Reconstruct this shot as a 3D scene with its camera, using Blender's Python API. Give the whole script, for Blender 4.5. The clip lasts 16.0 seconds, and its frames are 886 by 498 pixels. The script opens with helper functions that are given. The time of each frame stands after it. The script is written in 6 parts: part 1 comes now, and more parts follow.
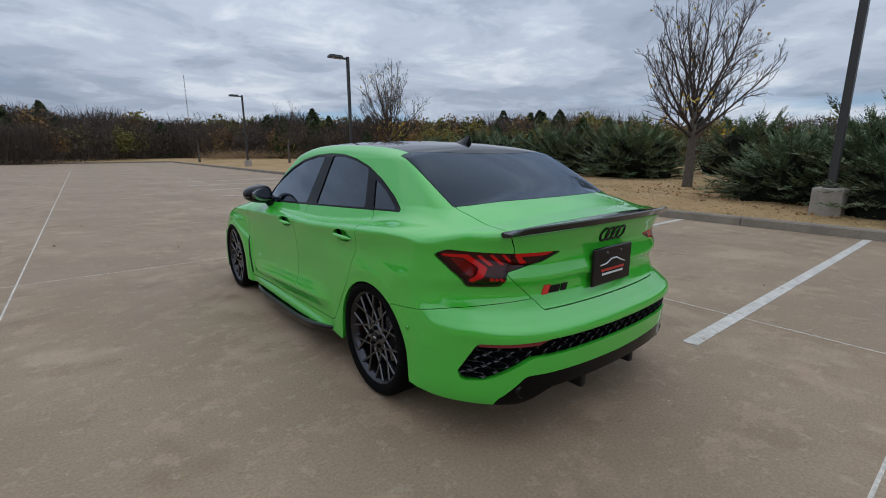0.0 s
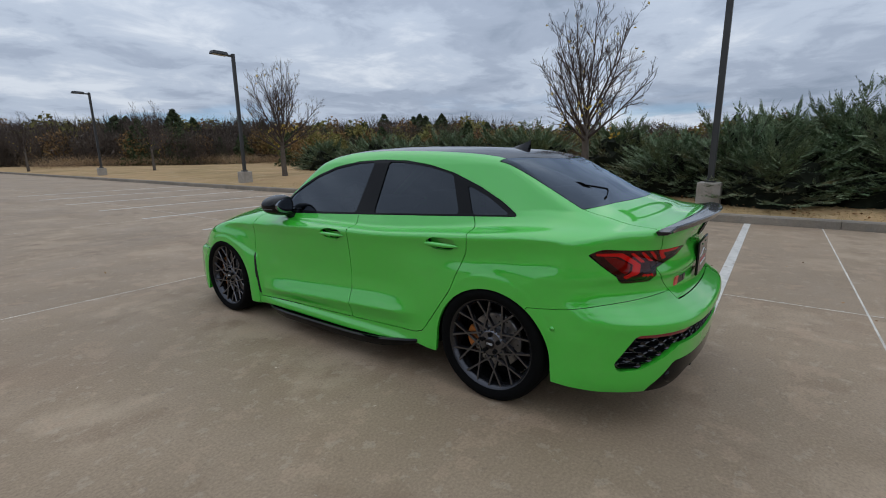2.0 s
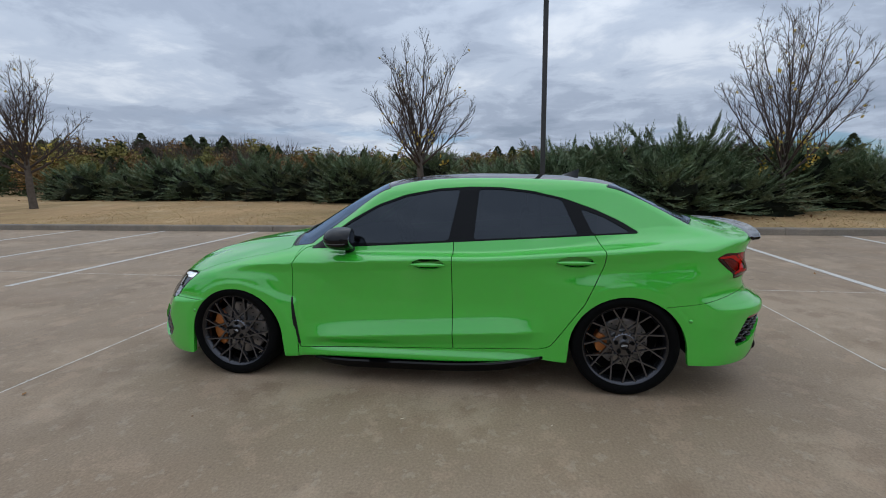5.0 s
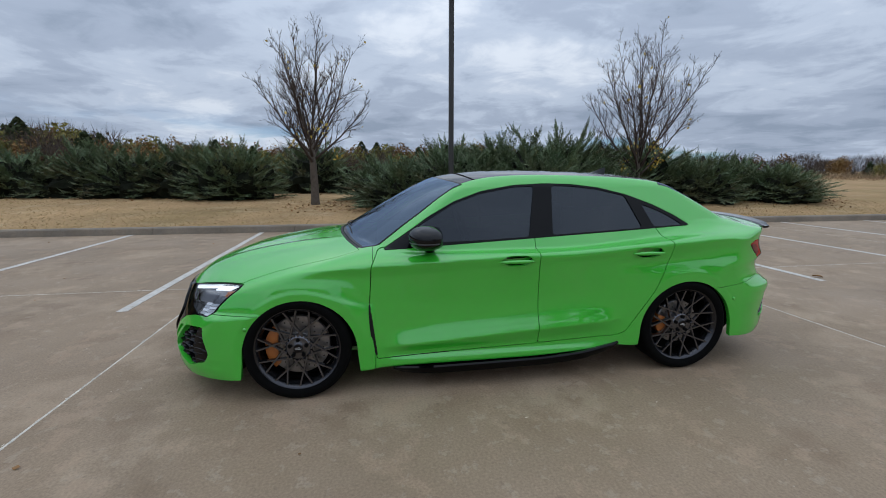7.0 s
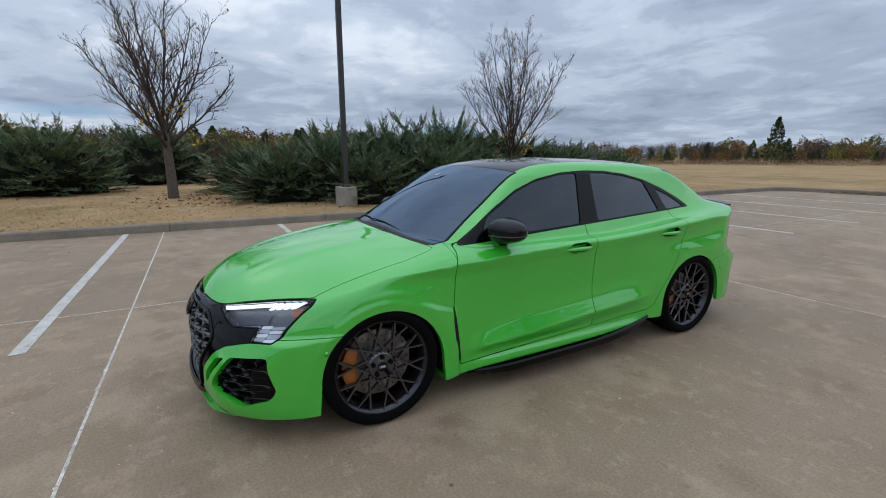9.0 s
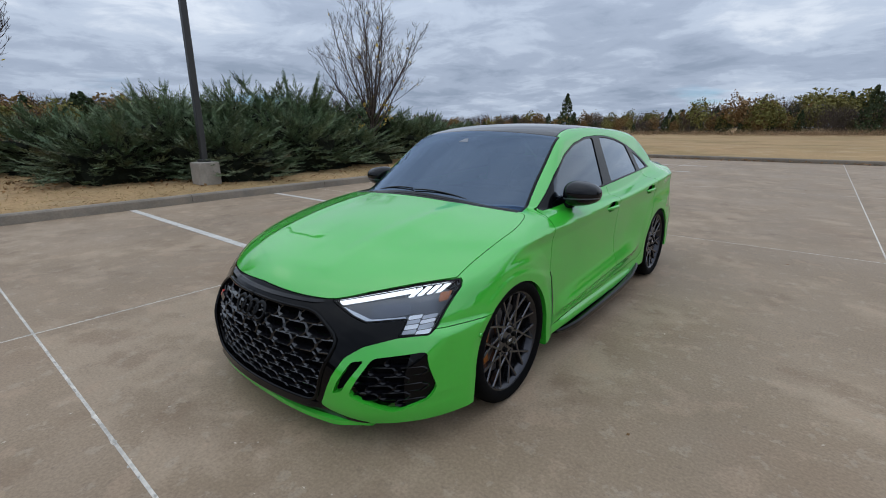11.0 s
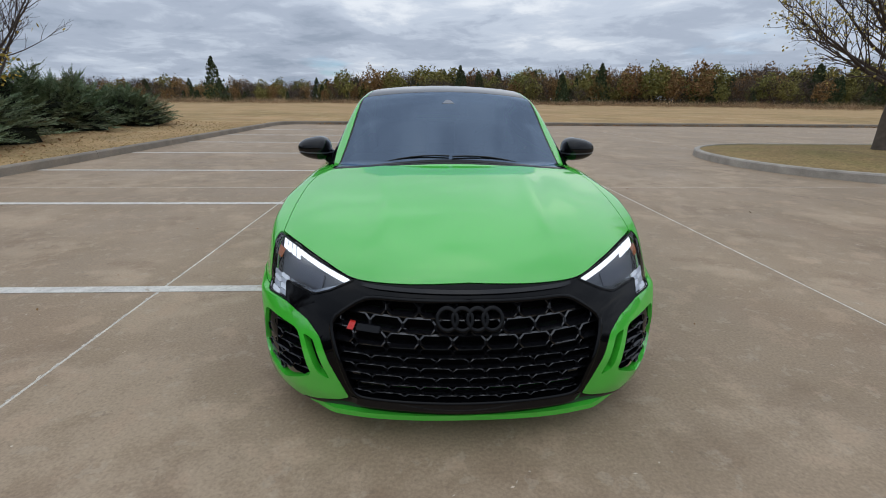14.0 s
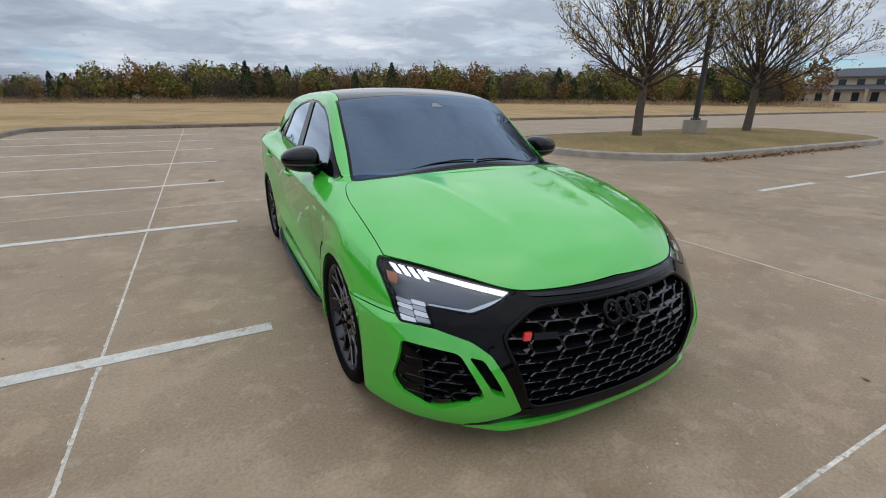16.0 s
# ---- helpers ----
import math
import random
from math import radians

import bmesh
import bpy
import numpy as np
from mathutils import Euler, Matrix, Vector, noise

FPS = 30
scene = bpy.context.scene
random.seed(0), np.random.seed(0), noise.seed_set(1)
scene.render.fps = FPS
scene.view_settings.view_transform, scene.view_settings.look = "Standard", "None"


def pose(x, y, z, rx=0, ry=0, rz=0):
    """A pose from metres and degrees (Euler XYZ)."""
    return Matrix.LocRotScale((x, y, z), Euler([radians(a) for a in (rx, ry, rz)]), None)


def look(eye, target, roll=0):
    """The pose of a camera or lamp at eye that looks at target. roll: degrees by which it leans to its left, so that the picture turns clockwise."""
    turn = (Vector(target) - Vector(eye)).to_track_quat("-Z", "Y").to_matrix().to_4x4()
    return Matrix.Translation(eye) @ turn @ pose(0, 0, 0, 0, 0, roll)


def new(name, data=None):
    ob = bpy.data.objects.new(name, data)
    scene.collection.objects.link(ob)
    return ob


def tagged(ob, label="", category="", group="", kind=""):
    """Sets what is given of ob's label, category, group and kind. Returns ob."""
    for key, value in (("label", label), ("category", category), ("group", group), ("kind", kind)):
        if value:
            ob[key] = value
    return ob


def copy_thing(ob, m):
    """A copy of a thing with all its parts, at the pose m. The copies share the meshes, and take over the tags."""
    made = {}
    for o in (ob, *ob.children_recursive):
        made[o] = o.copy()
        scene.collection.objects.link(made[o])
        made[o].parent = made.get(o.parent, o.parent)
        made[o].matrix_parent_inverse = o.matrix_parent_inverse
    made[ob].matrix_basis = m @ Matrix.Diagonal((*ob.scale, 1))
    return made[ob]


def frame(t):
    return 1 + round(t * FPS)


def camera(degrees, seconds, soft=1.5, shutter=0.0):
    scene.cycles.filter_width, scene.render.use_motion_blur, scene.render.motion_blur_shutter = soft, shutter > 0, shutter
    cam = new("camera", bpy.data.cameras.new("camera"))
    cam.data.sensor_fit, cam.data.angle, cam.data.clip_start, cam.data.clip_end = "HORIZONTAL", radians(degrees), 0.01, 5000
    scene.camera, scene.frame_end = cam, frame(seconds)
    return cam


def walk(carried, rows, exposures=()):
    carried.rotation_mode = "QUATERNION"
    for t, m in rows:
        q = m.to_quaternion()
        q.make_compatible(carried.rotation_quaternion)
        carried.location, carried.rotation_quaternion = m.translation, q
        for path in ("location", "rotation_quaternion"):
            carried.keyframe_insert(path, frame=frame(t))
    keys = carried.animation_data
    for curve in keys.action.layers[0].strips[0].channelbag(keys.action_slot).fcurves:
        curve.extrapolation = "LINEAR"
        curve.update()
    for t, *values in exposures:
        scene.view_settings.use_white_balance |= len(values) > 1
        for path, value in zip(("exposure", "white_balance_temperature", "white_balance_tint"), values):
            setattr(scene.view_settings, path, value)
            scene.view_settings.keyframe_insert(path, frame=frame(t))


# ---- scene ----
cam = camera(89.3, 16.0, 1.0)
PATH = [
    (0, (-2.004, -2.049, 1.325), (-0.791, -0.517, 0.9), -0.1),
    (0.5, (-2.179, -1.833, 1.319), (-0.88, -0.373, 0.892), -0.4),
    (1, (-2.383, -1.625, 1.374), (-0.998, -0.258, 0.914), -1.3),
    (1.5, (-2.658, -1.426, 1.34), (-1.173, -0.155, 0.92), -0.5),
    (2, (-2.857, -1.165, 1.347), (-1.284, -0.002, 0.932), -0.7),
    (2.5, (-3.086, -0.906, 1.356), (-1.427, 0.138, 0.958), -0.7),
    (3, (-3.253, -0.635, 1.372), (-1.519, 0.284, 0.984), -0.8),
    (3.5, (-3.361, -0.323, 1.388), (-1.559, 0.457, 1.008), -0.8),
    (4, (-3.517, -0.003, 1.381), (-1.652, 0.626, 1.029), -0.6),
    (4.2, (-3.564, 0.124, 1.381), (-1.677, 0.691, 1.038), -0.7),
    (6.3, (-3.723, 1.66, 1.398), (-1.75, 1.58, 1.081), -0.4),
    (6.5, (-3.716, 1.807, 1.394), (-1.747, 1.665, 1.073), -0.4),
    (7, (-3.611, 2.162, 1.397), (-1.665, 1.853, 1.055), 0.0),
    (7.5, (-3.489, 2.499, 1.395), (-1.577, 2.028, 1.048), 0.3),
    (8, (-3.352, 2.842, 1.421), (-1.493, 2.202, 1.058), 0.4),
    (8.2, (-3.294, 2.951, 1.426), (-1.456, 2.254, 1.054), 0.4),
    (10.3, (-2.366, 4.145, 1.36), (-0.924, 2.837, 0.9), -0.6),
    (10.5, (-2.274, 4.252, 1.371), (-0.885, 2.893, 0.896), -0.4),
    (11, (-1.968, 4.452, 1.365), (-0.736, 2.963, 0.847), -0.2),
    (11.5, (-1.646, 4.66, 1.353), (-0.594, 3.049, 0.807), 0.1),
    (12, (-1.301, 4.799, 1.349), (-0.467, 3.073, 0.778), 0.7),
    (12.5, (-0.927, 4.898, 1.359), (-0.329, 3.087, 0.755), 0.6),
    (13, (-0.54, 4.97, 1.335), (-0.19, 3.1, 0.718), 1.0),
    (13.5, (-0.183, 4.95, 1.328), (-0.058, 3.058, 0.692), 1.0),
    (14, (0.163, 4.95, 1.311), (0.08, 3.056, 0.672), 0.5),
    (14.5, (0.508, 4.888, 1.305), (0.208, 3.021, 0.655), 0.7),
    (15, (0.821, 4.8, 1.325), (0.313, 2.98, 0.671), 0.8),
    (15.5, (1.134, 4.745, 1.341), (0.432, 2.988, 0.694), 0.5),
    (16, (1.389, 4.586, 1.336), (0.51, 2.908, 0.694), 0.3),
]
walk(cam, [(t, look(eye, target, roll)) for t, eye, target, roll in PATH],
     [(0, -0.27, 6530, 10), (4, -0.26, 6430, 10), (7, -0.22, 6380, 10), (11, -0.15, 6400, 10), (12.5, -0.26, 6540, 10), (13.2, -0.17, 6590, 10), (14, -0.07, 6720, 10), (16, -0.02, 6820, 10)])

# ---- light and sky ----
SUN_EL, SUN_AZ = radians(52), radians(215)
world = bpy.data.worlds.new("world")
scene.world = world
world.use_nodes = True
wn, wl = world.node_tree.nodes, world.node_tree.links
wn.clear()
w_out = wn.new("ShaderNodeOutputWorld")
w_bg = wn.new("ShaderNodeBackground")
w_sky = wn.new("ShaderNodeTexSky")
w_sky.sky_type = "NISHITA"
w_sky.sun_disc = False
w_sky.sun_elevation, w_sky.sun_rotation = SUN_EL, SUN_AZ
w_tc = wn.new("ShaderNodeTexCoord")
w_sep = wn.new("ShaderNodeSeparateXYZ")
wl.new(w_tc.outputs["Generated"], w_sep.inputs[0])


def wmath(op, a, b=None, clamp=False):
    n = wn.new("ShaderNodeMath")
    n.operation, n.use_clamp = op, clamp
    for i, v in enumerate((a, b)):
        if v is None:
            continue
        if isinstance(v, (int, float)):
            n.inputs[i].default_value = v
        else:
            wl.new(v, n.inputs[i])
    return n.outputs[0]


# clouds lie on a flat deck overhead: the direction is laid out on that plane
w_up = wmath("ADD", wmath("MAXIMUM", w_sep.outputs[2], 0.0), 0.14)
w_cmb = wn.new("ShaderNodeCombineXYZ")
wl.new(wmath("DIVIDE", w_sep.outputs[0], w_up), w_cmb.inputs[0])
wl.new(wmath("DIVIDE", w_sep.outputs[1], w_up), w_cmb.inputs[1])


def wnoise(scale, detail, rough, off, dist=0.0):
    m = wn.new("ShaderNodeMapping")
    m.inputs["Location"].default_value = off
    wl.new(w_cmb.outputs[0], m.inputs[0])
    n = wn.new("ShaderNodeTexNoise")
    n.inputs["Scale"].default_value, n.inputs["Detail"].default_value = scale, detail
    n.inputs["Roughness"].default_value, n.inputs["Distortion"].default_value = rough, dist
    wl.new(m.outputs[0], n.inputs["Vector"])
    return n.outputs[0]


def wramp(fac, stops):
    r = wn.new("ShaderNodeValToRGB")
    r.color_ramp.interpolation = "EASE"
    while len(r.color_ramp.elements) < len(stops):
        r.color_ramp.elements.new(0.5)
    for e, (p, c) in zip(r.color_ramp.elements, stops):
        e.position, e.color = p, (*c, 1)
    wl.new(fac, r.inputs[0])
    return r.outputs[0]


n_big = wnoise(0.62, 6, 0.50, (3.1, 7.7, 0.3), 0.25)
n_fine = wnoise(2.3, 9, 0.60, (9.3, 1.2, 2.0), 0.35)
n_mix = wmath("ADD", wmath("MULTIPLY", n_big, 0.60), wmath("MULTIPLY", n_fine, 0.40))
cloud = wramp(n_mix, [(0.36, (0.315, 0.385, 0.50)), (0.455, (0.415, 0.49, 0.62)), (0.53, (0.54, 0.625, 0.76)), (0.64, (0.77, 0.84, 0.94))])
# breaks in the deck open only low over the horizon
n_hole = wnoise(0.55, 5, 0.5, (1.4, 5.2, 8.0), 0.2)
low_sky = wramp(w_sep.outputs[2], [(0.03, (1, 1, 1)), (0.13, (0, 0, 0))])
hole = wmath("MULTIPLY", wramp(n_hole, [(0.53, (0, 0, 0)), (0.62, (1, 1, 1))]), low_sky)
w_mul = wn.new("ShaderNodeMix")
w_mul.data_type, w_mul.blend_type = "RGBA", "MULTIPLY"
w_mul.inputs[0].default_value = 1.0
wl.new(w_sky.outputs[0], w_mul.inputs[6])
w_mul.inputs[7].default_value = (0.060, 0.088, 0.125, 1)
w_mix = wn.new("ShaderNodeMix")
w_mix.data_type = "RGBA"
wl.new(hole, w_mix.inputs[0])
wl.new(cloud, w_mix.inputs[6])
wl.new(w_mul.outputs[2], w_mix.inputs[7])
# the deck is brighter high up than near the horizon
w_low = wmath("POWER", wmath("SUBTRACT", 1.0, wmath("MAXIMUM", w_sep.outputs[2], 0.0)), 10.0)
w_lift = wmath("ADD", wmath("ADD", wmath("MULTIPLY", wmath("POWER", wmath("MAXIMUM", w_sep.outputs[2], 0.0), 0.9), 1.15), 0.80), wmath("MULTIPLY", w_low, 0.20))
wl.new(w_mix.outputs[2], w_bg.inputs[0])
wl.new(w_lift, w_bg.inputs[1])
wl.new(w_bg.outputs[0], w_out.inputs[0])

sun = new("sun", bpy.data.lights.new("sun", "SUN"))
sun.data.energy, sun.data.angle, sun.data.color = 0.5, radians(175), (0.93, 0.97, 1.0)
sun.matrix_world = look((0, 0, 0), (-math.sin(SUN_AZ) * math.cos(SUN_EL), -math.cos(SUN_AZ) * math.cos(SUN_EL), -math.sin(SUN_EL)))

# ---- materials ----


def node_mat(name):
    m = bpy.data.materials.new(name)
    m.use_nodes = True
    return m, m.node_tree.nodes, m.node_tree.links, m.node_tree.nodes["Principled BSDF"]


def make(name, base, rough=0.5, metal=0.0, vary=0.0, scale=8.0, bump=0.0, bump_scale=60.0, coat=0.0, fine=0.0, fine_scale=90.0,
         tint=None, tint_scale=1.5, tint_amount=0.5, island=0.0, rand=0.0, spec=0.5, rough_vary=0.0, coords="Object", stains=()):
    """A surface: base colour, varied at two scales, a second tint in patches, roughness and fine relief."""
    m, n, l, b = node_mat(name)
    tc = n.new("ShaderNodeTexCoord")
    b.inputs["Roughness"].default_value, b.inputs["Metallic"].default_value = rough, metal
    b.inputs["Specular IOR Level"].default_value = spec
    b.inputs["Coat Weight"].default_value, b.inputs["Coat Roughness"].default_value = coat, 0.03

    def noise_tex(s, detail=5.0, r=0.6):
        t = n.new("ShaderNodeTexNoise")
        t.inputs["Scale"].default_value, t.inputs["Detail"].default_value, t.inputs["Roughness"].default_value = s, detail, r
        l.new(tc.outputs[coords], t.inputs["Vector"])
        return t.outputs[0]

    def mapped(v, lo, hi):
        r = n.new("ShaderNodeMapRange")
        r.inputs[1].default_value, r.inputs[2].default_value = 0.3, 0.7
        r.inputs[3].default_value, r.inputs[4].default_value = lo, hi
        l.new(v, r.inputs[0])
        return r.outputs[0]

    col = n.new("ShaderNodeRGB")
    col.outputs[0].default_value = (*base, 1)
    col = col.outputs[0]
    if tint:
        mx = n.new("ShaderNodeMix")
        mx.data_type = "RGBA"
        l.new(mapped(noise_tex(tint_scale, 6), 0.0, tint_amount), mx.inputs[0])
        l.new(col, mx.inputs[6])
        mx.inputs[7].default_value = (*tint, 1)
        col = mx.outputs[2]

    for colour, s_scale, lo, hi, amount in stains:
        mx = n.new("ShaderNodeMix")
        mx.data_type = "RGBA"
        r = n.new("ShaderNodeMapRange")
        r.interpolation_type = "SMOOTHSTEP"
        for i, v in enumerate((lo, hi, 0.0, amount)):
            r.inputs[i + 1].default_value = v
        l.new(noise_tex(s_scale, 7, 0.62), r.inputs[0])
        l.new(r.outputs[0], mx.inputs[0])
        l.new(col, mx.inputs[6])
        mx.inputs[7].default_value = (*colour, 1)
        col = mx.outputs[2]

    def scaled(c, fac):
        s = n.new("ShaderNodeVectorMath")
        s.operation = "SCALE"
        l.new(c, s.inputs[0])
        l.new(fac, s.inputs["Scale"])
        return s.outputs[0]

    if vary:
        col = scaled(col, mapped(noise_tex(scale), 1 - vary, 1 + vary))
    if fine:
        col = scaled(col, mapped(noise_tex(fine_scale, 3), 1 - fine, 1 + fine))
    if island:
        g = n.new("ShaderNodeNewGeometry")
        r = n.new("ShaderNodeMapRange")
        r.inputs[3].default_value, r.inputs[4].default_value = 1 - island, 1 + island
        l.new(g.outputs["Random Per Island"], r.inputs[0])
        col = scaled(col, r.outputs[0])
    if rand:
        g = n.new("ShaderNodeObjectInfo")
        r = n.new("ShaderNodeMapRange")
        r.inputs[3].default_value, r.inputs[4].default_value = 1 - rand, 1 + rand
        l.new(g.outputs["Random"], r.inputs[0])
        col = scaled(col, r.outputs[0])
    l.new(col, b.inputs["Base Color"])
    if rough_vary:
        l.new(mapped(noise_tex(scale * 1.7), rough - rough_vary, rough + rough_vary), b.inputs["Roughness"])
    if bump:
        bp = n.new("ShaderNodeBump")
        bp.inputs["Strength"].default_value, bp.inputs["Distance"].default_value = bump, 0.01
        l.new(noise_tex(bump_scale, 4), bp.inputs["Height"])
        l.new(bp.outputs[0], b.inputs["Normal"])
    return m


def glassy(name, tint, rough=0.0, ior=1.5, coating=(0.8, 0.8, 0.8), gain=1.0):
    """A thin pane: what lies behind shows through its tint, and the surface mirrors by Fresnel."""
    m, n, l, b = node_mat(name)
    n.remove(b)
    tr, gl, mx, fr = n.new("ShaderNodeBsdfTransparent"), n.new("ShaderNodeBsdfGlossy"), n.new("ShaderNodeMixShader"), n.new("ShaderNodeFresnel")
    tr.inputs[0].default_value = (*tint, 1)
    gl.inputs["Color"].default_value = (*coating, 1)
    gl.inputs["Roughness"].default_value = rough
    fr.inputs[0].default_value = ior
    up = n.new("ShaderNodeMath")
    up.operation, up.use_clamp = "MULTIPLY", True
    up.inputs[1].default_value = gain
    l.new(fr.outputs[0], up.inputs[0])
    l.new(up.outputs[0], mx.inputs[0])
    l.new(tr.outputs[0], mx.inputs[1])
    l.new(gl.outputs[0], mx.inputs[2])
    l.new(mx.outputs[0], n["Material Output"].inputs[0])
    return m


def glowing(name, colour, strength):
    m, n, l, b = node_mat(name)
    b.inputs["Base Color"].default_value = (*colour, 1)
    b.inputs["Emission Color"].default_value = (*colour, 1)
    b.inputs["Emission Strength"].default_value = strength
    return m


M_CONCRETE = make("concrete_slab", (0.306, 0.222, 0.146), 0.72, vary=0.16, scale=0.45, fine=0.17, fine_scale=70, tint=(0.235, 0.165, 0.099), tint_scale=1.1, tint_amount=0.75, bump=0.12, bump_scale=140, rough_vary=0.12, coords="Object", spec=0.4,
                  stains=(((0.39, 0.29, 0.195), 0.8, 0.51, 0.60, 0.6), ((0.20, 0.130, 0.078), 1.7, 0.54, 0.66, 0.5), ((0.27, 0.175, 0.105), 0.33, 0.52, 0.62, 0.35), ((0.41, 0.33, 0.24), 9.0, 0.575, 0.63, 0.32), ((0.15, 0.105, 0.075), 15.0, 0.61, 0.66, 0.28), ((0.42, 0.33, 0.24), 33.0, 0.60, 0.72, 0.22), ((0.16, 0.112, 0.075), 41.0, 0.61, 0.73, 0.25), ((0.38, 0.262, 0.170), 3.2, 0.56, 0.61, 0.42)))
M_JOINT = make("joint_filler", (0.58, 0.53, 0.455), 0.8, vary=0.25, scale=5, fine=0.2, fine_scale=40)
M_LINE = make("line_paint", (0.64, 0.60, 0.535), 0.6, vary=0.12, scale=2.0, fine=0.10, fine_scale=60, tint=(0.40, 0.37, 0.33), tint_scale=14, tint_amount=0.75, bump=0.1, stains=(((0.33, 0.26, 0.185), 9.0, 0.58, 0.64, 0.75), ((0.40, 0.35, 0.28), 45.0, 0.56, 0.66, 0.6)))
M_KERB = make("kerb_concrete", (0.25, 0.203, 0.15), 0.85, vary=0.2, scale=1.2, fine=0.15, fine_scale=40, tint=(0.13, 0.12, 0.11), tint_scale=2.5, tint_amount=0.6, bump=0.3)
M_GRASS = make("dry_grass", (0.40, 0.256, 0.130), 0.95, vary=0.16, scale=0.5, fine=0.16, fine_scale=16, stains=(((0.24, 0.17, 0.075), 0.11, 0.50, 0.60, 0.55), ((0.30, 0.185, 0.10), 1.9, 0.54, 0.66, 0.5), ((0.19, 0.16, 0.07), 0.35, 0.56, 0.70, 0.3), ((0.45, 0.33, 0.19), 0.9, 0.52, 0.66, 0.5)), tint=(0.27, 0.20, 0.085), tint_scale=0.22, tint_amount=0.5, bump=0.5, bump_scale=30, spec=0.1)
M_BLADE = make("grass_blade", (0.46, 0.32, 0.175), 0.9, island=0.15, tint=(0.30, 0.25, 0.10), tint_scale=0.3, tint_amount=0.6, spec=0.1)
M_BARK = make("bark", (0.105, 0.085, 0.068), 0.9, vary=0.25, scale=9, bump=0.5, bump_scale=35, spec=0.2)
M_TWIG = make("twig", (0.070, 0.052, 0.043), 0.85, vary=0.2, scale=5, spec=0.2)
M_YELLOW = make("yellow_leaf", (0.55, 0.36, 0.06), 0.7, island=0.35, tint=(0.30, 0.30, 0.07), tint_scale=0.8, tint_amount=0.6, spec=0.2)
M_JUNIPER = make("juniper_needles", (0.108, 0.168, 0.086), 0.8, island=0.45, rand=0.15, tint=(0.19, 0.165, 0.095), tint_scale=1.0, tint_amount=0.55, vary=0.35, scale=5.0, spec=0.2, stains=(((0.16, 0.095, 0.05), 1.1, 0.60, 0.70, 0.6),))
M_STEEL = make("bronze_paint", (0.028, 0.027, 0.026), 0.45, vary=0.1, scale=6, spec=0.5)
M_BASE = make("cast_concrete", (0.36, 0.32, 0.27), 0.85, vary=0.18, scale=3, fine=0.12, fine_scale=50, tint=(0.2, 0.17, 0.14), tint_scale=4, tint_amount=0.5, bump=0.3)

# ---- helpers for building ----


def mesh_of(name, verts, faces, smooth=False):
    me = bpy.data.meshes.new(name)
    me.from_pydata([tuple(v) for v in verts], [], [tuple(f) for f in faces])
    if smooth:
        me.shade_smooth()
    me.update()
    return me


def thing(name, label, category, group="", kind="", at=None, data=None):
    ob = tagged(new(name, data), label, category, group, kind)
    if at is not None:
        ob.matrix_world = at
    return ob


def part(name, source, material, parent, label="", smooth=False, at=None):
    """One mesh object under a thing or a part, from a bmesh or a mesh."""
    if isinstance(source, bmesh.types.BMesh):
        me = bpy.data.meshes.new(name)
        source.to_mesh(me)
        source.free()
        if smooth:
            me.shade_smooth()
    else:
        me = source
    if material is not None and not me.materials:
        me.materials.append(material)
    ob = new(name, me)
    ob.parent = parent
    if at is not None:
        ob.matrix_basis = at
    if label:
        ob["label"] = label
    return ob


def box(bm, lo, hi, bevel=0.0, m=None, segs=1):
    c, s = [(a + b) / 2 for a, b in zip(lo, hi)], [b - a for a, b in zip(lo, hi)]
    mt = Matrix.LocRotScale(c, None, s)
    r = bmesh.ops.create_cube(bm, size=1, matrix=(m @ mt) if m else mt)
    if bevel:
        es = list({e for v in r["verts"] for e in v.link_edges})
        bmesh.ops.bevel(bm, geom=es, offset=bevel, segments=segs, affect="EDGES", profile=0.6)
    return bm


def cyl(bm, r1, r2, depth, m=None, n=24, caps=True):
    bmesh.ops.create_cone(bm, cap_ends=caps, segments=n, radius1=r1, radius2=r2, depth=depth, matrix=m or Matrix())
    return bm


def revolve(bm, profile, n=48, axis="x"):
    """A lathe: profile of (along, radius) turned about the axis."""
    rings = []
    for a, r in profile:
        ring = []
        for i in range(n):
            t = 2 * math.pi * i / n
            c, s = r * math.cos(t), r * math.sin(t)
            ring.append(bm.verts.new((a, c, s) if axis == "x" else (c, s, a)))
        rings.append(ring)
    for p, q in zip(rings, rings[1:]):
        for i in range(n):
            bm.faces.new((p[i], p[(i + 1) % n], q[(i + 1) % n], q[i]))
    return bm


def tube(points, radii, n=6):
    """Vertices and faces of a tapered tube along points."""
    vs, fs = [], []
    pts = [Vector(p) for p in points]
    up = Vector((0.13, 0.31, 0.94))
    for i, p in enumerate(pts):
        d = (pts[min(i + 1, len(pts) - 1)] - pts[max(i - 1, 0)]).normalized()
        a = d.cross(up)
        if a.length < 1e-3:
            a = d.cross(Vector((1, 0, 0)))
        a.normalize()
        b = d.cross(a)
        for k in range(n):
            t = 2 * math.pi * k / n
            vs.append(p + (a * math.cos(t) + b * math.sin(t)) * radii[i])
    for i in range(len(pts) - 1):
        for k in range(n):
            fs.append((i * n + k, i * n + (k + 1) % n, (i + 1) * n + (k + 1) % n, (i + 1) * n + k))
    if n > 4:
        fs.append(tuple(range(n - 1, -1, -1)))
        fs.append(tuple((len(pts) - 1) * n + k for k in range(n)))
    return vs, fs


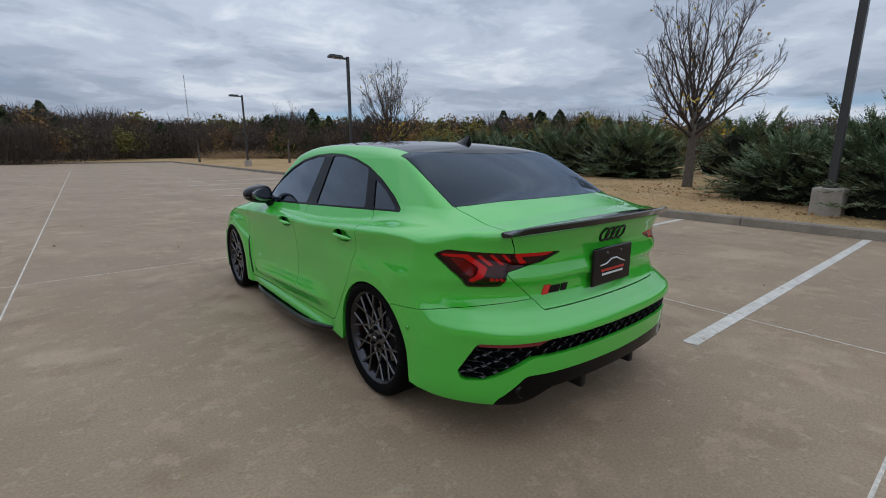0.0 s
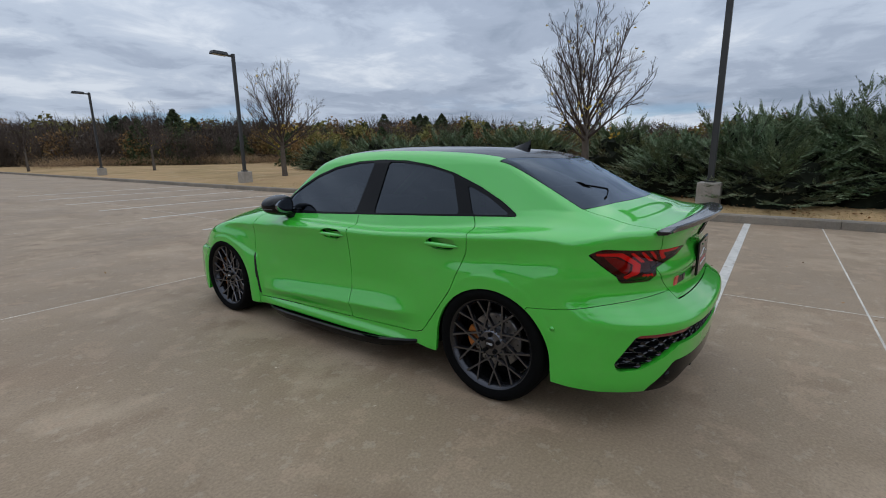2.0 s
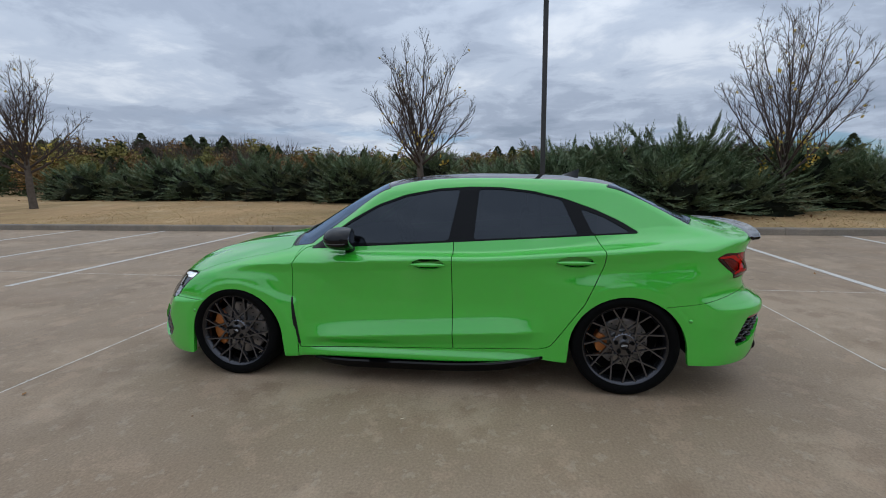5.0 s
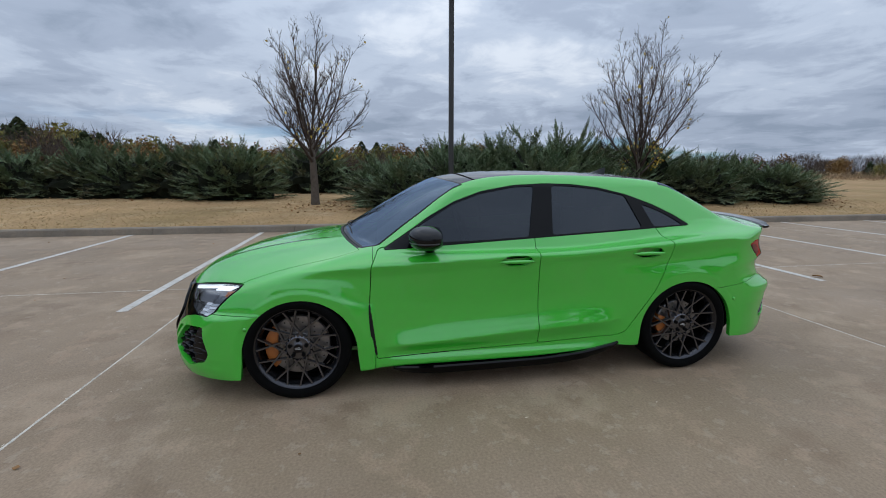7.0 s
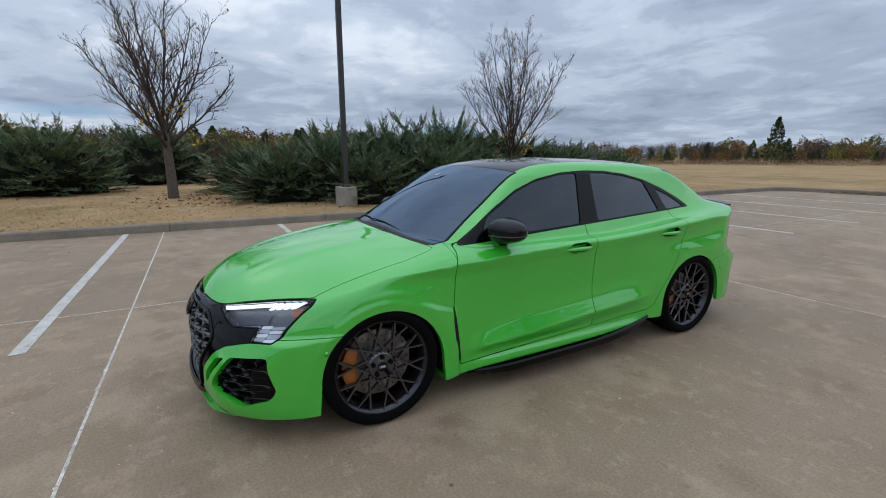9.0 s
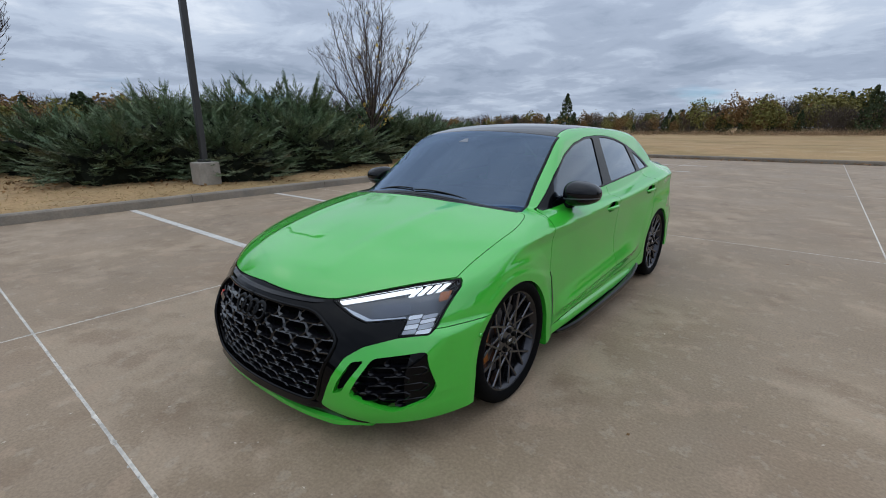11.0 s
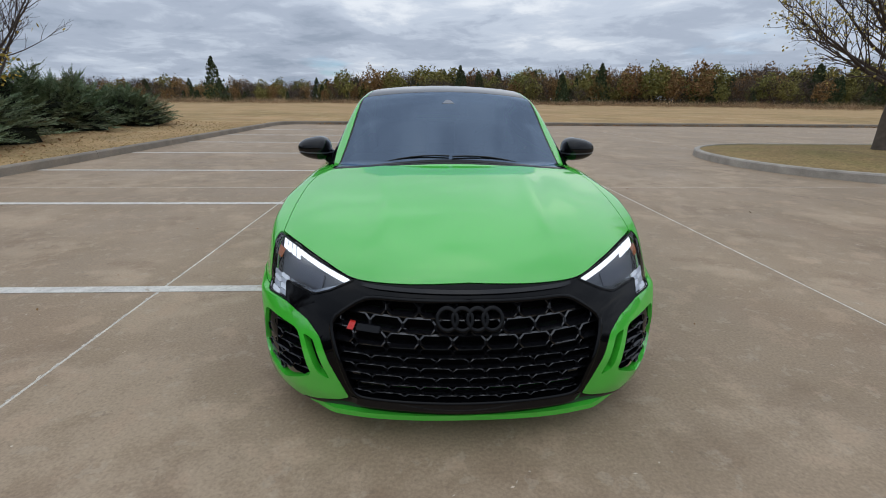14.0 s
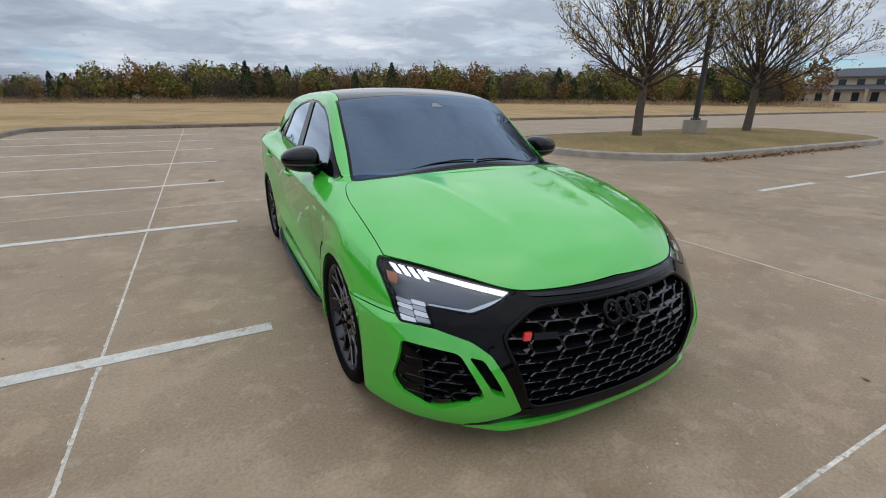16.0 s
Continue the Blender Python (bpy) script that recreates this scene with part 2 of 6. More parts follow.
def merge(chunks):
    vs, fs = [], []
    for v, f in chunks:
        o = len(vs)
        vs.extend(v)
        fs.extend(tuple(i + o for i in q) for q in f)
    return vs, fs


# ---- ground, paving, kerbs ----
KERB_X, LOT_Y0, LOT_Y1, LOT_X0 = 7.2, -18.6, 66.0, -62.0


def rise(x, y):
    """Height of the grass outside the paving."""
    d = max(x - KERB_X, LOT_Y0 - y, y - LOT_Y1, LOT_X0 - x)
    if d <= 0.1:
        return -0.06
    return 0.13 + 0.035 * min(d, 6) + 0.03 * math.sin(0.31 * x + 0.23 * y) * min(d / 4, 1)


def lattice(far, stops):
    return sorted({-far, -600, -300, -180, -120, -90, *stops, 90, 120, 180, 300, 600, far})


gx = lattice(2500, [-75, LOT_X0 - 0.12, LOT_X0 - 0.08, -40, -20, -10, 0, 6.9, KERB_X + 0.08, KERB_X + 0.12, *[7.6 + 0.5 * i for i in range(16)], 17, 19, 22, 26, 30, 38, 46, 56, 70])
gy = lattice(2500, [-70, -55, -45, -38, -32, -28, -25, -23, -21.5, -20.5, -19.7, -19.2, LOT_Y0 - 0.12, LOT_Y0 - 0.08, *[-17 + 2 * i for i in range(18)], 22, 26, 31, 37, 44, 52, 60, LOT_Y1 + 0.08, LOT_Y1 + 0.12, 68, 72, 78])
gv = [(x, y, rise(x, y)) for x in gx for y in gy]
gn = len(gy)
gf = [(i * gn + j, (i + 1) * gn + j, (i + 1) * gn + j + 1, i * gn + j + 1) for i in range(len(gx) - 1) for j in range(gn - 1)]
ground = thing("ground", "dry winter grass around a parking lot", "grass", kind="structure", data=mesh_of("ground", gv, gf, True))
ground.data.materials.append(M_GRASS)

# kerb: a cast section swept along the edge, in lengths with open joints
KERB_CUT = [(0.0, -0.05), (0.012, 0.13), (0.035, 0.155), (0.135, 0.16), (0.15, 0.145), (0.15, -0.05)]


def kerb_piece(path):
    """path: points with the outward side."""
    vs, fs = [], []
    k = len(KERB_CUT)
    for (x, y), (nx, ny) in path:
        vs += [(x + nx * o, y + ny * o, z) for o, z in KERB_CUT]
    for i in range(len(path) - 1):
        for j in range(k - 1):
            fs.append((i * k + j, i * k + j + 1, (i + 1) * k + j + 1, (i + 1) * k + j))
    fs += [tuple(range(k)), tuple((len(path) - 1) * k + j for j in range(k - 1, -1, -1))]
    return mesh_of("kerb_stone", vs, fs)


kerb = thing("kerb", "weathered grey concrete kerb edging the lot", "kerb", kind="structure")


def kerb_run(a, b, out, step=3.05):
    a, b = Vector(a), Vector(b)
    n = max(1, round((b - a).length / step))
    for i in range(n):
        d = (b - a).normalized() * 0.005
        p, q = a.lerp(b, i / n) + d, a.lerp(b, (i + 1) / n) - d
        part("kerb_stone", kerb_piece([(p, out), (q, out)]), M_KERB, kerb)


def kerb_arc(c, r, a0, a1, inward=False, n=10):
    pth = []
    for i in range(n + 1):
        t = radians(a0 + (a1 - a0) * i / n)
        u = (math.cos(t), math.sin(t))
        pth.append(((c[0] + r * u[0], c[1] + r * u[1]), (-u[0], -u[1]) if inward else u))
    part("kerb_stone", kerb_piece(pth), M_KERB, kerb)


kerb_run((KERB_X, LOT_Y1 - 1), (KERB_X, LOT_Y0 + 1.2), (1, 0))
kerb_arc((KERB_X - 1.2, LOT_Y0 + 1.2), 1.2, 0, -90)
kerb_run((KERB_X - 1.2, LOT_Y0), (LOT_X0 + 1, LOT_Y0), (0, -1), 6.1)
kerb_run((LOT_X0 + 1, LOT_Y1), (KERB_X, LOT_Y1), (0, 1), 12.2)

# slabs with open, pale joints between them
SLAB_X, SLAB_Y = [2.04 - 4.73 * i for i in range(14)], [4.065 - 5.969 * i for i in range(4)]
xs = [KERB_X] + [x for x in SLAB_X if x > LOT_X0] + [LOT_X0]
ys = [LOT_Y1] + [4.065 + 5.969 * i for i in range(10, 0, -1)] + [y for y in SLAB_Y if y > LOT_Y0] + [LOT_Y0]
paving = thing("pavement", "pale brown concrete paving with sealed joints", "pavement", kind="structure", data=mesh_of("pavement", [(LOT_X0, LOT_Y0, -0.0008), (KERB_X, LOT_Y0, -0.0008), (KERB_X, LOT_Y1, -0.0008), (LOT_X0, LOT_Y1, -0.0008)], [(0, 1, 2, 3)]))
paving.data.materials.append(M_JOINT)


def slab_mesh(w, d):
    bm = bmesh.new()
    box(bm, (0, 0, -0.03), (w, d, 0))
    top = [e for e in bm.edges if all(v.co.z > -0.001 for v in e.verts)]
    bmesh.ops.bevel(bm, geom=top, offset=0.002, segments=1, affect="EDGES")
    me = bpy.data.meshes.new("slab")
    bm.to_mesh(me)
    bm.free()
    me.materials.append(M_CONCRETE)
    return me


slab_kinds = {}
GAP = 0.0066
for x1, x0 in zip(xs, xs[1:]):
    for y1, y0 in zip(ys, ys[1:]):
        key = (round(x1 - x0, 2), round(y1 - y0, 2))
        if key not in slab_kinds:
            slab_kinds[key] = slab_mesh(x1 - x0 - 2 * GAP, y1 - y0 - 2 * GAP)
        part("slab", slab_kinds[key], None, paving, at=pose(x0 + GAP, y0 + GAP, 0))

# stall lines
for i, y in enumerate([1.93 + 2.75 * k for k in range(-6, 8)]):
    ln = bmesh.new()
    box(ln, (0, -0.05, 0.001), (6.0, 0.05, 0.004))
    ob = thing("stall_line", "worn white painted line between parking stalls", "line", "stall lines beside the kerb", kind="structure", at=pose(1.18, y, 0))
    part("paint", ln, M_LINE, ob)
for i, (x, y) in enumerate([(-7.6, 0.82), (-10.35, 0.80)]):
    ln = bmesh.new()
    box(ln, (0, -0.05, 0.001), (1.55, 0.05, 0.004))
    ob = thing("stall_line", "worn white painted line on the open lot", "line", "lines on the open lot", kind="structure", at=pose(x, y, 0))
    part("paint", ln, M_LINE, ob)

# ---- the car: one implicit body, cut into panels ----
M_PAINT = make("green_paint", (0.044, 0.475, 0.032), 0.45, coat=1.0, spec=0.12)
M_PAINT.node_tree.nodes["Principled BSDF"].inputs["Coat IOR"].default_value = 1.9
M_PAINT.node_tree.nodes["Principled BSDF"].inputs["Coat Roughness"].default_value = 0.012
M_GLOSS = make("gloss_black", (0.003, 0.003, 0.004), 0.02, spec=0.30)
M_NOSE = make("gloss_black_grille", (0.0015, 0.0015, 0.002), 0.03, spec=0.17)
M_TRIM = make("black_window_trim", (0.002, 0.002, 0.0025), 0.12, spec=0.18)
M_MATT = make("satin_black_plastic", (0.007, 0.007, 0.007), 0.45, spec=0.25, vary=0.1, scale=40, bump=0.1, bump_scale=300)
M_DARK = make("dark_underbody", (0.003, 0.003, 0.003), 0.9, spec=0.1)
M_RUBBER = make("tyre_rubber", (0.0035, 0.0035, 0.0035), 0.8, spec=0.06, vary=0.15, scale=30, bump=0.15, bump_scale=200)
M_GLASS = glassy("tinted_glass", (0.03, 0.035, 0.04), 0.0, 1.34, (0.80, 0.89, 1.0), 2.5)
M_BACK = glassy("tinted_rear_glass", (0.03, 0.035, 0.04), 0.0, 1.45, (0.72, 0.84, 1.0))
M_SCREEN = glassy("windscreen_glass", (0.05, 0.055, 0.06), 0.0, 2.05, (0.60, 0.77, 1.0))


def curve(*pairs):
    """A smooth function through (x, y) pairs, straight beyond the ends."""
    px, py = np.array([p[0] for p in pairs], float), np.array([p[1] for p in pairs], float)
    h = np.diff(px)
    d = np.diff(py) / h
    m = np.empty_like(px)
    m[0], m[-1] = d[0], d[-1]
    same = d[:-1] * d[1:] > 0
    w1, w2 = 2 * h[1:] + h[:-1], h[1:] + 2 * h[:-1]
    m[1:-1] = np.where(same, (w1 + w2) / (w1 / np.where(same, d[:-1], 1) + w2 / np.where(same, d[1:], 1)), 0)

    def at(x):
        x = np.asarray(x, float)
        i = np.clip(np.searchsorted(px, x) - 1, 0, len(h) - 1)
        t = (x - px[i]) / h[i]
        u = np.clip(t, 0, 1)
        v = py[i] * (1 + 2 * u) * (1 - u) ** 2 + h[i] * m[i] * u * (1 - u) ** 2 + py[i + 1] * u * u * (3 - 2 * u) + h[i] * m[i + 1] * u * u * (u - 1)
        return v + np.where(t < 0, (x - px[0]) * m[0], 0) + np.where(t > 1, (x - px[-1]) * m[-1], 0)

    return at


def smax(a, b, k):
    h = np.clip(0.5 + 0.5 * (a - b) / k, 0, 1)
    return b + (a - b) * h + k * h * (1 - h)


def smin(a, b, k):
    return -smax(-a, -b, k)


def ease(x, lo, hi):
    t = np.clip((x - lo) / (hi - lo), 0, 1)
    return t * t * (3 - 2 * t)


AXLE_F, AXLE_R, TYRE_R = 2.631, 0.0, 0.325
ARCH_F, ARCH_R = (2.613, 0.292, 0.342), (-0.008, 0.292, 0.352)

nose_z = curve((0.08, 3.43), (0.14, 3.505), (0.22, 3.535), (0.34, 3.543), (0.48, 3.533), (0.58, 3.503), (0.64, 3.462), (0.69, 3.422), (0.74, 3.36), (0.80, 3.22))
tail_z = curve((0.12, -0.84), (0.20, -0.915), (0.27, -0.945), (0.38, -0.956), (0.50, -0.968), (0.545, -0.978), (0.566, -0.974), (0.60, -0.930), (0.65, -0.868), (0.72, -0.845), (0.80, -0.84), (0.87, -0.845), (0.93, -0.862), (0.985, -0.885), (1.05, -0.90))
hood_y = curve((-1.1, 0.98), (-0.92, 1.015), (-0.8, 1.03), (-0.6, 1.045), (-0.3, 1.04), (0.2, 1.0), (1.0, 0.95), (1.8, 0.95), (2.1, 0.958), (2.3, 0.960), (2.55, 0.935), (2.85, 0.889), (3.0, 0.858), (3.15, 0.818), (3.25, 0.783), (3.35, 0.735), (3.43, 0.675), (3.5, 0.59), (3.6, 0.42))
roof_y = curve((-1.0, 0.50), (-0.80, 0.86), (-0.62, 1.040), (-0.45, 1.122), (-0.25, 1.222), (-0.05, 1.315), (0.02, 1.343), (0.15, 1.367), (0.4, 1.388), (0.7, 1.400), (1.0, 1.405), (1.3, 1.397), (1.5, 1.380), (1.66, 1.352), (1.8, 1.296), (2.0, 1.190), (2.2, 1.075), (2.42, 0.945), (2.7, 0.78))
side_z = curve((0.05, -0.16), (0.12, -0.10), (0.155, -0.012), (0.18, 0.012), (0.205, 0.010), (0.245, -0.010), (0.275, -0.009), (0.33, 0.007), (0.350, 0.0155), (0.362, 0.019), (0.376, 0.0150), (0.41, 0.002), (0.47, -0.017), (0.56, -0.024), (0.68, -0.018), (0.79, -0.007), (0.864, 0.009), (0.873, 0.0105), (0.882, 0.005), (0.912, -0.024), (0.94, -0.068), (0.957, -0.115), (0.98, -0.20), (1.04, -0.50))
half_w = curve((-0.9, 0.855), (-0.4, 0.880), (0.0, 0.886), (0.5, 0.882), (1.1, 0.884), (1.8, 0.888), (2.2, 0.889), (2.63, 0.898), (3.0, 0.896), (3.5, 0.88))
glass_w = curve((-0.9, 0.60), (-0.5, 0.685), (-0.1, 0.735), (0.4, 0.747), (1.1, 0.750), (1.8, 0.750), (2.2, 0.742), (2.6, 0.70))


front_ridge = curve((2.1, 0.62), (2.2, 0.65), (2.48, 0.74), (2.72, 0.755), (3.1, 0.74))
rear_ridge = curve((-0.9, 0.775), (-0.63, 0.792), (-0.50, 0.798), (-0.306, 0.76), (-0.20, 0.70), (0.0, 0.66))


def belt(y):
    return 1.012 - 0.0505 * y


def lower_body(x, y, z):
    x = np.abs(x)
    zr = z - (belt(y) - 0.96) * ease(z, 0.45, 0.86) + 0.03 * ease(-y, 0.20, 0.55) * ease(z, 0.70, 0.86)
    # the lower crease climbs towards the rear wheel
    zr = zr + 0.062 * (y - 1.09) * ease(z, 0.21, 0.31) * (1 - ease(z, 0.44, 0.60))
    flare, swell = np.zeros_like(x), np.zeros_like(x)
    for (cy, cz, r), amount, cut in ((ARCH_F, 0.024, 0.17), (ARCH_R, 0.008, 0.17)):
        d = np.hypot(y - cy, np.maximum(z - cz, 0) * 0.94 + 0.35 * np.minimum(z - cz, 0)) - r
        ramp = np.clip(smin((cut - d) / (cut - 0.052), np.ones_like(d), 0.16), 0, 1)
        g = (ramp**1.4 if cy > 1 else 0.75 * ramp * ramp * (3 - 2 * ramp)) * (1 - ease(z, 0.70, 0.82))
        flare = np.maximum(flare, ease(-d, -0.55, -0.05) * (1 - ease(z, 0.70, 0.82)) * (1 - (1 - ease(z, 0.34, 0.50)) * ease(d, 0.14, 0.42)))
        # a raised band runs round the opening with a crisp outer edge
        dr = np.hypot(y - cy, np.maximum(z - cz, 0)) - r
        if cy > 1:
            w = 0.046 + 1.15 * np.clip(2.5 - y, 0, 0.36) ** 2
            band = 0.0085 * (1 - ease(dr, w - 0.010, w + 0.020)) * ease(y, 2.150, 2.178) * np.maximum(ease(z, 0.44, 0.56), 1 - ease(y, 2.3, 2.6))
        else:
            w = 0.044 + 0.026 * ease(z, 0.58, 0.68)
            band = 0.0032 * (1 - ease(dr, w - 0.010, w + 0.018)) * ease(z, 0.40, 0.52)
        swell = np.maximum(swell, amount * g + band)
    # ridges: over the front wheel, and from the rear wheel back to the lamp
    ridge = 0.0035 * np.clip(1 - np.abs(z - front_ridge(y)) / 0.085, 0, 1) ** 1.3 * ease(y, 2.10, 2.30) * (1 - ease(y, 2.75, 3.05))
    ridge = ridge + 0.0075 * np.clip(1 - np.abs(z - rear_ridge(y)) / 0.13, 0, 1) ** 1.2 * ease(-y, 0.12, 0.30) * (1 - ease(-y, 0.66, 0.80))
    side = (x - half_w(y) - side_z(zr) * (1 - flare * (z < 0.85)) - swell - ridge + 0.040 * ease(z, 0.74, 0.95) * (1 - ease(y, -0.80, 0.1))) * 0.9
    # the brow over the bumper corners stands proud of the lamps
    low = 1 - ease(z, 0.515, 0.565)
    ledge = low * (0.022 * ease(x, 0.45, 0.66) + 0.19 * x**6)
    front = (y - nose_z(z) - ledge + 0.29 * x**2 + 0.62 * x**6) * 0.8
    rear = (tail_z(z) + 0.151 * x**2 + 0.70 * x**6 - y) * 0.8
    k = ease(y, 1.9, 2.4)
    yb = y + 0.50 * x**2 * k
    crease = 0.010 * np.exp(-((x - 0.40 - 0.10 * (2.4 - y) * k) / 0.06) ** 2) * ease(y, 2.2, 2.7) * (1 - ease(y, 3.1, 3.4))
    top = (z - hood_y(yb) + (0.075 * k + 0.10 * (1 - k)) * x**2 - crease) * 0.93
    under = 0.155 + 0.05 * (1 - ease(y, 0.2, 0.7)) - 0.03 * ease(y, 2.8, 3.1) - z
    f = smax(side, top, 0.035)
    f = smax(f, front, 0.05)
    f = smax(f, rear, 0.045)
    return smax(f, under, 0.02)


def upper_body(x, y, z):
    x = np.abs(x)
    side = (x - glass_w(y) + 0.42 * (z - 0.95) + 0.22 * np.maximum(z - 1.29, 0) - 0.016) * 0.9
    kf = ease(y, 1.2, 1.9)
    kr = 1 - ease(y, -0.5, 0.3)
    yb = y + (0.33 + 0.06 * ease(y, 1.6, 2.2)) * x**2 * kf - 0.16 * x**2 * kr
    top = (z - roof_y(yb) + (0.105 + 0.06 * kf) * x**2 + 0.15 * x**6) * (0.93 - 0.13 * kf)
    return smax(smax(side, top, 0.036), 0.80 - z, 0.03)


def car_field(p):
    x, y, z = p[..., 0], p[..., 1], p[..., 2]
    rear = 1 - ease(y, -0.3, 0.4)
    return smin(lower_body(x, y, z), upper_body(x, y, z), 0.016 + 0.085 * rear)


def gradient(field, p, e=0.002):
    g = np.empty_like(p)
    for i in range(3):
        d = np.zeros(3)
        d[i] = e
        g[:, i] = (field(p + d) - field(p - d)) / (2 * e)
    return g


def surface(field, lo, hi, step, steps=4):
    """Surface nets: vertices, normals and triangles of the zero level, drawn onto it exactly."""
    ax = [np.arange(a, b + step, step) for a, b in zip(lo, hi)]
    f = np.empty([len(a) for a in ax])
    gy_, gz_ = np.meshgrid(ax[1], ax[2], indexing="ij")
    for i, x in enumerate(ax[0]):
        f[i] = field(np.stack([np.full_like(gy_, x), gy_, gz_], -1))
    s = f < 0
    c = sum(s[i:i + s.shape[0] - 1, j:j + s.shape[1] - 1, k:k + s.shape[2] - 1].astype(np.int8) for i in (0, 1) for j in (0, 1) for k in (0, 1))
    cells = np.argwhere((c > 0) & (c < 8))
    index = np.full(c.shape, -1, int)
    index[tuple(cells.T)] = np.arange(len(cells))
    p = np.stack([ax[i][cells[:, i]] + step / 2 for i in range(3)], 1)
    for _ in range(steps):
        g = gradient(field, p)
        move = field(p)[:, None] * g / np.maximum((g * g).sum(1), 0.05)[:, None]
        p = p - np.clip(move, -step, step)
    quads = []
    for a in range(3):
        b, d = (a + 1) % 3, (a + 2) % 3
        first = [slice(None)] * 3
        second = [slice(None)] * 3
        first[a], second[a] = slice(0, -1), slice(1, None)
        for sa, sb, flip in ((s[tuple(first)], ~s[tuple(second)], False), (~s[tuple(first)], s[tuple(second)], True)):
            e = np.argwhere(sa & sb)
            e = e[(e[:, b] > 0) & (e[:, d] > 0) & (e[:, b] < c.shape[b]) & (e[:, d] < c.shape[d]) & (e[:, a] < c.shape[a])]
            q = []
            for ob_, od in ((-1, -1), (0, -1), (0, 0), (-1, 0)):
                w = e.copy()
                w[:, b] += ob_
                w[:, d] += od
                q.append(index[tuple(w.T)])
            q = np.stack(q if not flip else q[::-1], 1)
            quads.append(q[(q >= 0).all(1)])
    q = np.concatenate(quads)
    long_ = np.linalg.norm(p[q[:, 0]] - p[q[:, 2]], axis=1) > np.linalg.norm(p[q[:, 1]] - p[q[:, 3]], axis=1)
    t = np.where(long_[:, None, None], q[:, [[0, 1, 3], [1, 2, 3]]], q[:, [[0, 1, 2], [0, 2, 3]]]).reshape(-1, 3)
    n = gradient(field, p)
    return p, n / np.linalg.norm(n, axis=1, keepdims=True), t


def tidy(shell):
    p, n, t = shell
    used, inv = np.unique(t, return_inverse=True)
    return p[used], n[used], inv.reshape(-1, 3)


def split(shell, level):
    """Cuts a shell along the zero line of level(p, n): the part below it and the part above it."""
    p, n, t = shell
    if not len(t):
        return shell, shell
    g = level(p, n)
    g = np.where(np.abs(g) < 1e-6, 1e-6, g)
    s = g[t] < 0
    k = s.sum(1)
    lower, upper = [t[k == 3]], [t[k == 0]]
    edges, pts, nor = {}, [], []

    def cross(i, j):
        key = (i, j) if i < j else (j, i)
        if key not in edges:
            a, b = key
            w = g[a] / (g[a] - g[b])
            edges[key] = len(p) + len(pts)
            pts.append(p[a] + (p[b] - p[a]) * w)
            nor.append(n[a] + (n[b] - n[a]) * w)
        return edges[key]

    lo_, up_ = [], []
    for tri, sg in zip(t[(k > 0) & (k < 3)], s[(k > 0) & (k < 3)]):
        one = sg if sg.sum() == 1 else ~sg
        r = int(np.argmax(one))
        a, b, c = int(tri[r]), int(tri[(r + 1) % 3]), int(tri[(r + 2) % 3])
        ab, ac = cross(a, b), cross(a, c)
        tip, rest = [(a, ab, ac)], [(ab, b, c), (ab, c, ac)]
        if sg.sum() == 1:
            lo_ += tip
            up_ += rest
        else:
            up_ += tip
            lo_ += rest
    if pts:
        p = np.concatenate([p, pts])
        nn = np.array(nor)
        n = np.concatenate([n, nn / np.linalg.norm(nn, axis=1, keepdims=True)])
        lower.append(np.array(lo_, int).reshape(-1, 3))
        upper.append(np.array(up_, int).reshape(-1, 3))
    return tidy((p, n, np.concatenate(lower))), tidy((p, n, np.concatenate(upper)))


def refine(shell, field, times=1):
    """Splits every triangle in four, on the exact surface."""
    p, n, t = shell
    for _ in range(times):
        e = np.sort(np.concatenate([t[:, [0, 1]], t[:, [1, 2]], t[:, [2, 0]]]), 1)
        u, inv = np.unique(e, axis=0, return_inverse=True)
        inv = inv.ravel() + len(p)
        k = len(t)
        ab, bc, ca = inv[:k], inv[k:2 * k], inv[2 * k:]
        q = (p[u[:, 0]] + p[u[:, 1]]) / 2
        g = gradient(field, q)
        q = q - np.clip(field(q)[:, None] * g / np.maximum((g * g).sum(1), 0.05)[:, None], -0.01, 0.01)
        m = gradient(field, q)
        p, n = np.concatenate([p, q]), np.concatenate([n, m / np.linalg.norm(m, axis=1, keepdims=True)])
        t = np.concatenate([np.stack(x, 1) for x in ((t[:, 0], ab, ca), (ab, t[:, 1], bc), (ca, bc, t[:, 2]), (ab, bc, ca))])
    return p, n, t


def side_x(y, z):
    """Half width of the body at a height."""
    lo, hi = 0.4, 1.1
    for _ in range(24):
        mid = (lo + hi) / 2
        lo, hi = (mid, hi) if float(car_field(np.array([[mid, y, z]]))[0]) < 0 else (lo, mid)
    return lo


def cut_out(shell, level, gap=0.0035):
    """The piece inside level, and the rest, with an open gap between them."""
    inner, rest = split(shell, lambda p, n: level(p, n) + gap / 2)
    if gap:
        rest = split(rest, lambda p, n: level(p, n) - gap / 2)[1]
    return inner, rest


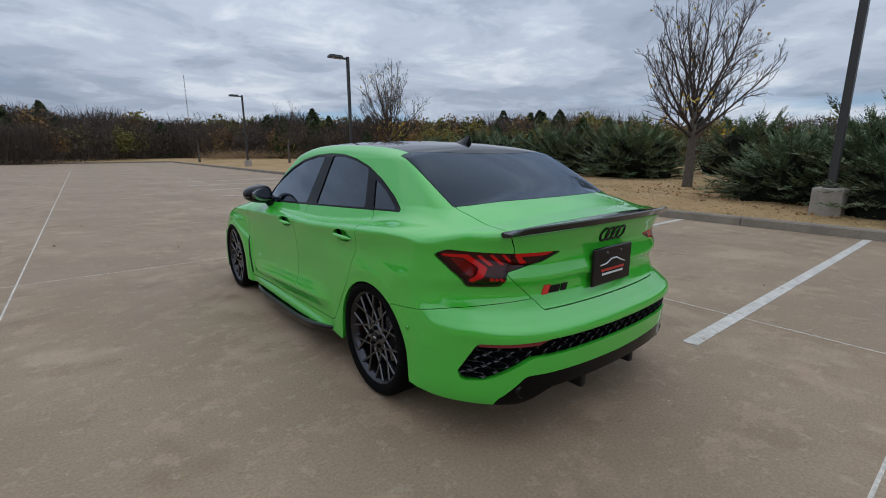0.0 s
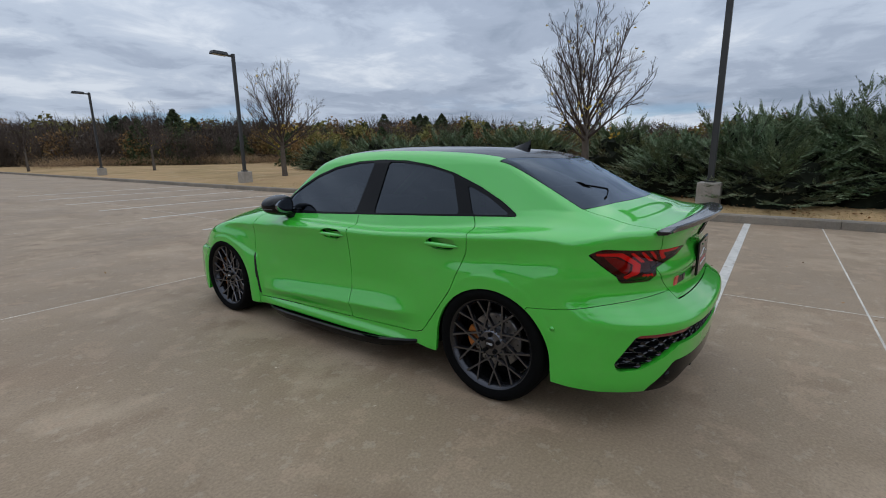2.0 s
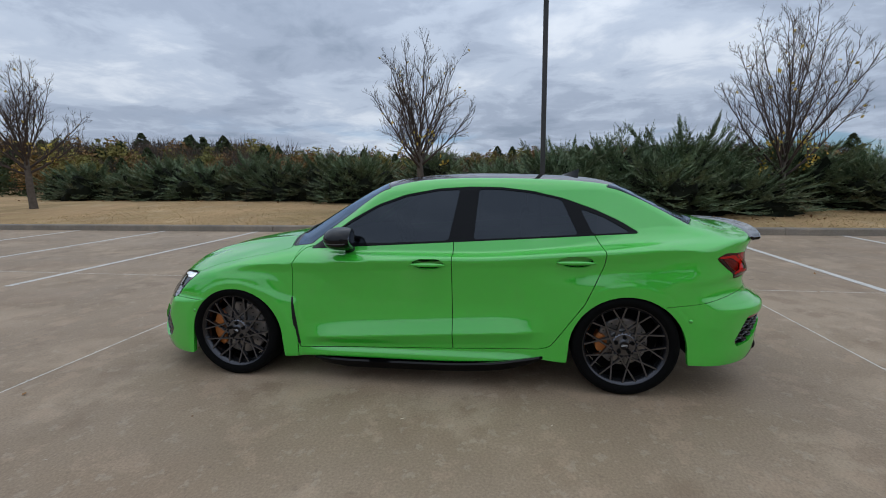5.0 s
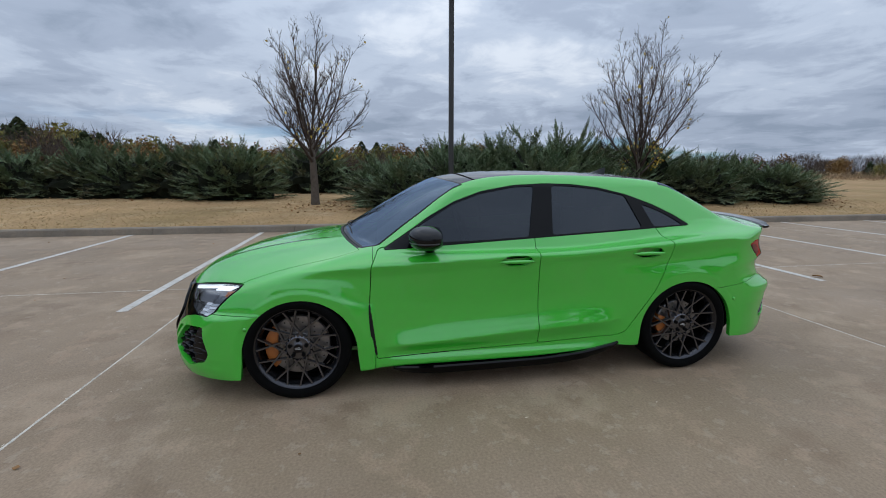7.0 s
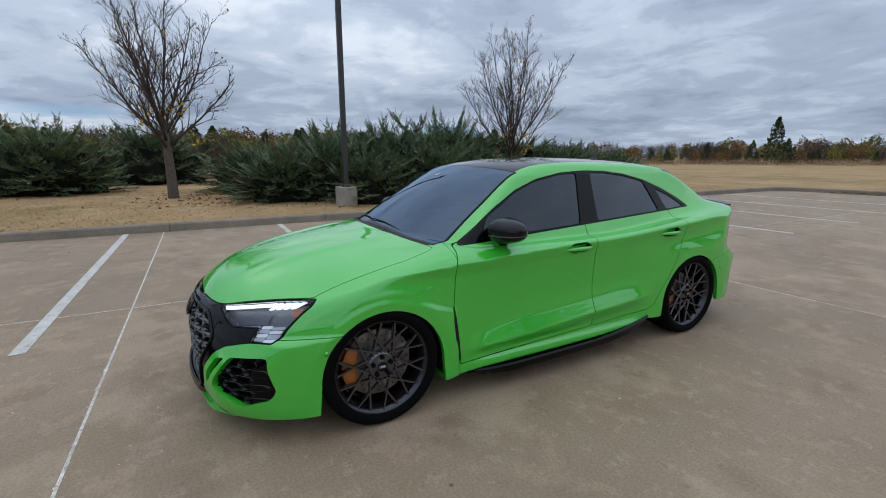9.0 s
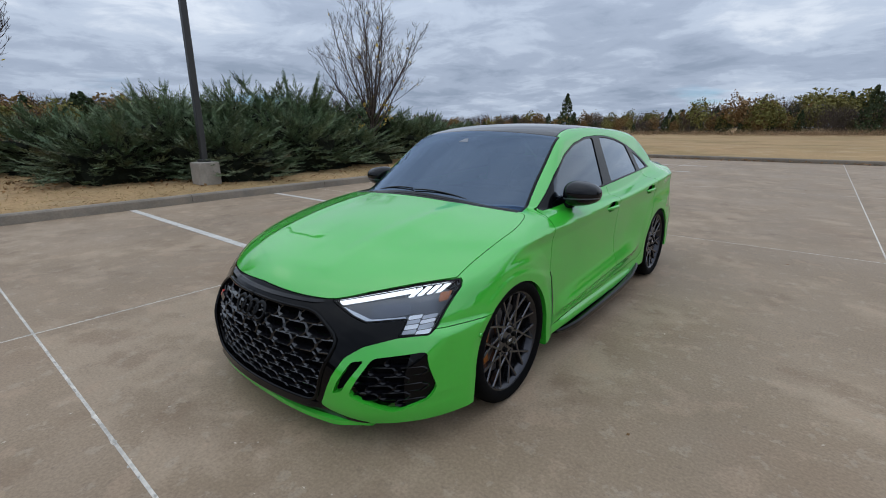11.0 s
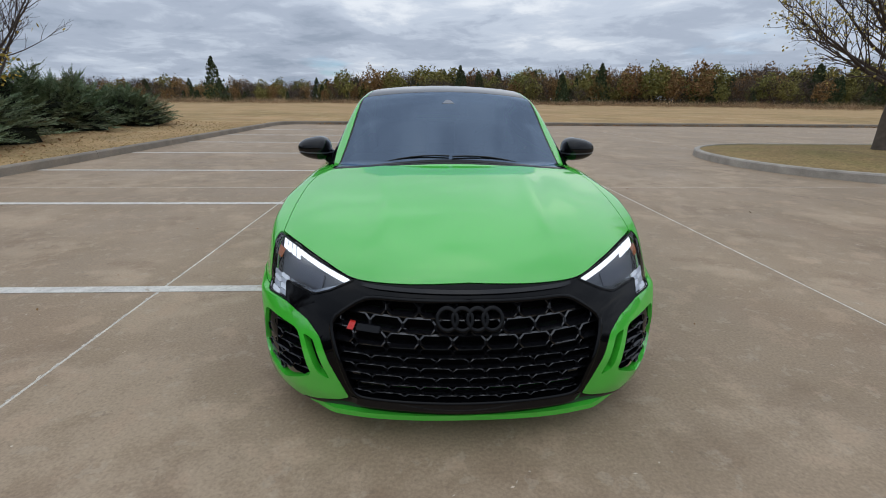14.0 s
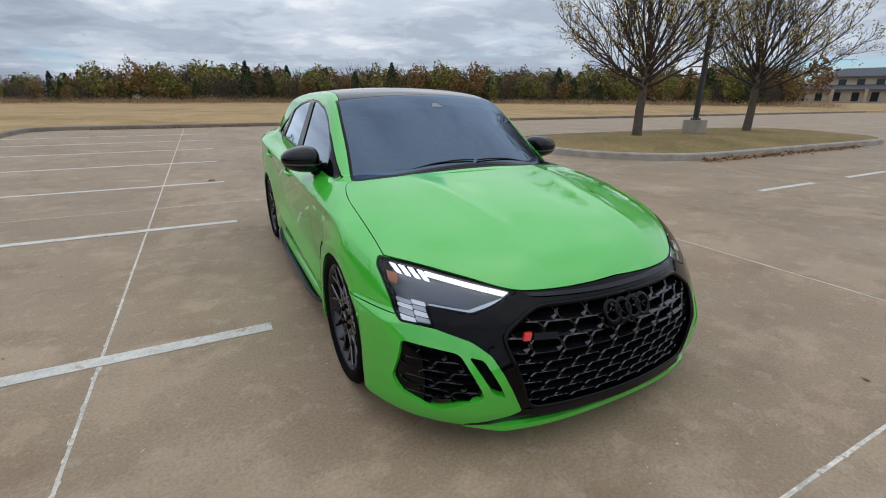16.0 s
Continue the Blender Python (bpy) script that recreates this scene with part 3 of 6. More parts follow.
def panel(name, shell, material, parent, label="", flange=0.012, lift=0.0, rim=None):
    """A sheet with turned-in edges."""
    p, n, t = shell
    p = p + n * lift
    e = np.concatenate([t[:, [0, 1]], t[:, [1, 2]], t[:, [2, 0]]])
    key = np.sort(e, 1)
    _, first, count = np.unique(key[:, 0] * len(p) + key[:, 1], return_index=True, return_counts=True)
    border = e[first[count == 1]]
    ring = np.unique(border)
    where = {int(v): i for i, v in enumerate(ring)}
    outer = np.array([[where[int(a)], where[int(b)]] for a, b in border], int).reshape(-1, 2)
    m = len(ring)
    verts = np.concatenate([p, p[ring], p[ring] - n[ring] * flange])
    side = np.zeros((m, 3))
    for (a, b), (i, j) in zip(outer, border):
        d = np.cross(p[j] - p[i], n[i])
        side[a] += d
        side[b] += d
    side /= np.maximum(np.linalg.norm(side, axis=1, keepdims=True), 1e-9)
    base = len(p)
    rims = np.stack([outer[:, 1] + base, outer[:, 0] + base, outer[:, 0] + base + m, outer[:, 1] + base + m], 1)
    me = bpy.data.meshes.new(name)
    me.from_pydata(verts.tolist(), [], t.tolist() + rims.tolist())
    me.materials.append(material)
    if rim is not None:
        me.materials.append(rim)
        idx = np.zeros(len(me.polygons), np.int32)
        idx[len(t):] = 1
        me.polygons.foreach_set("material_index", idx)
    me.shade_smooth()
    me.normals_split_custom_set_from_vertices(np.concatenate([n, side, side]).tolist())
    return part(name, me, material, parent, label)


def outline(points, rounding=0.02, per=8):
    """A closed polygon with rounded corners, as a signed distance (negative inside) over two coordinates."""
    q = [Vector((*a, 0)) for a in points]
    pts = []
    for i, b in enumerate(q):
        a, c = q[i - 1], q[(i + 1) % len(q)]
        r = min(rounding, 0.45 * (a - b).length, 0.45 * (c - b).length)
        s, e = b + (a - b).normalized() * r, b + (c - b).normalized() * r
        for k in range(per + 1):
            u = k / per
            pts.append((s * (1 - u) ** 2 + b * 2 * u * (1 - u) + e * u * u)[:2])
    v = np.array(pts)
    w = np.roll(v, -1, 0)

    def at(a, b):
        d = np.full(a.shape, 1e9)
        inside = np.zeros(a.shape, bool)
        for (x0, y0), (x1, y1) in zip(v, w):
            ex, ey = x1 - x0, y1 - y0
            l2 = ex * ex + ey * ey
            if l2 < 1e-14:
                continue
            u = np.clip(((a - x0) * ex + (b - y0) * ey) / l2, 0, 1)
            d = np.minimum(d, (a - x0 - u * ex) ** 2 + (b - y0 - u * ey) ** 2)
            if y0 != y1:
                inside ^= ((y0 > b) != (y1 > b)) & (a < (x1 - x0) * (b - y0) / (y1 - y0) + x0)
        return np.where(inside, -1, 1) * np.sqrt(d)

    return at

# ---- car panels ----
M_RED = glowing("red_lamp_element", (0.78, 0.025, 0.018), 0.26)
M_DEEP = make("deep_red_element", (0.42, 0.012, 0.012), 0.3)
M_REDLENS = glassy("red_lamp_lens", (0.66, 0.09, 0.085), 0.0, 1.5)
M_CLEAR = glassy("clear_lamp_lens", (0.80, 0.82, 0.85), 0.0, 1.45)
M_DRL = glowing("daytime_lamp", (0.92, 0.96, 1.0), 1.3)
M_HALF = glowing("dim_lamp_cell", (0.62, 0.66, 0.72), 0.10)
M_CELL = glowing("lit_lamp_cell", (0.80, 0.84, 0.90), 0.34)
M_INLAY = make("lamp_inner", (0.13, 0.14, 0.17), 0.30, metal=0.3)
M_CHROME = make("lamp_reflector", (0.55, 0.57, 0.60), 0.18, metal=1.0)
M_SMOKE = make("lamp_housing", (0.10, 0.11, 0.13), 0.35, coat=0.4)
M_AMBER = make("amber_reflector", (0.55, 0.16, 0.04), 0.3, coat=0.5)
M_RIM = make("gunmetal_alloy", (0.115, 0.115, 0.125), 0.24, metal=0.95, coat=0.2)
M_DISC = make("brake_disc", (0.26, 0.25, 0.245), 0.32, metal=0.9, vary=0.1, scale=40)
M_CALIPER = make("orange_caliper", (0.42, 0.125, 0.018), 0.4, coat=0.5)
M_BADGE = make("badge_red", (0.62, 0.02, 0.012), 0.3, coat=0.5)
M_PALE = make("pale_print", (0.75, 0.75, 0.76), 0.45)
M_CARBON = make("carbon_weave", (0.004, 0.004, 0.005), 0.14, vary=0.3, scale=220, coat=0.5, spec=0.3)
M_SATIN = make("satin_black_mesh", (0.005, 0.005, 0.006), 0.10, spec=0.75)
M_SEAT = make("black_leather", (0.012, 0.012, 0.013), 0.5, vary=0.1, scale=20)
M_MIRROR = make("tinted_mirror", (0.22, 0.23, 0.25), 0.02, metal=1.0)
M_REFLECT = make("red_reflector", (0.20, 0.012, 0.015), 0.25, coat=0.8)

car = thing("car", "bright green sports sedan with gloss black trim and dark alloy wheels", "car")
shell = surface(car_field, (-1.0, -1.06, 0.06), (1.0, 3.64, 1.46), 0.0125)
# the nose carries the finest openings
fore, aft = split(shell, lambda p, n: 2.95 - p[:, 1])
fore = refine(fore, car_field)
shell = (np.concatenate([aft[0], fore[0]]), np.concatenate([aft[1], fore[1]]), np.concatenate([aft[2], fore[2] + len(aft[0])]))
_, keep_, back_ = np.unique(np.round(shell[0], 6), axis=0, return_index=True, return_inverse=True)
shell = (shell[0][keep_], shell[1][keep_], back_.ravel()[shell[2]])


def left(p, n):
    return p[:, 0]


def front_view(pts, r=0.015):
    o = outline(pts, r)
    return lambda p, n: np.where(p[:, 1] > 2.5, o(np.abs(p[:, 0]), p[:, 2]), 1.0)


def rear_view(pts, r=0.015):
    o = outline(pts, r)
    return lambda p, n: np.where((p[:, 1] < -0.3) & (p[:, 2] < 0.99), o(np.abs(p[:, 0]), p[:, 2]), 1.0)


def side_view(pts, r=0.02, least=0.40):
    o = outline(pts, r)
    return lambda p, n: np.where(np.abs(p[:, 0]) > least, o(p[:, 1], p[:, 2]), 1.0)


def sides(sh):
    """Left and right halves of a symmetric pair."""
    return split(sh, left)


def arch(spec):
    cy, cz, r = spec
    return lambda p, n: np.where(np.abs(p[:, 0]) > 0.55, np.hypot(p[:, 1] - cy, np.maximum(p[:, 2] - cz, 0)) - (r + 0.10 * np.maximum(cz - p[:, 2], 0)), 1.0)


# wheel openings and the open underside
for spec in (ARCH_F, ARCH_R):
    shell = split(shell, arch(spec))[1]
sill_line = curve((-1.0, 0.215), (-0.6, 0.215), (-0.36, 0.225), (0.2, 0.205), (0.37, 0.203), (0.55, 0.215), (0.85, 0.190), (1.2, 0.174), (2.0, 0.166), (2.1, 0.155), (2.25, 0.150), (2.9, 0.155), (3.1, 0.145), (3.6, 0.14))
shell = split(shell, lambda p, n: p[:, 2] - sill_line(p[:, 1]) - 0.075 * (1 - ease(p[:, 1], -0.75, -0.6)) * (1 - ease(np.abs(p[:, 0]), 0.45, 0.64)))[1]

# side windows: a black surround that carries three panes
DLO = [(2.105, 0.900), (1.975, 0.984), (1.80, 1.102), (1.62, 1.199), (1.43, 1.264), (1.20, 1.303), (0.98, 1.313), (0.78, 1.308), (0.58, 1.283), (0.38, 1.236), (0.18, 1.163), (0.02, 1.087), (-0.09, 1.017), (0.44, 0.988), (1.02, 0.958), (1.72, 0.922)]
surround, shell = cut_out(shell, side_view(DLO, 0.03), 0.003)
PANES = (("window", [(1.935, 0.940), (1.865, 1.048), (1.62, 1.184), (1.43, 1.250), (1.20, 1.290), (1.055, 1.298), (1.122, 0.964), (1.5, 0.947)]),
         ("rear_window", [(0.955, 0.972), (0.925, 1.299), (0.78, 1.295), (0.58, 1.270), (0.385, 1.226), (0.285, 1.006)]),
         ("quarter_window", [(0.195, 1.010), (0.270, 1.170), (0.12, 1.112), (0.02, 1.055), (-0.035, 1.022)]))
pane_shells = []
for name, pts in PANES:
    got, surround = cut_out(surround, side_view(pts, 0.025), 0.0)
    pane_shells.append((name, got))

# glass and roof
header = lambda x: 1.665 - 0.33 * x**2
back_top = lambda x: -0.06 + 0.45 * x**2
back_base = lambda x: -0.555 + 0.386 * x**2
cowl = lambda x: 2.385 - 0.29 * x**2
screen_edge = curve((1.4, 0.580), (1.55, 0.592), (1.75, 0.622), (1.95, 0.652), (2.2, 0.704), (2.3, 0.728))
back_edge = curve((-0.5, 0.636), (-0.25, 0.628), (0.1, 0.60), (0.3, 0.58))
roof_edge = curve((-0.1, 0.575), (0.3, 0.540), (0.9, 0.525), (1.4, 0.545), (1.6, 0.580))
high = lambda p: 0.87 - p[:, 2]
windscreen, shell = cut_out(shell, lambda p, n: np.maximum.reduce([np.abs(p[:, 0]) - screen_edge(p[:, 1]), header(p[:, 0]) - p[:, 1], p[:, 1] - cowl(p[:, 0]), high(p)]), 0.004)
back_glass, shell = cut_out(shell, lambda p, n: np.maximum.reduce([np.abs(p[:, 0]) - back_edge(p[:, 1]), p[:, 1] - back_top(p[:, 0]), back_base(p[:, 0]) - p[:, 1], 0.98 - p[:, 2]]), 0.004)
in_screen = lambda p, n: np.maximum.reduce([np.abs(p[:, 0]) - screen_edge(p[:, 1]) + 0.015, header(p[:, 0]) - p[:, 1] + 0.010, p[:, 1] - cowl(p[:, 0]) + 0.022])
windscreen, gasket = split(windscreen, in_screen)
roof, shell = cut_out(shell, lambda p, n: np.maximum.reduce([np.abs(p[:, 0]) - roof_edge(p[:, 1]), p[:, 1] - header(p[:, 0]), back_top(p[:, 0]) - p[:, 1], 1.2 - p[:, 2]]), 0.004)

# lamps
HEADLAMP = [(0.428, 0.648), (0.577, 0.682), (0.70, 0.707), (0.824, 0.724), (0.842, 0.695), (0.828, 0.530), (0.726, 0.524), (0.733, 0.587), (0.60, 0.572), (0.533, 0.596)]
headlamp, shell = cut_out(shell, front_view(HEADLAMP, 0.012), 0.003)
TAILLAMP = [(0.834, 0.880), (0.808, 0.908), (0.596, 0.893), (0.345, 0.886), (0.46, 0.848), (0.53, 0.838), (0.632, 0.815), (0.648, 0.750), (0.757, 0.746)]
taillamp, shell = cut_out(shell, rear_view(TAILLAMP, 0.012), 0.003)

# hood
seam_x = curve((2.1, 0.62), (2.2, 0.70), (2.3, 0.765), (2.5, 0.80), (2.75, 0.805), (3.0, 0.805), (3.4, 0.80))
hood_z = curve((0.0, 0.664), (0.40, 0.650), (0.43, 0.652), (0.577, 0.686), (0.70, 0.711), (0.824, 0.728), (0.9, 0.74))
hood, shell = cut_out(shell, lambda p, n: np.maximum.reduce([np.abs(p[:, 0]) - seam_x(p[:, 1]), hood_z(np.abs(p[:, 0])) - p[:, 2], cowl(p[:, 0]) + 0.02 - p[:, 1]]), 0.004)
cowl_panel, shell = cut_out(shell, lambda p, n: np.maximum.reduce([np.abs(p[:, 0]) - 0.70, cowl(p[:, 0]) - p[:, 1], p[:, 1] - cowl(p[:, 0]) - 0.025, high(p)]), 0.0)

# nose: gloss black mask, grille opening, corner vents
MASK = [(-0.3, 0.72), (0.45, 0.72), (0.80, 0.72), (0.815, 0.60), (0.80, 0.529), (0.727, 0.520), (0.622, 0.485), (0.568, 0.442), (0.514, 0.325), (0.458, 0.203), (0.50, 0.182), (0.66, 0.150), (0.66, 0.08), (-0.3, 0.08)]
mask, shell = cut_out(shell, front_view(MASK, 0.012), 0.002)
GRILLE = [(-0.3, 0.612), (0.385, 0.606), (0.528, 0.507), (0.437, 0.215), (-0.3, 0.215)]
hole, mask = cut_out(mask, front_view(GRILLE, 0.02), 0.0)
VENT = [(0.668, 0.442), (0.837, 0.468), (0.866, 0.30), (0.848, 0.250), (0.752, 0.206), (0.605, 0.285)]
SLOT = [(0.597, 0.426), (0.642, 0.434), (0.578, 0.302), (0.528, 0.278)]
vent_hole, shell = cut_out(shell, front_view(VENT, 0.02), 0.0)
slot_hole, shell = cut_out(shell, front_view(SLOT, 0.012), 0.0)

# tail: trunk lid, bumper grille, diffuser
lid_x = curve((0.60, 0.455), (0.64, 0.475), (0.72, 0.545), (0.815, 0.632), (0.86, 0.605), (0.90, 0.598), (0.96, 0.622), (1.0, 0.632), (1.06, 0.628))
trunk, shell = cut_out(shell, lambda p, n: np.maximum.reduce([np.abs(p[:, 0]) - lid_x(p[:, 2]), 0.634 - p[:, 2], p[:, 1] - np.minimum(back_base(p[:, 0]), -0.40)]), 0.004)
lid_lamp, taillamp = cut_out(taillamp, lambda p, n: np.abs(p[:, 0]) - lid_x(p[:, 2]), 0.004)
BAND = [(-0.3, 0.533), (0.49, 0.533), (0.772, 0.516), (0.817, 0.37), (0.805, 0.328), (0.741, 0.343), (0.582, 0.447), (-0.3, 0.452)]
band, shell = cut_out(shell, rear_view(BAND, 0.014), 0.0)
DIFFUSER = [(-0.3, 0.352), (0.43, 0.362), (0.60, 0.362), (0.70, 0.245), (0.71, 0.05), (-0.3, 0.05)]
diffuser, shell = cut_out(shell, rear_view(DIFFUSER, 0.02), 0.003)

# doors
FRONT_DOOR = [(2.132, 0.905), (2.176, 0.82), (2.192, 0.57), (2.170, 0.32), (2.150, 0.224), (1.082, 0.258), (1.085, 0.60), (1.086, 0.985), (1.9, 0.95)]
REAR_DOOR = [(1.082, 0.258), (0.52, 0.283), (0.455, 0.305), (0.361, 0.435), (0.25, 0.592), (0.145, 0.825), (0.132, 0.91), (0.20, 1.03), (1.086, 0.985), (1.085, 0.60)]
front_door, shell = cut_out(shell, side_view(FRONT_DOOR, 0.012, 0.6), 0.005)
rear_door, shell = cut_out(shell, side_view(REAR_DOOR, 0.02, 0.6), 0.005)

# bumpers and fenders
front_bumper, shell = cut_out(shell, lambda p, n: np.maximum(2.8 - p[:, 1], p[:, 2] - 0.548), 0.003)
rear_seam = curve((-0.95, 0.705), (-0.8, 0.684), (-0.6, 0.648), (-0.395, 0.607), (-0.2, 0.585))
rear_bumper, shell = cut_out(shell, lambda p, n: np.maximum(p[:, 1] + 0.22, p[:, 2] - rear_seam(p[:, 1])), 0.003)
fender, shell = cut_out(shell, lambda p, n: np.maximum.reduce([2.165 - p[:, 1] + 0 * p[:, 0], p[:, 2] - 0.955]), 0.003)



panel("hood", hood, M_PAINT, car, "green hood with two raised creases")
panel("cowl", cowl_panel, M_MATT, car)
panel("roof", roof, M_GLOSS, car, "gloss black roof panel")
panel("windscreen", windscreen, M_SCREEN, car, "dark tinted windscreen", 0.004).visible_shadow = False
panel("screen_gasket", gasket, M_TRIM, car, "black windscreen edge", 0.004)
panel("back_glass", back_glass, M_BACK, car, "dark tinted rear glass", 0.004).visible_shadow = False
lid = panel("trunk_lid", trunk, M_PAINT, car)
bumper_f = [panel("front_bumper", sh, M_PAINT, car, "", 0.032) for sh in sides(front_bumper)][-1]
bumper_r = panel("rear_bumper", rear_bumper, M_PAINT, car, "", 0.03)
nose = panel("grille_surround", mask, M_NOSE, car, "gloss black grille surround", 0.05)
panel("rear_diffuser", diffuser, M_NOSE, bumper_r, "black rear diffuser")
for sh in sides(shell):
    panel("side_frame", sh, M_PAINT, car, "", 0.02)
for sh in sides(fender):
    panel("fender", sh, M_PAINT, car, "", 0.03)

HANDLES = {"front_door": (1.243, 0.822), "rear_door": (0.312, 0.850)}
door_obs = {}
for name, sh in (("front_door", front_door), ("rear_door", rear_door)):
    hy, hz = HANDLES[name]
    cup = side_view([(hy - 0.115, hz + 0.008), (hy - 0.07, hz + 0.038), (hy + 0.06, hz + 0.038), (hy + 0.12, hz + 0.006), (hy + 0.055, hz - 0.032), (hy - 0.065, hz - 0.030)], 0.03, 0.6)
    bowl, sh = cut_out(sh, cup, 0.0)
    for piece, well in zip(sides(sh), sides(bowl)):
        d = panel(name, piece, M_PAINT, car, "", 0.02)
        s = -1 if d.data.vertices[0].co.x < 0 else 1
        door_obs[name, s] = d
        panel("handle_well", well, M_PAINT, d, "", 0.0, -0.042)
        # a bar bridging the well
        xs_ = float(np.abs(well[0][:, 0]).max())
        pts, rad = [], []
        for i in range(13):
            u = i / 12 * 2 - 1
            pts.append((s * (xs_ + 0.018 * (1 - u * u) - 0.006), hy + 0.120 * u, hz - 0.002 + 0.003 * (1 - u * u)))
            rad.append(0.0125 * math.sqrt(max(0.02, 1 - abs(u) ** 3)))
        hv, hf = tube(pts, rad, 12)
        part("handle", mesh_of("handle", hv, hf, True), M_PAINT, d)
for sh in sides(surround):
    s = -1 if sh[0][0, 0] < 0 else 1
    panel("window_surround", sh, M_TRIM, car, "black window surround", 0.012)
for name, sh in pane_shells:
    for piece in sides(sh):
        s = -1 if piece[0][0, 0] < 0 else 1
        holder = door_obs["front_door", s] if name == "window" else door_obs["rear_door", s] if name == "rear_window" else car
        panel(name, piece, M_GLASS, holder, "dark tinted side glass", 0.003, -0.006).visible_shadow = False

# ---- lamps ----


def inset(name, source, view, material, parent, label="", lift=-0.01, flange=0.006):
    got = split(source, view)[0]
    if len(got[2]):
        panel(name, got, material, parent, label, flange, lift)


def slanted(x, z, w, h, lean=0.0):
    return [(x - w / 2 + lean, z + h / 2), (x + w / 2 + lean, z + h / 2), (x + w / 2 - lean, z - h / 2), (x - w / 2 - lean, z - h / 2)]


headlamp, taillamp, lid_lamp = (refine(q, car_field, k) for q, k in ((headlamp, 0), (taillamp, 1), (lid_lamp, 1)))
for sh in sides(headlamp):
    lamp = panel("headlamp", sh, M_SMOKE, car, "clear headlamp with lit white running light", 0.03, -0.05)
    inset("strip", sh, front_view([(0.455, 0.648), (0.70, 0.700), (0.70, 0.685), (0.478, 0.635)], 0.004), M_DRL, lamp, "lit white running light", -0.012)
    for i in range(4):
        x = 0.712 + 0.026 * i
        inset("strip", sh, front_view([(x - 0.007, 0.700 + 0.005 * i), (x + 0.010, 0.703 + 0.005 * i), (x + 0.000, 0.672 + 0.005 * i), (x - 0.017, 0.669 + 0.005 * i)], 0.002), M_DRL, lamp, "lit white running light", -0.012)
    for r in range(4):
        for c in range(2):
            x, z = 0.737 + 0.043 * c, 0.602 - 0.0180 * r
            inset("reflector", sh, front_view([(x, z), (x + 0.040, z + 0.006), (x + 0.040, z - 0.009), (x, z - 0.015)], 0.002), M_HALF if (r + c) % 2 else M_CELL, lamp, "", -0.010)
    inset("side_marker", sh, front_view([(0.790, 0.685), (0.822, 0.690), (0.828, 0.655), (0.805, 0.650)], 0.004), M_AMBER, lamp, "amber side marker", -0.016)
    inset("projector", sh, front_view([(0.585, 0.650), (0.71, 0.662), (0.735, 0.610), (0.60, 0.590)], 0.012), M_INLAY, lamp, "", -0.04)
    inset("reflector", sh, front_view([(0.470, 0.636), (0.560, 0.606), (0.610, 0.588), (0.728, 0.600), (0.728, 0.590), (0.605, 0.577), (0.545, 0.598)], 0.004), M_CHROME, lamp, "", -0.016)
    edge_ = front_view(HEADLAMP, 0.012)
    pane_, bezel = split(sh, lambda p, n: edge_(p, n) + 0.0065)
    panel("bezel", bezel, M_TRIM, lamp, "black lamp edge", 0.02)
    panel("lens", pane_, M_CLEAR, lamp, "clear lens", 0.004).visible_shadow = False
for sh in sides(taillamp):
    lamp = panel("taillamp", sh, make("lamp_back", (0.055, 0.004, 0.004), 0.4), car, "red tail lamp in a dark lens", 0.02, -0.03)
    inset("element", sh, rear_view([(0.822, 0.884), (0.755, 0.889), (0.700, 0.838), (0.742, 0.762), (0.758, 0.772), (0.730, 0.838), (0.768, 0.874), (0.815, 0.874)], 0.004), M_RED, lamp, "", -0.008)
    inset("element", sh, rear_view([(0.800, 0.868), (0.772, 0.866), (0.738, 0.838), (0.757, 0.788)], 0.004), M_DEEP, lamp, "", -0.014)
    for i in range(3):
        x = 0.722 - 0.044 * i
        inset("element", sh, rear_view([(x + 0.010, 0.889), (x - 0.004, 0.889), (x - 0.048, 0.846), (x - 0.030, 0.846)], 0.002), M_RED, lamp, "", -0.008)
    for i in range(3):
        inset("element", sh, rear_view([(0.700 - 0.018 * i, 0.790), (0.688 - 0.018 * i, 0.790), (0.680 - 0.018 * i, 0.770), (0.692 - 0.018 * i, 0.770)], 0.002), M_RED, lamp, "", -0.008)
    panel("lens", sh, M_REDLENS, lamp, "dark red lens", 0.004).visible_shadow = False
for sh in sides(lid_lamp):
    lamp = panel("lid_lamp", sh, make("lamp_back_inner", (0.04, 0.003, 0.003), 0.4), lid, "red inner tail lamp", 0.02, -0.03)
    inset("element", sh, rear_view([(0.590, 0.889), (0.39, 0.883), (0.43, 0.872), (0.56, 0.874), (0.545, 0.858), (0.53, 0.848), (0.565, 0.846)], 0.003), M_RED, lamp, "", -0.008)
    panel("lens", sh, M_REDLENS, lamp, "dark red lens", 0.004).visible_shadow = False

# ---- grilles: wide cells on the curve of the nose ----


def on_nose(x, z):
    ax = abs(x)
    return float(nose_z(z) + (1 - ease(z, 0.515, 0.565)) * (0.022 * ease(ax, 0.45, 0.66) + 0.19 * ax**6) - 0.29 * ax**2 - 0.62 * ax**6)


nose_xs, nose_zs = np.linspace(0, 0.92, 60), np.linspace(0.10, 0.74, 60)
ngx, ngz = np.meshgrid(nose_xs, nose_zs, indexing="ij")
nlo, nhi = np.full_like(ngx, 2.3), np.full_like(ngx, 3.8)
for _ in range(22):
    nm = (nlo + nhi) / 2
    ins = car_field(np.stack([ngx, nm, ngz], -1)) < 0
    nlo, nhi = np.where(ins, nm, nlo), np.where(ins, nhi, nm)


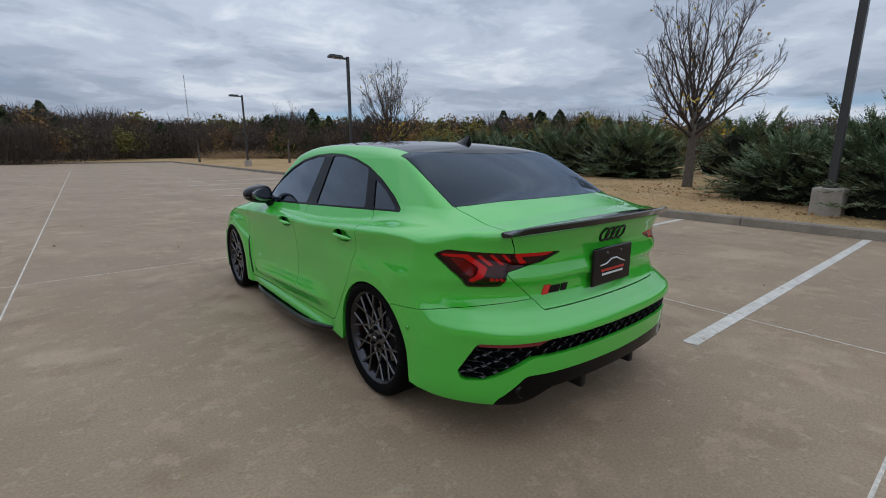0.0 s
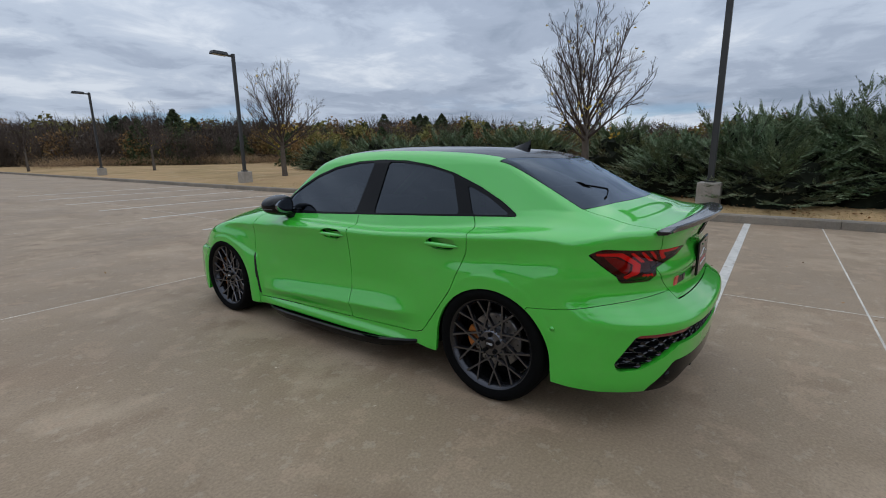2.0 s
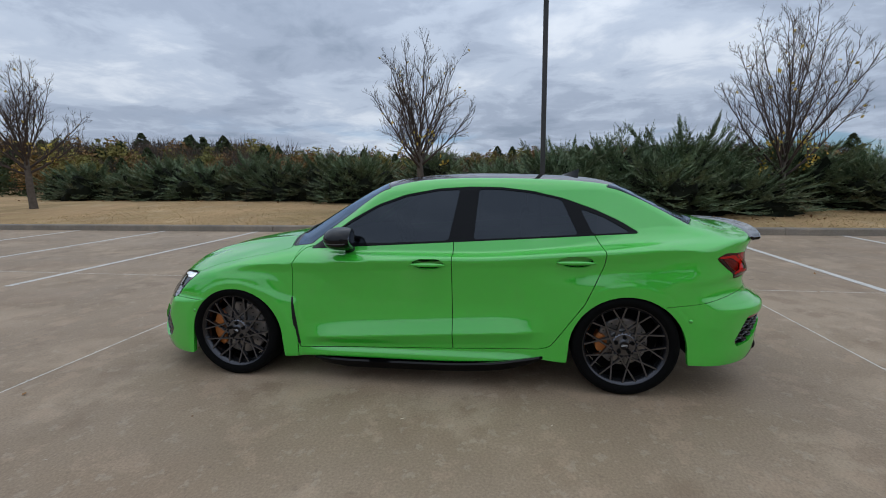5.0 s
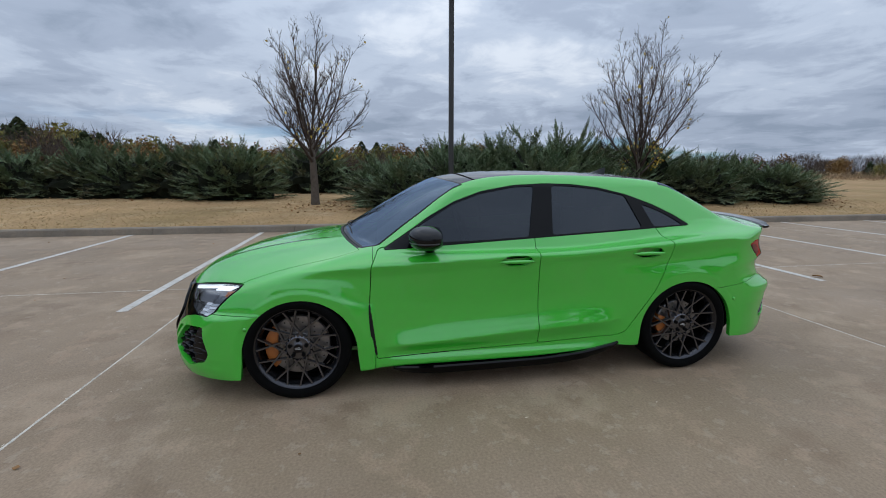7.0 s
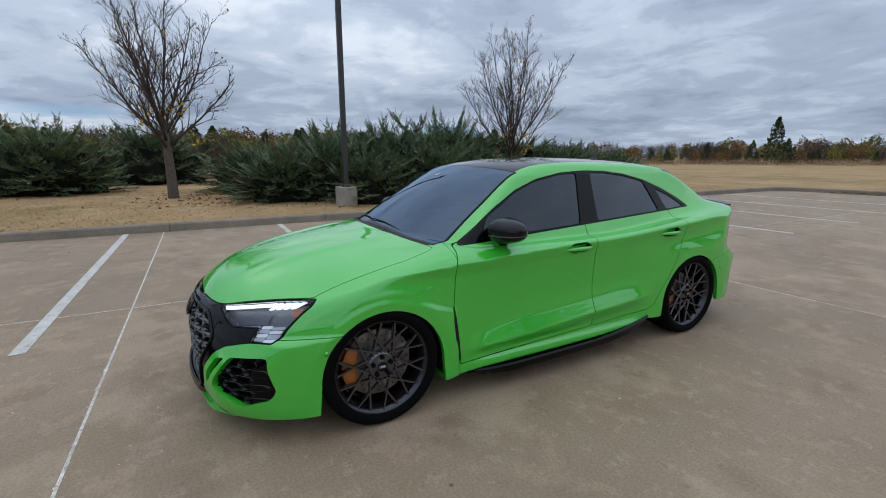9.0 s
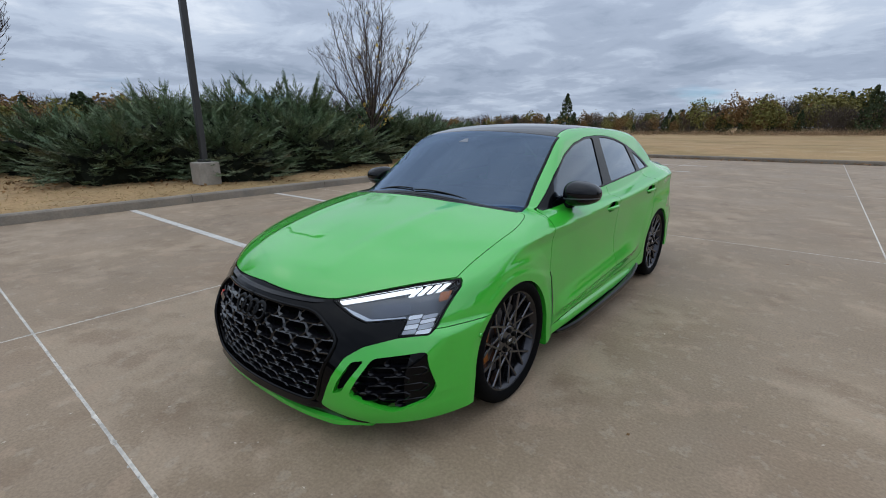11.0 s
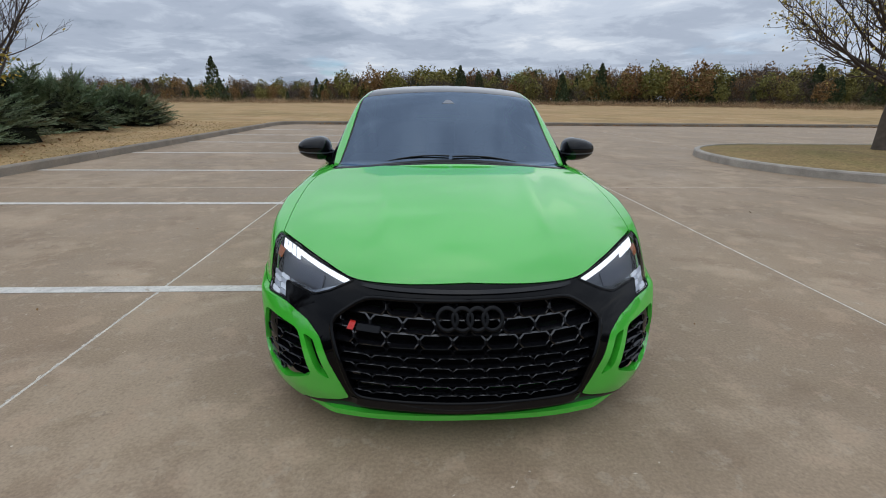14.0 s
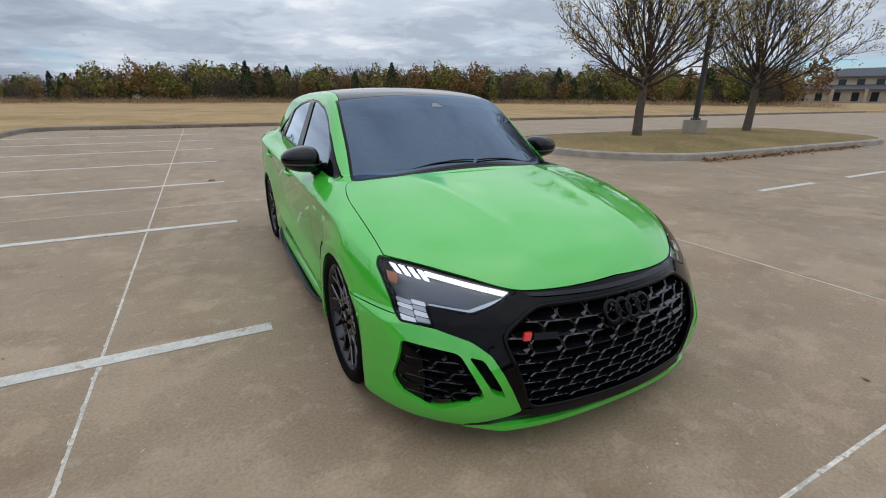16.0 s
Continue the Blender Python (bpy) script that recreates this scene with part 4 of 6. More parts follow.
def nose_at(x, z):
    """How far forward the finished nose reaches."""
    a = min(max(abs(x) / 0.92 * 59, 0), 58.999)
    b = min(max((z - 0.10) / 0.64 * 59, 0), 58.999)
    i, j = int(a), int(b)
    u, v = a - i, b - j
    return float(nlo[i, j] * (1 - u) * (1 - v) + nlo[i + 1, j] * u * (1 - v) + nlo[i, j + 1] * (1 - u) * v + nlo[i + 1, j + 1] * u * v)


tail_zs = np.linspace(0.16, 1.0, 80)
tgx, tgz = np.meshgrid(nose_xs, tail_zs, indexing="ij")
tlo, thi = np.full_like(tgx, 0.0), np.full_like(tgx, -1.2)
for _ in range(22):
    nm = (tlo + thi) / 2
    ins = car_field(np.stack([tgx, nm, tgz], -1)) < 0
    tlo, thi = np.where(ins, nm, tlo), np.where(ins, thi, nm)


def tail_at(x, z):
    """How far back the finished tail reaches."""
    a = min(max(abs(x) / 0.92 * 59, 0), 58.999)
    b = min(max((z - 0.16) / 0.84 * 79, 0), 78.999)
    i, j = int(a), int(b)
    u, v = a - i, b - j
    return float(tlo[i, j] * (1 - u) * (1 - v) + tlo[i + 1, j] * u * (1 - v) + tlo[i, j + 1] * (1 - u) * v + tlo[i + 1, j + 1] * u * v)


def on_tail(x, z):
    ax = abs(x)
    return float(tail_z(z) + 0.151 * ax**2 + 0.70 * ax**6)


OCTAGON = [(-0.5, -0.16), (-0.5, 0.16), (-0.36, 0.5), (0.36, 0.5), (0.5, 0.16), (0.5, -0.16), (0.36, -0.5), (-0.36, -0.5)]


def cell(x, z, w, h, place, depth, bar, sign):
    """One long eight-sided ring of the mesh, its front edge ridged, its lower bar sloping back."""
    vs, fs = [], []
    k = len(OCTAGON)
    rings = ((depth, 0.0), (0.005, 0.0), (0.0, bar * 0.55), (0.005, bar), (depth, bar * 1.15))
    for d, shrink in rings:
        for u, v in OCTAGON:
            px = x + u * (w - 2 * shrink)
            pz = z + v * (h - 2 * shrink) + (0.6 * shrink if v < -0.3 else 0)
            vs.append((px, place(px, pz) - sign * (d + (0.010 if v < -0.3 and shrink >= bar and d < depth else 0)), pz))
    for r in range(len(rings) - 1):
        for i in range(k):
            j = (i + 1) % k
            q = (r * k + i, r * k + j, (r + 1) * k + j, (r + 1) * k + i)
            fs.append(q if sign > 0 else q[::-1])
    return vs, fs


def mesh_grid(spans, place, depth, sign, inside, pitch, row, bar=0.006):
    """Rows of cells, each row set off by half a cell."""
    chunks = []
    (x0, x1), (z0, z1) = spans
    for r in range(int((z1 - z0) / row) + 1):
        z = z1 - r * row
        k = int((x1 - x0) / pitch) + 2
        for c in range(-k, k + 1):
            x = (x0 + x1) / 2 + (c + 0.5 * (r % 2)) * pitch
            if inside(x, z):
                chunks.append(cell(x, z, pitch + 0.2 * bar, row * 1.10, place, depth, bar, sign))
    return merge(chunks)


grille_o = outline(GRILLE, 0.02)
gin = lambda x, z: float(grille_o(np.array([abs(x)]), np.array([z]))[0]) < 0.012
nose_back = lambda x, z: nose_at(x, z) - 0.012
upper_v, upper_f = mesh_grid(((-0.6, 0.6), (0.44, 0.575)), nose_back, 0.045, 1, gin, 0.122, 0.054, 0.0080)
lower_v, lower_f = mesh_grid(((-0.6, 0.6), (0.215, 0.421)), lambda x, z: nose_back(x, z) - 0.008, 0.030, 1, gin, 0.122, 0.041, 0.0058)
part("grille_mesh", mesh_of("grille_mesh", upper_v, upper_f), M_SATIN, nose, "gloss black open upper mesh")
part("grille_mesh", mesh_of("grille_mesh", lower_v, lower_f), M_SATIN, nose, "satin black lower mesh")
# gloss rim round the opening, a bar below it and a ledge under the hood
rim_pts = [(x, z) for x, z in GRILLE if x > 0]
loop = [(0.0, 0.612)] + rim_pts + [(0.0, 0.215)]
dense = []
for (xa, za), (xb, zb_) in zip(loop, loop[1:]):
    k = max(2, int(math.hypot(xb - xa, zb_ - za) / 0.03))
    dense += [(xa + (xb - xa) * i / k, za + (zb_ - za) * i / k) for i in range(k)]
dense += [(0.0, 0.215)]
dense += [(-x, z) for x, z in dense[-2:0:-1]]
for _ in range(2):
    dense = [((dense[i - 1][0] + 2 * dense[i][0] + dense[(i + 1) % len(dense)][0]) / 4, (dense[i - 1][1] + 2 * dense[i][1] + dense[(i + 1) % len(dense)][1]) / 4) for i in range(len(dense))]
rv_, rf_ = tube([(x, nose_at(x, z) + 0.001, z) for x, z in dense + dense[:1]], [0.0095] * (len(dense) + 1), 8)
part("grille_rim", mesh_of("grille_rim", rv_, rf_, True), M_NOSE, nose, "gloss black grille rim")
for name_, zt, span_, high_, deep_ in (("lower_bar", 0.212, 0.455, 0.030, 0.022), ("hood_ledge", 0.646, 0.40, 0.012, 0.012)):
    bv, bf = [], []
    for i in range(33):
        x = -span_ + 2 * span_ * i / 32
        e = deep_ * min(1.0, (1 - abs(i / 16 - 1)) * 8) ** 0.5
        bv += [(x, nose_at(x, zt) - 0.02, zt), (x, nose_at(x, zt) + e * 0.45, zt), (x, nose_at(x, zt - high_) + e, zt - high_ * 0.8), (x, nose_at(x, zt - high_) + e * 0.9, zt - high_), (x, nose_at(x, zt - high_) - 0.02, zt - high_ * 1.3)]
    bf = [(i * 5 + j, i * 5 + j + 1, i * 5 + j + 6, i * 5 + j + 5) for i in range(32) for j in range(4)]
    part(name_, mesh_of(name_, bv, bf), M_GLOSS, nose)
panel("grille_back", hole, M_DARK, nose, "", 0.0, -0.09)
vent_o = outline(VENT, 0.02)
vin = lambda x, z: float(vent_o(np.array([abs(x)]), np.array([z]))[0]) < -0.012 and abs(x) < 0.80
for s, piece, slot in zip((-1, 1), sides(vent_hole), sides(slot_hole)):
    back = panel("vent", piece, M_DARK, bumper_f, "black corner vent", 0.0, -0.055)
    vv, vf = mesh_grid(((s * 0.70 - 0.10, s * 0.70 + 0.10), (0.17, 0.455)), lambda x, z: nose_at(x, z) - 0.020, 0.03, 1, vin, 0.092, 0.036, 0.0055)
    part("vent_mesh", mesh_of("vent_mesh", vv, vf), M_GLOSS, back)
    panel("vent_blade", split(piece, lambda p, n: 0.788 - np.abs(p[:, 0]))[0], M_NOSE, back, "gloss black end plate", 0.02, -0.016)
    panel("vent_slot", slot, M_DARK, bumper_f, "", 0.0, -0.035)
band_o = outline(BAND, 0.014)
bin_ = lambda x, z: float(band_o(np.array([abs(x)]), np.array([z]))[0]) < -0.004
grille_r = panel("rear_grille", band, M_DARK, bumper_r, "black rear bumper grille", 0.0, -0.03)
rv, rf = mesh_grid(((-0.83, 0.83), (0.335, 0.522)), lambda x, z: on_tail(x, z) + 0.010, 0.018, -1, bin_, 0.070, 0.027, 0.0042)
part("rear_mesh", mesh_of("rear_mesh", rv, rf), M_SATIN, grille_r)
for piece in sides(split(band, rear_view([(0.505, 0.534), (0.765, 0.517), (0.772, 0.500), (0.56, 0.506)], 0.004))[0]):
    panel("reflector", piece, M_REFLECT, bumper_r, "dark red reflector strip", 0.01, -0.004)


def torus(bm, c, big, small, axis="y", n=40, k=10):
    rings = []
    for i in range(n):
        t = 2 * math.pi * i / n
        ring = []
        for j in range(k):
            q = 2 * math.pi * j / k
            r = big + small * math.cos(q)
            ring.append(bm.verts.new((c[0] + r * math.cos(t), c[1] + small * 0.8 * math.sin(q), c[2] + r * math.sin(t))))
        rings.append(ring)
    for i in range(n):
        for j in range(k):
            bm.faces.new((rings[i][j], rings[i][(j + 1) % k], rings[(i + 1) % n][(j + 1) % k], rings[(i + 1) % n][j]))


for i in range(4):
    x = -0.082 + 0.0547 * i
    bm = bmesh.new()
    torus(bm, (x, 0.002, 0.556), 0.036, 0.0080)
    for v in bm.verts:
        v.co.y += nose_at(v.co.x, v.co.z)
    part("ring", bm, M_NOSE, nose, "gloss black ring emblem", True)
    x = -0.0705 + 0.047 * i
    bm = bmesh.new()
    torus(bm, (x, -0.003, 0.932), 0.0305, 0.0060)
    for v in bm.verts:
        v.co.y += tail_at(v.co.x, v.co.z)
    part("ring", bm, M_GLOSS, lid, "gloss black ring emblem", True)


def plaque(name, pts, place, material, parent, thick=0.006, sign=1.0, label=""):
    """A small flat shape, laid on the nose or tail."""
    bm = bmesh.new()
    a = [bm.verts.new((x, place(x, z) + sign * thick, z)) for x, z in pts]
    b = [bm.verts.new((x, place(x, z) - sign * 0.004, z)) for x, z in pts]
    bm.faces.new(a)
    for i in range(len(a)):
        j = (i + 1) % len(a)
        bm.faces.new((a[i], b[i], b[j], a[j]))
    bmesh.ops.recalc_face_normals(bm, faces=bm.faces)
    return part(name, bm, material, parent, label)


fr = lambda x, z: nose_at(x, z) - 0.006
plaque("badge", slanted(0.437, 0.505, 0.024, 0.027, -0.006), fr, M_BADGE, nose, label="small red slanted emblem")
plaque("badge_letters", slanted(0.372, 0.505, 0.088, 0.024, -0.004), fr, M_GLOSS, nose, label="dark emblem bar")
plaque("badge", slanted(-0.437, 0.716, 0.032, 0.042, 0.008), tail_at, M_BADGE, lid, 0.005, -1, "small red slanted emblem")
for x, w in ((-0.402, 0.030), (-0.370, 0.028), (-0.328, 0.034)):
    plaque("badge_letters", slanted(x, 0.714, w, 0.032, 0.005), tail_at, M_GLOSS, lid, 0.005, -1, "gloss black emblem bar")

# parking sensors, flush discs in the bumper flanks
for s in (-1, 1):
    for y, z, holder in ((-0.365, 0.505, bumper_r), (2.925, 0.47, bumper_f)):
        x = side_x(y, z)
        bm = bmesh.new()
        cyl(bm, 0.012, 0.011, 0.006, pose(s * (x + 0.001), y, z, 0, 90, 0), 20)
        part("parking_sensor", bm, M_PAINT, holder, "", True)

# ---- spoiler, lip, sill blades, mirrors, exhausts ----


def loft(rows, closed=True, smooth=True):
    """Quads between rows of points; each row is a closed loop, the end rows capped."""
    k = len(rows[0])
    vs = [p for r in rows for p in r]
    fs = []
    for i in range(len(rows) - 1):
        for j in range(k if closed else k - 1):
            a, b = j, (j + 1) % k
            fs.append((i * k + a, i * k + b, (i + 1) * k + b, (i + 1) * k + a))
    fs += [tuple(range(k - 1, -1, -1)), tuple((len(rows) - 1) * k + j for j in range(k))]
    me = mesh_of("loft", vs, fs, smooth)
    bm = bmesh.new()
    bm.from_mesh(me)
    bmesh.ops.recalc_face_normals(bm, faces=bm.faces)
    bm.to_mesh(me)
    bm.free()
    if smooth:
        me.set_sharp_from_angle(angle=radians(40))
    return me


deck = lambda x, y: float(hood_y(y)) - 0.10 * x * x
rows = []
for i in range(49):
    x = -0.665 + 1.33 * i / 48
    tip = ease(abs(x), 0.60, 0.665)
    lip = 0.021 * (1 - 0.75 * float(tip))
    yr = -0.925 + 0.30 * x * x
    yf = -0.838 + 0.20 * x * x
    zr, zf = deck(x, yr), deck(x, yf)
    ym = (yr + yf) / 2
    rows.append([(x, yf, zf - 0.004), (x, yf - 0.01, zf + 0.004), (x, ym, deck(x, ym) + 0.009 * (1 - float(tip))), (x, yr - 0.012, zr + lip), (x, yr - 0.018, zr + lip - 0.005), (x, yr - 0.006, zr - 0.010), (x, yr + 0.03, zr - 0.016)])
part("spoiler", loft(rows), M_CARBON, lid, "glossy carbon lip spoiler")

rows = []
for i in range(41):
    x = -0.64 + 1.28 * i / 40
    ax = abs(x)
    edge = on_nose(x, 0.17) - 0.004 + 0.012 - 0.022 * (1 - float(ease(ax, 0.0, 0.55))) - 0.045 * float(ease(ax, 0.50, 0.64))
    zb = 0.104
    rows.append([(x, edge - 0.16, zb + 0.052), (x, edge - 0.035, zb + 0.046), (x, edge, zb + 0.034), (x, edge - 0.002, zb + 0.010), (x, edge - 0.02, zb), (x, edge - 0.16, zb)])
part("front_lip", loft(rows), M_PAINT, car, "green front splitter lip")

blade_top = curve((0.50, 0.238), (0.62, 0.222), (0.85, 0.190), (1.10, 0.174), (2.05, 0.164))
for s in (-1, 1):
    rows = []
    for i in range(25):
        u = i / 24
        y = 0.50 + 1.55 * u
        end = min(1.0, u * 6, (1 - u) * 6) ** 0.5
        zt = float(blade_top(y))
        out = 0.890 + 0.045 * end
        rows.append([(s * 0.80, y, zt - 0.02), (s * (out - 0.012), y, zt), (s * out, y, zt - 0.008), (s * out, y, zt - 0.014), (s * (out - 0.016), y, zt - 0.024 - 0.032 * end), (s * 0.80, y, zt - 0.06)])
    part("sill_blade", loft(rows), M_NOSE, car, "gloss black sill blade")
    # the slim black outlet behind the front wheel
    rows = []
    for i in range(13):
        u = i / 12
        z = 0.250 + 0.33 * u
        y = 2.148 + 0.040 * u
        w = 0.020 * math.sin(math.pi * (0.12 + 0.8 * u)) + 0.004
        x = side_x(y + 0.01, z) - 0.002
        rows.append([(s * (x - 0.03), y, z), (s * x, y, z), (s * (x + 0.006), y + w, z), (s * (x - 0.03), y + w, z)])
    part("fender_outlet", loft(rows), M_MATT, car, "slim black fender outlet")


def mirror_field(p):
    x, y, z = p[..., 0], p[..., 1], p[..., 2]
    u, v, w = (x + 0.898) / 0.108, (y - 1.825) / 0.118, (z - 0.984) / 0.078
    taper = 1 - 0.22 * np.clip(-u, -1, 1) - 0.06
    head = (np.abs(u) ** 2.6 + np.abs(v / taper) ** 2.4 + np.abs(w / taper) ** 2.4) ** (1 / 2.5) - 1
    head = smax(head * 0.075, (1.74 - y + 0.15 * (x + 0.895)), 0.012)
    foot = np.hypot((x + 0.80 + 0.5 * (z - 0.93)) / 1.6, y - 1.80) - 0.034
    foot = smax(foot, np.abs(z - 0.925) - 0.045, 0.015)
    return smin(head, foot, 0.015)


def mirrored(sh):
    p, n, t = sh
    return p * np.array([-1, 1, 1]), n * np.array([-1, 1, 1]), t[:, ::-1]


mir = surface(mirror_field, (-1.04, 1.66, 0.86), (-0.70, 1.98, 1.10), 0.009)
stripe, cap = split(mir, lambda p, n: np.maximum(np.abs(p[:, 2] - 0.962 + 0.03 * (p[:, 0] + 0.9)) - 0.005, 1.76 - p[:, 1]))
glass_m, cap = split(cap, lambda p, n: np.maximum.reduce([n[:, 1] + 0.8, np.abs(p[:, 2] - 0.985) - 0.055]))
for s in (-1, 1):
    f = (lambda q: q) if s < 0 else mirrored
    m = panel("door_mirror", f(cap), M_GLOSS, car, "gloss black door mirror", 0.006)
    panel("trim_stripe", f(stripe), M_SMOKE, m, "", 0.004, -0.002)
    panel("mirror_glass", f(glass_m), M_MIRROR, m, "", 0.004, -0.004)
    # oval exhaust with a dark bore
    ring = lambda y, r: [(s * 0.54 + 1.45 * r * math.cos(2 * math.pi * i / 32), y, 0.288 + 0.80 * r * math.sin(2 * math.pi * i / 32)) for i in range(32)]
    part("exhaust", loft([ring(-0.74, 0.058), ring(-0.846, 0.058), ring(-0.854, 0.064), ring(-0.846, 0.070), ring(-0.64, 0.070)]), M_GLOSS, bumper_r, "gloss black oval exhaust tip")

# wipers
for x0, x1, y0, y1 in ((0.60, 0.02, 2.255, 2.350), (0.0, -0.58, 2.356, 2.262)):
    pts = []
    for i in range(9):
        u = i / 8
        x, y = x0 + (x1 - x0) * u, y0 + (y1 - y0) * u + 0.03 * u * (1 - u)
        z = float(roof_y(y + 0.55 * x * x)) - 0.165 * x * x + 0.010
        pts.append((x, y, z))
    v, f = tube(pts, [0.0045] * 9, 6)
    part("wiper", mesh_of("wiper", v, f, True), M_MATT, car, "black wiper blade")

# grey plate on the windscreen top, the camera window's reflection put into its colour
rows = []
for u in (0.0, 1.0):
    y, w = 1.80 + 0.045 * u, 0.014 + 0.026 * u
    z = float(roof_y(y)) + 0.002
    rows.append([(-w, y, z), (w, y, z), (w, y - 0.001, z - 0.004), (-w, y - 0.001, z - 0.004)])
part("camera_window", loft(rows, smooth=False), make("sensor_glint", (0.16, 0.17, 0.19), 0.2), car, "small grey camera window")

# antenna fin and diffuser fins
rows = []
for i in range(9):
    u = i / 8
    y, h = 0.34 - 0.13 * u, 0.056 * u ** 1.1 * (1 if u < 0.9 else 0.96)
    w = 0.042 * (1 - 0.40 * u)
    z0 = float(roof_y(y)) - 0.006
    rows.append([(-w, y, z0), (-w * 0.35, y - 0.01, z0 + 0.006 + h * 0.6), (0, y - 0.012, z0 + 0.008 + h), (w * 0.35, y - 0.01, z0 + 0.006 + h * 0.6), (w, y, z0)])
part("antenna", loft(rows), M_GLOSS, car, "gloss black shark fin antenna")
for x in (-0.22, 0.22):
    bm = bmesh.new()
    box(bm, (x - 0.02, -0.902, 0.195), (x + 0.02, -0.76, 0.26), 0.012, None, 2)
    part("diffuser_fin", bm, M_MATT, bumper_r)

# plate: dark dealer plate with a pale sketch and lettering bars
bm = bmesh.new()
box(bm, (-0.168, -0.878, 0.684), (0.168, -0.864, 0.872), 0.006)
plate = part("plate", bm, M_GLOSS, lid, "black plate with pale line drawing and red bars")
at_plate = lambda x, z: -0.878
for n_, x0, x1, z0, z1, mat_ in (("lettering", -0.100, 0.105, 0.752, 0.764, M_BADGE), ("lettering", -0.090, 0.095, 0.733, 0.743, M_PALE)):
    for i in range(12):
        a, b = x0 + (x1 - x0) * i / 12, x0 + (x1 - x0) * (i + 0.72) / 12
        plaque(n_, [(a, z0), (b, z0), (b, z1), (a, z1)], at_plate, mat_, plate, 0.002, -1)
sketch = [(-0.11, 0.788), (-0.06, 0.792), (-0.02, 0.812), (0.03, 0.813), (0.065, 0.797), (0.11, 0.781), (0.10, 0.781), (0.06, 0.793), (0.03, 0.807), (-0.015, 0.806), (-0.055, 0.787), (-0.11, 0.782)]
plaque("drawing", sketch, at_plate, M_PALE, plate, 0.002, -1)
for x in (-0.06, 0.06):
    plaque("bolt", [(x + 0.005 * math.cos(i), 0.845 + 0.005 * math.sin(i)) for i in (0, 1, 2, 3, 4, 5)], at_plate, M_CHROME, plate, 0.004, -1)

# ---- underbody and cabin ----


def core_field(p):
    x, y, z = p[..., 0], p[..., 1], p[..., 2]
    f = np.maximum(lower_body(x, y, z) + 0.045 + 0.06 * ease(y, 2.95, 3.05) + 0.04 * (1 - ease(y, -0.45, -0.35)), z - 0.83)
    for cy, cz, r in (ARCH_F, ARCH_R):
        f = np.maximum(f, -np.maximum(np.hypot(y - cy, z - cz) - r - 0.012, 0.56 - np.abs(x)))
    return f


panel("underbody", surface(core_field, (-0.96, -1.0, 0.10), (0.96, 3.56, 0.95), 0.035), M_DARK, car, "", 0.0)
for x in (-0.37, 0.37):
    bm = bmesh.new()
    box(bm, (x - 0.25, 0.55, 0.75), (x + 0.25, 1.05, 0.88), 0.05, segs=3)
    box(bm, (x - 0.24, 0.50, 0.80), (x + 0.24, 0.64, 1.12), 0.05, pose(0, 0.0, 0), 3)
    box(bm, (x - 0.12, 0.50, 1.12), (x + 0.12, 0.60, 1.28), 0.035, None, 3)
    part("seat", bm, M_SEAT, car, "black leather front seat", True)
bm = bmesh.new()
box(bm, (-0.62, -0.25, 0.78), (0.62, -0.05, 1.05), 0.05, None, 3)
for x in (-0.36, 0.36):
    box(bm, (x - 0.12, -0.26, 1.04), (x + 0.12, -0.14, 1.16), 0.03, None, 3)
part("rear_bench", bm, M_SEAT, car, "black leather rear bench", True)
bm = bmesh.new()
box(bm, (-0.66, 1.72, 0.80), (0.66, 2.12, 0.945), 0.05, None, 3)
part("dashboard", bm, M_SEAT, car, "", True)
bm = bmesh.new()
torus(bm, (0, 0, 0), 0.175, 0.016)
cyl(bm, 0.07, 0.06, 0.04, pose(0, 0, 0, 90))
for a in (0, 180, 270):
    box(bm, (0.04, -0.01, -0.02), (0.17, 0.01, 0.02), 0.0, pose(0, 0, 0, 0, a, 0))
part("steering_wheel", bm, M_SEAT, car, "", True, pose(-0.36, 1.50, 0.965, -22))
bm = bmesh.new()
box(bm, (-0.11, 1.42, 1.235), (0.11, 1.45, 1.295), 0.014, None, 2)
part("rear_view_mirror", bm, M_SEAT, car)

# ---- wheels ----


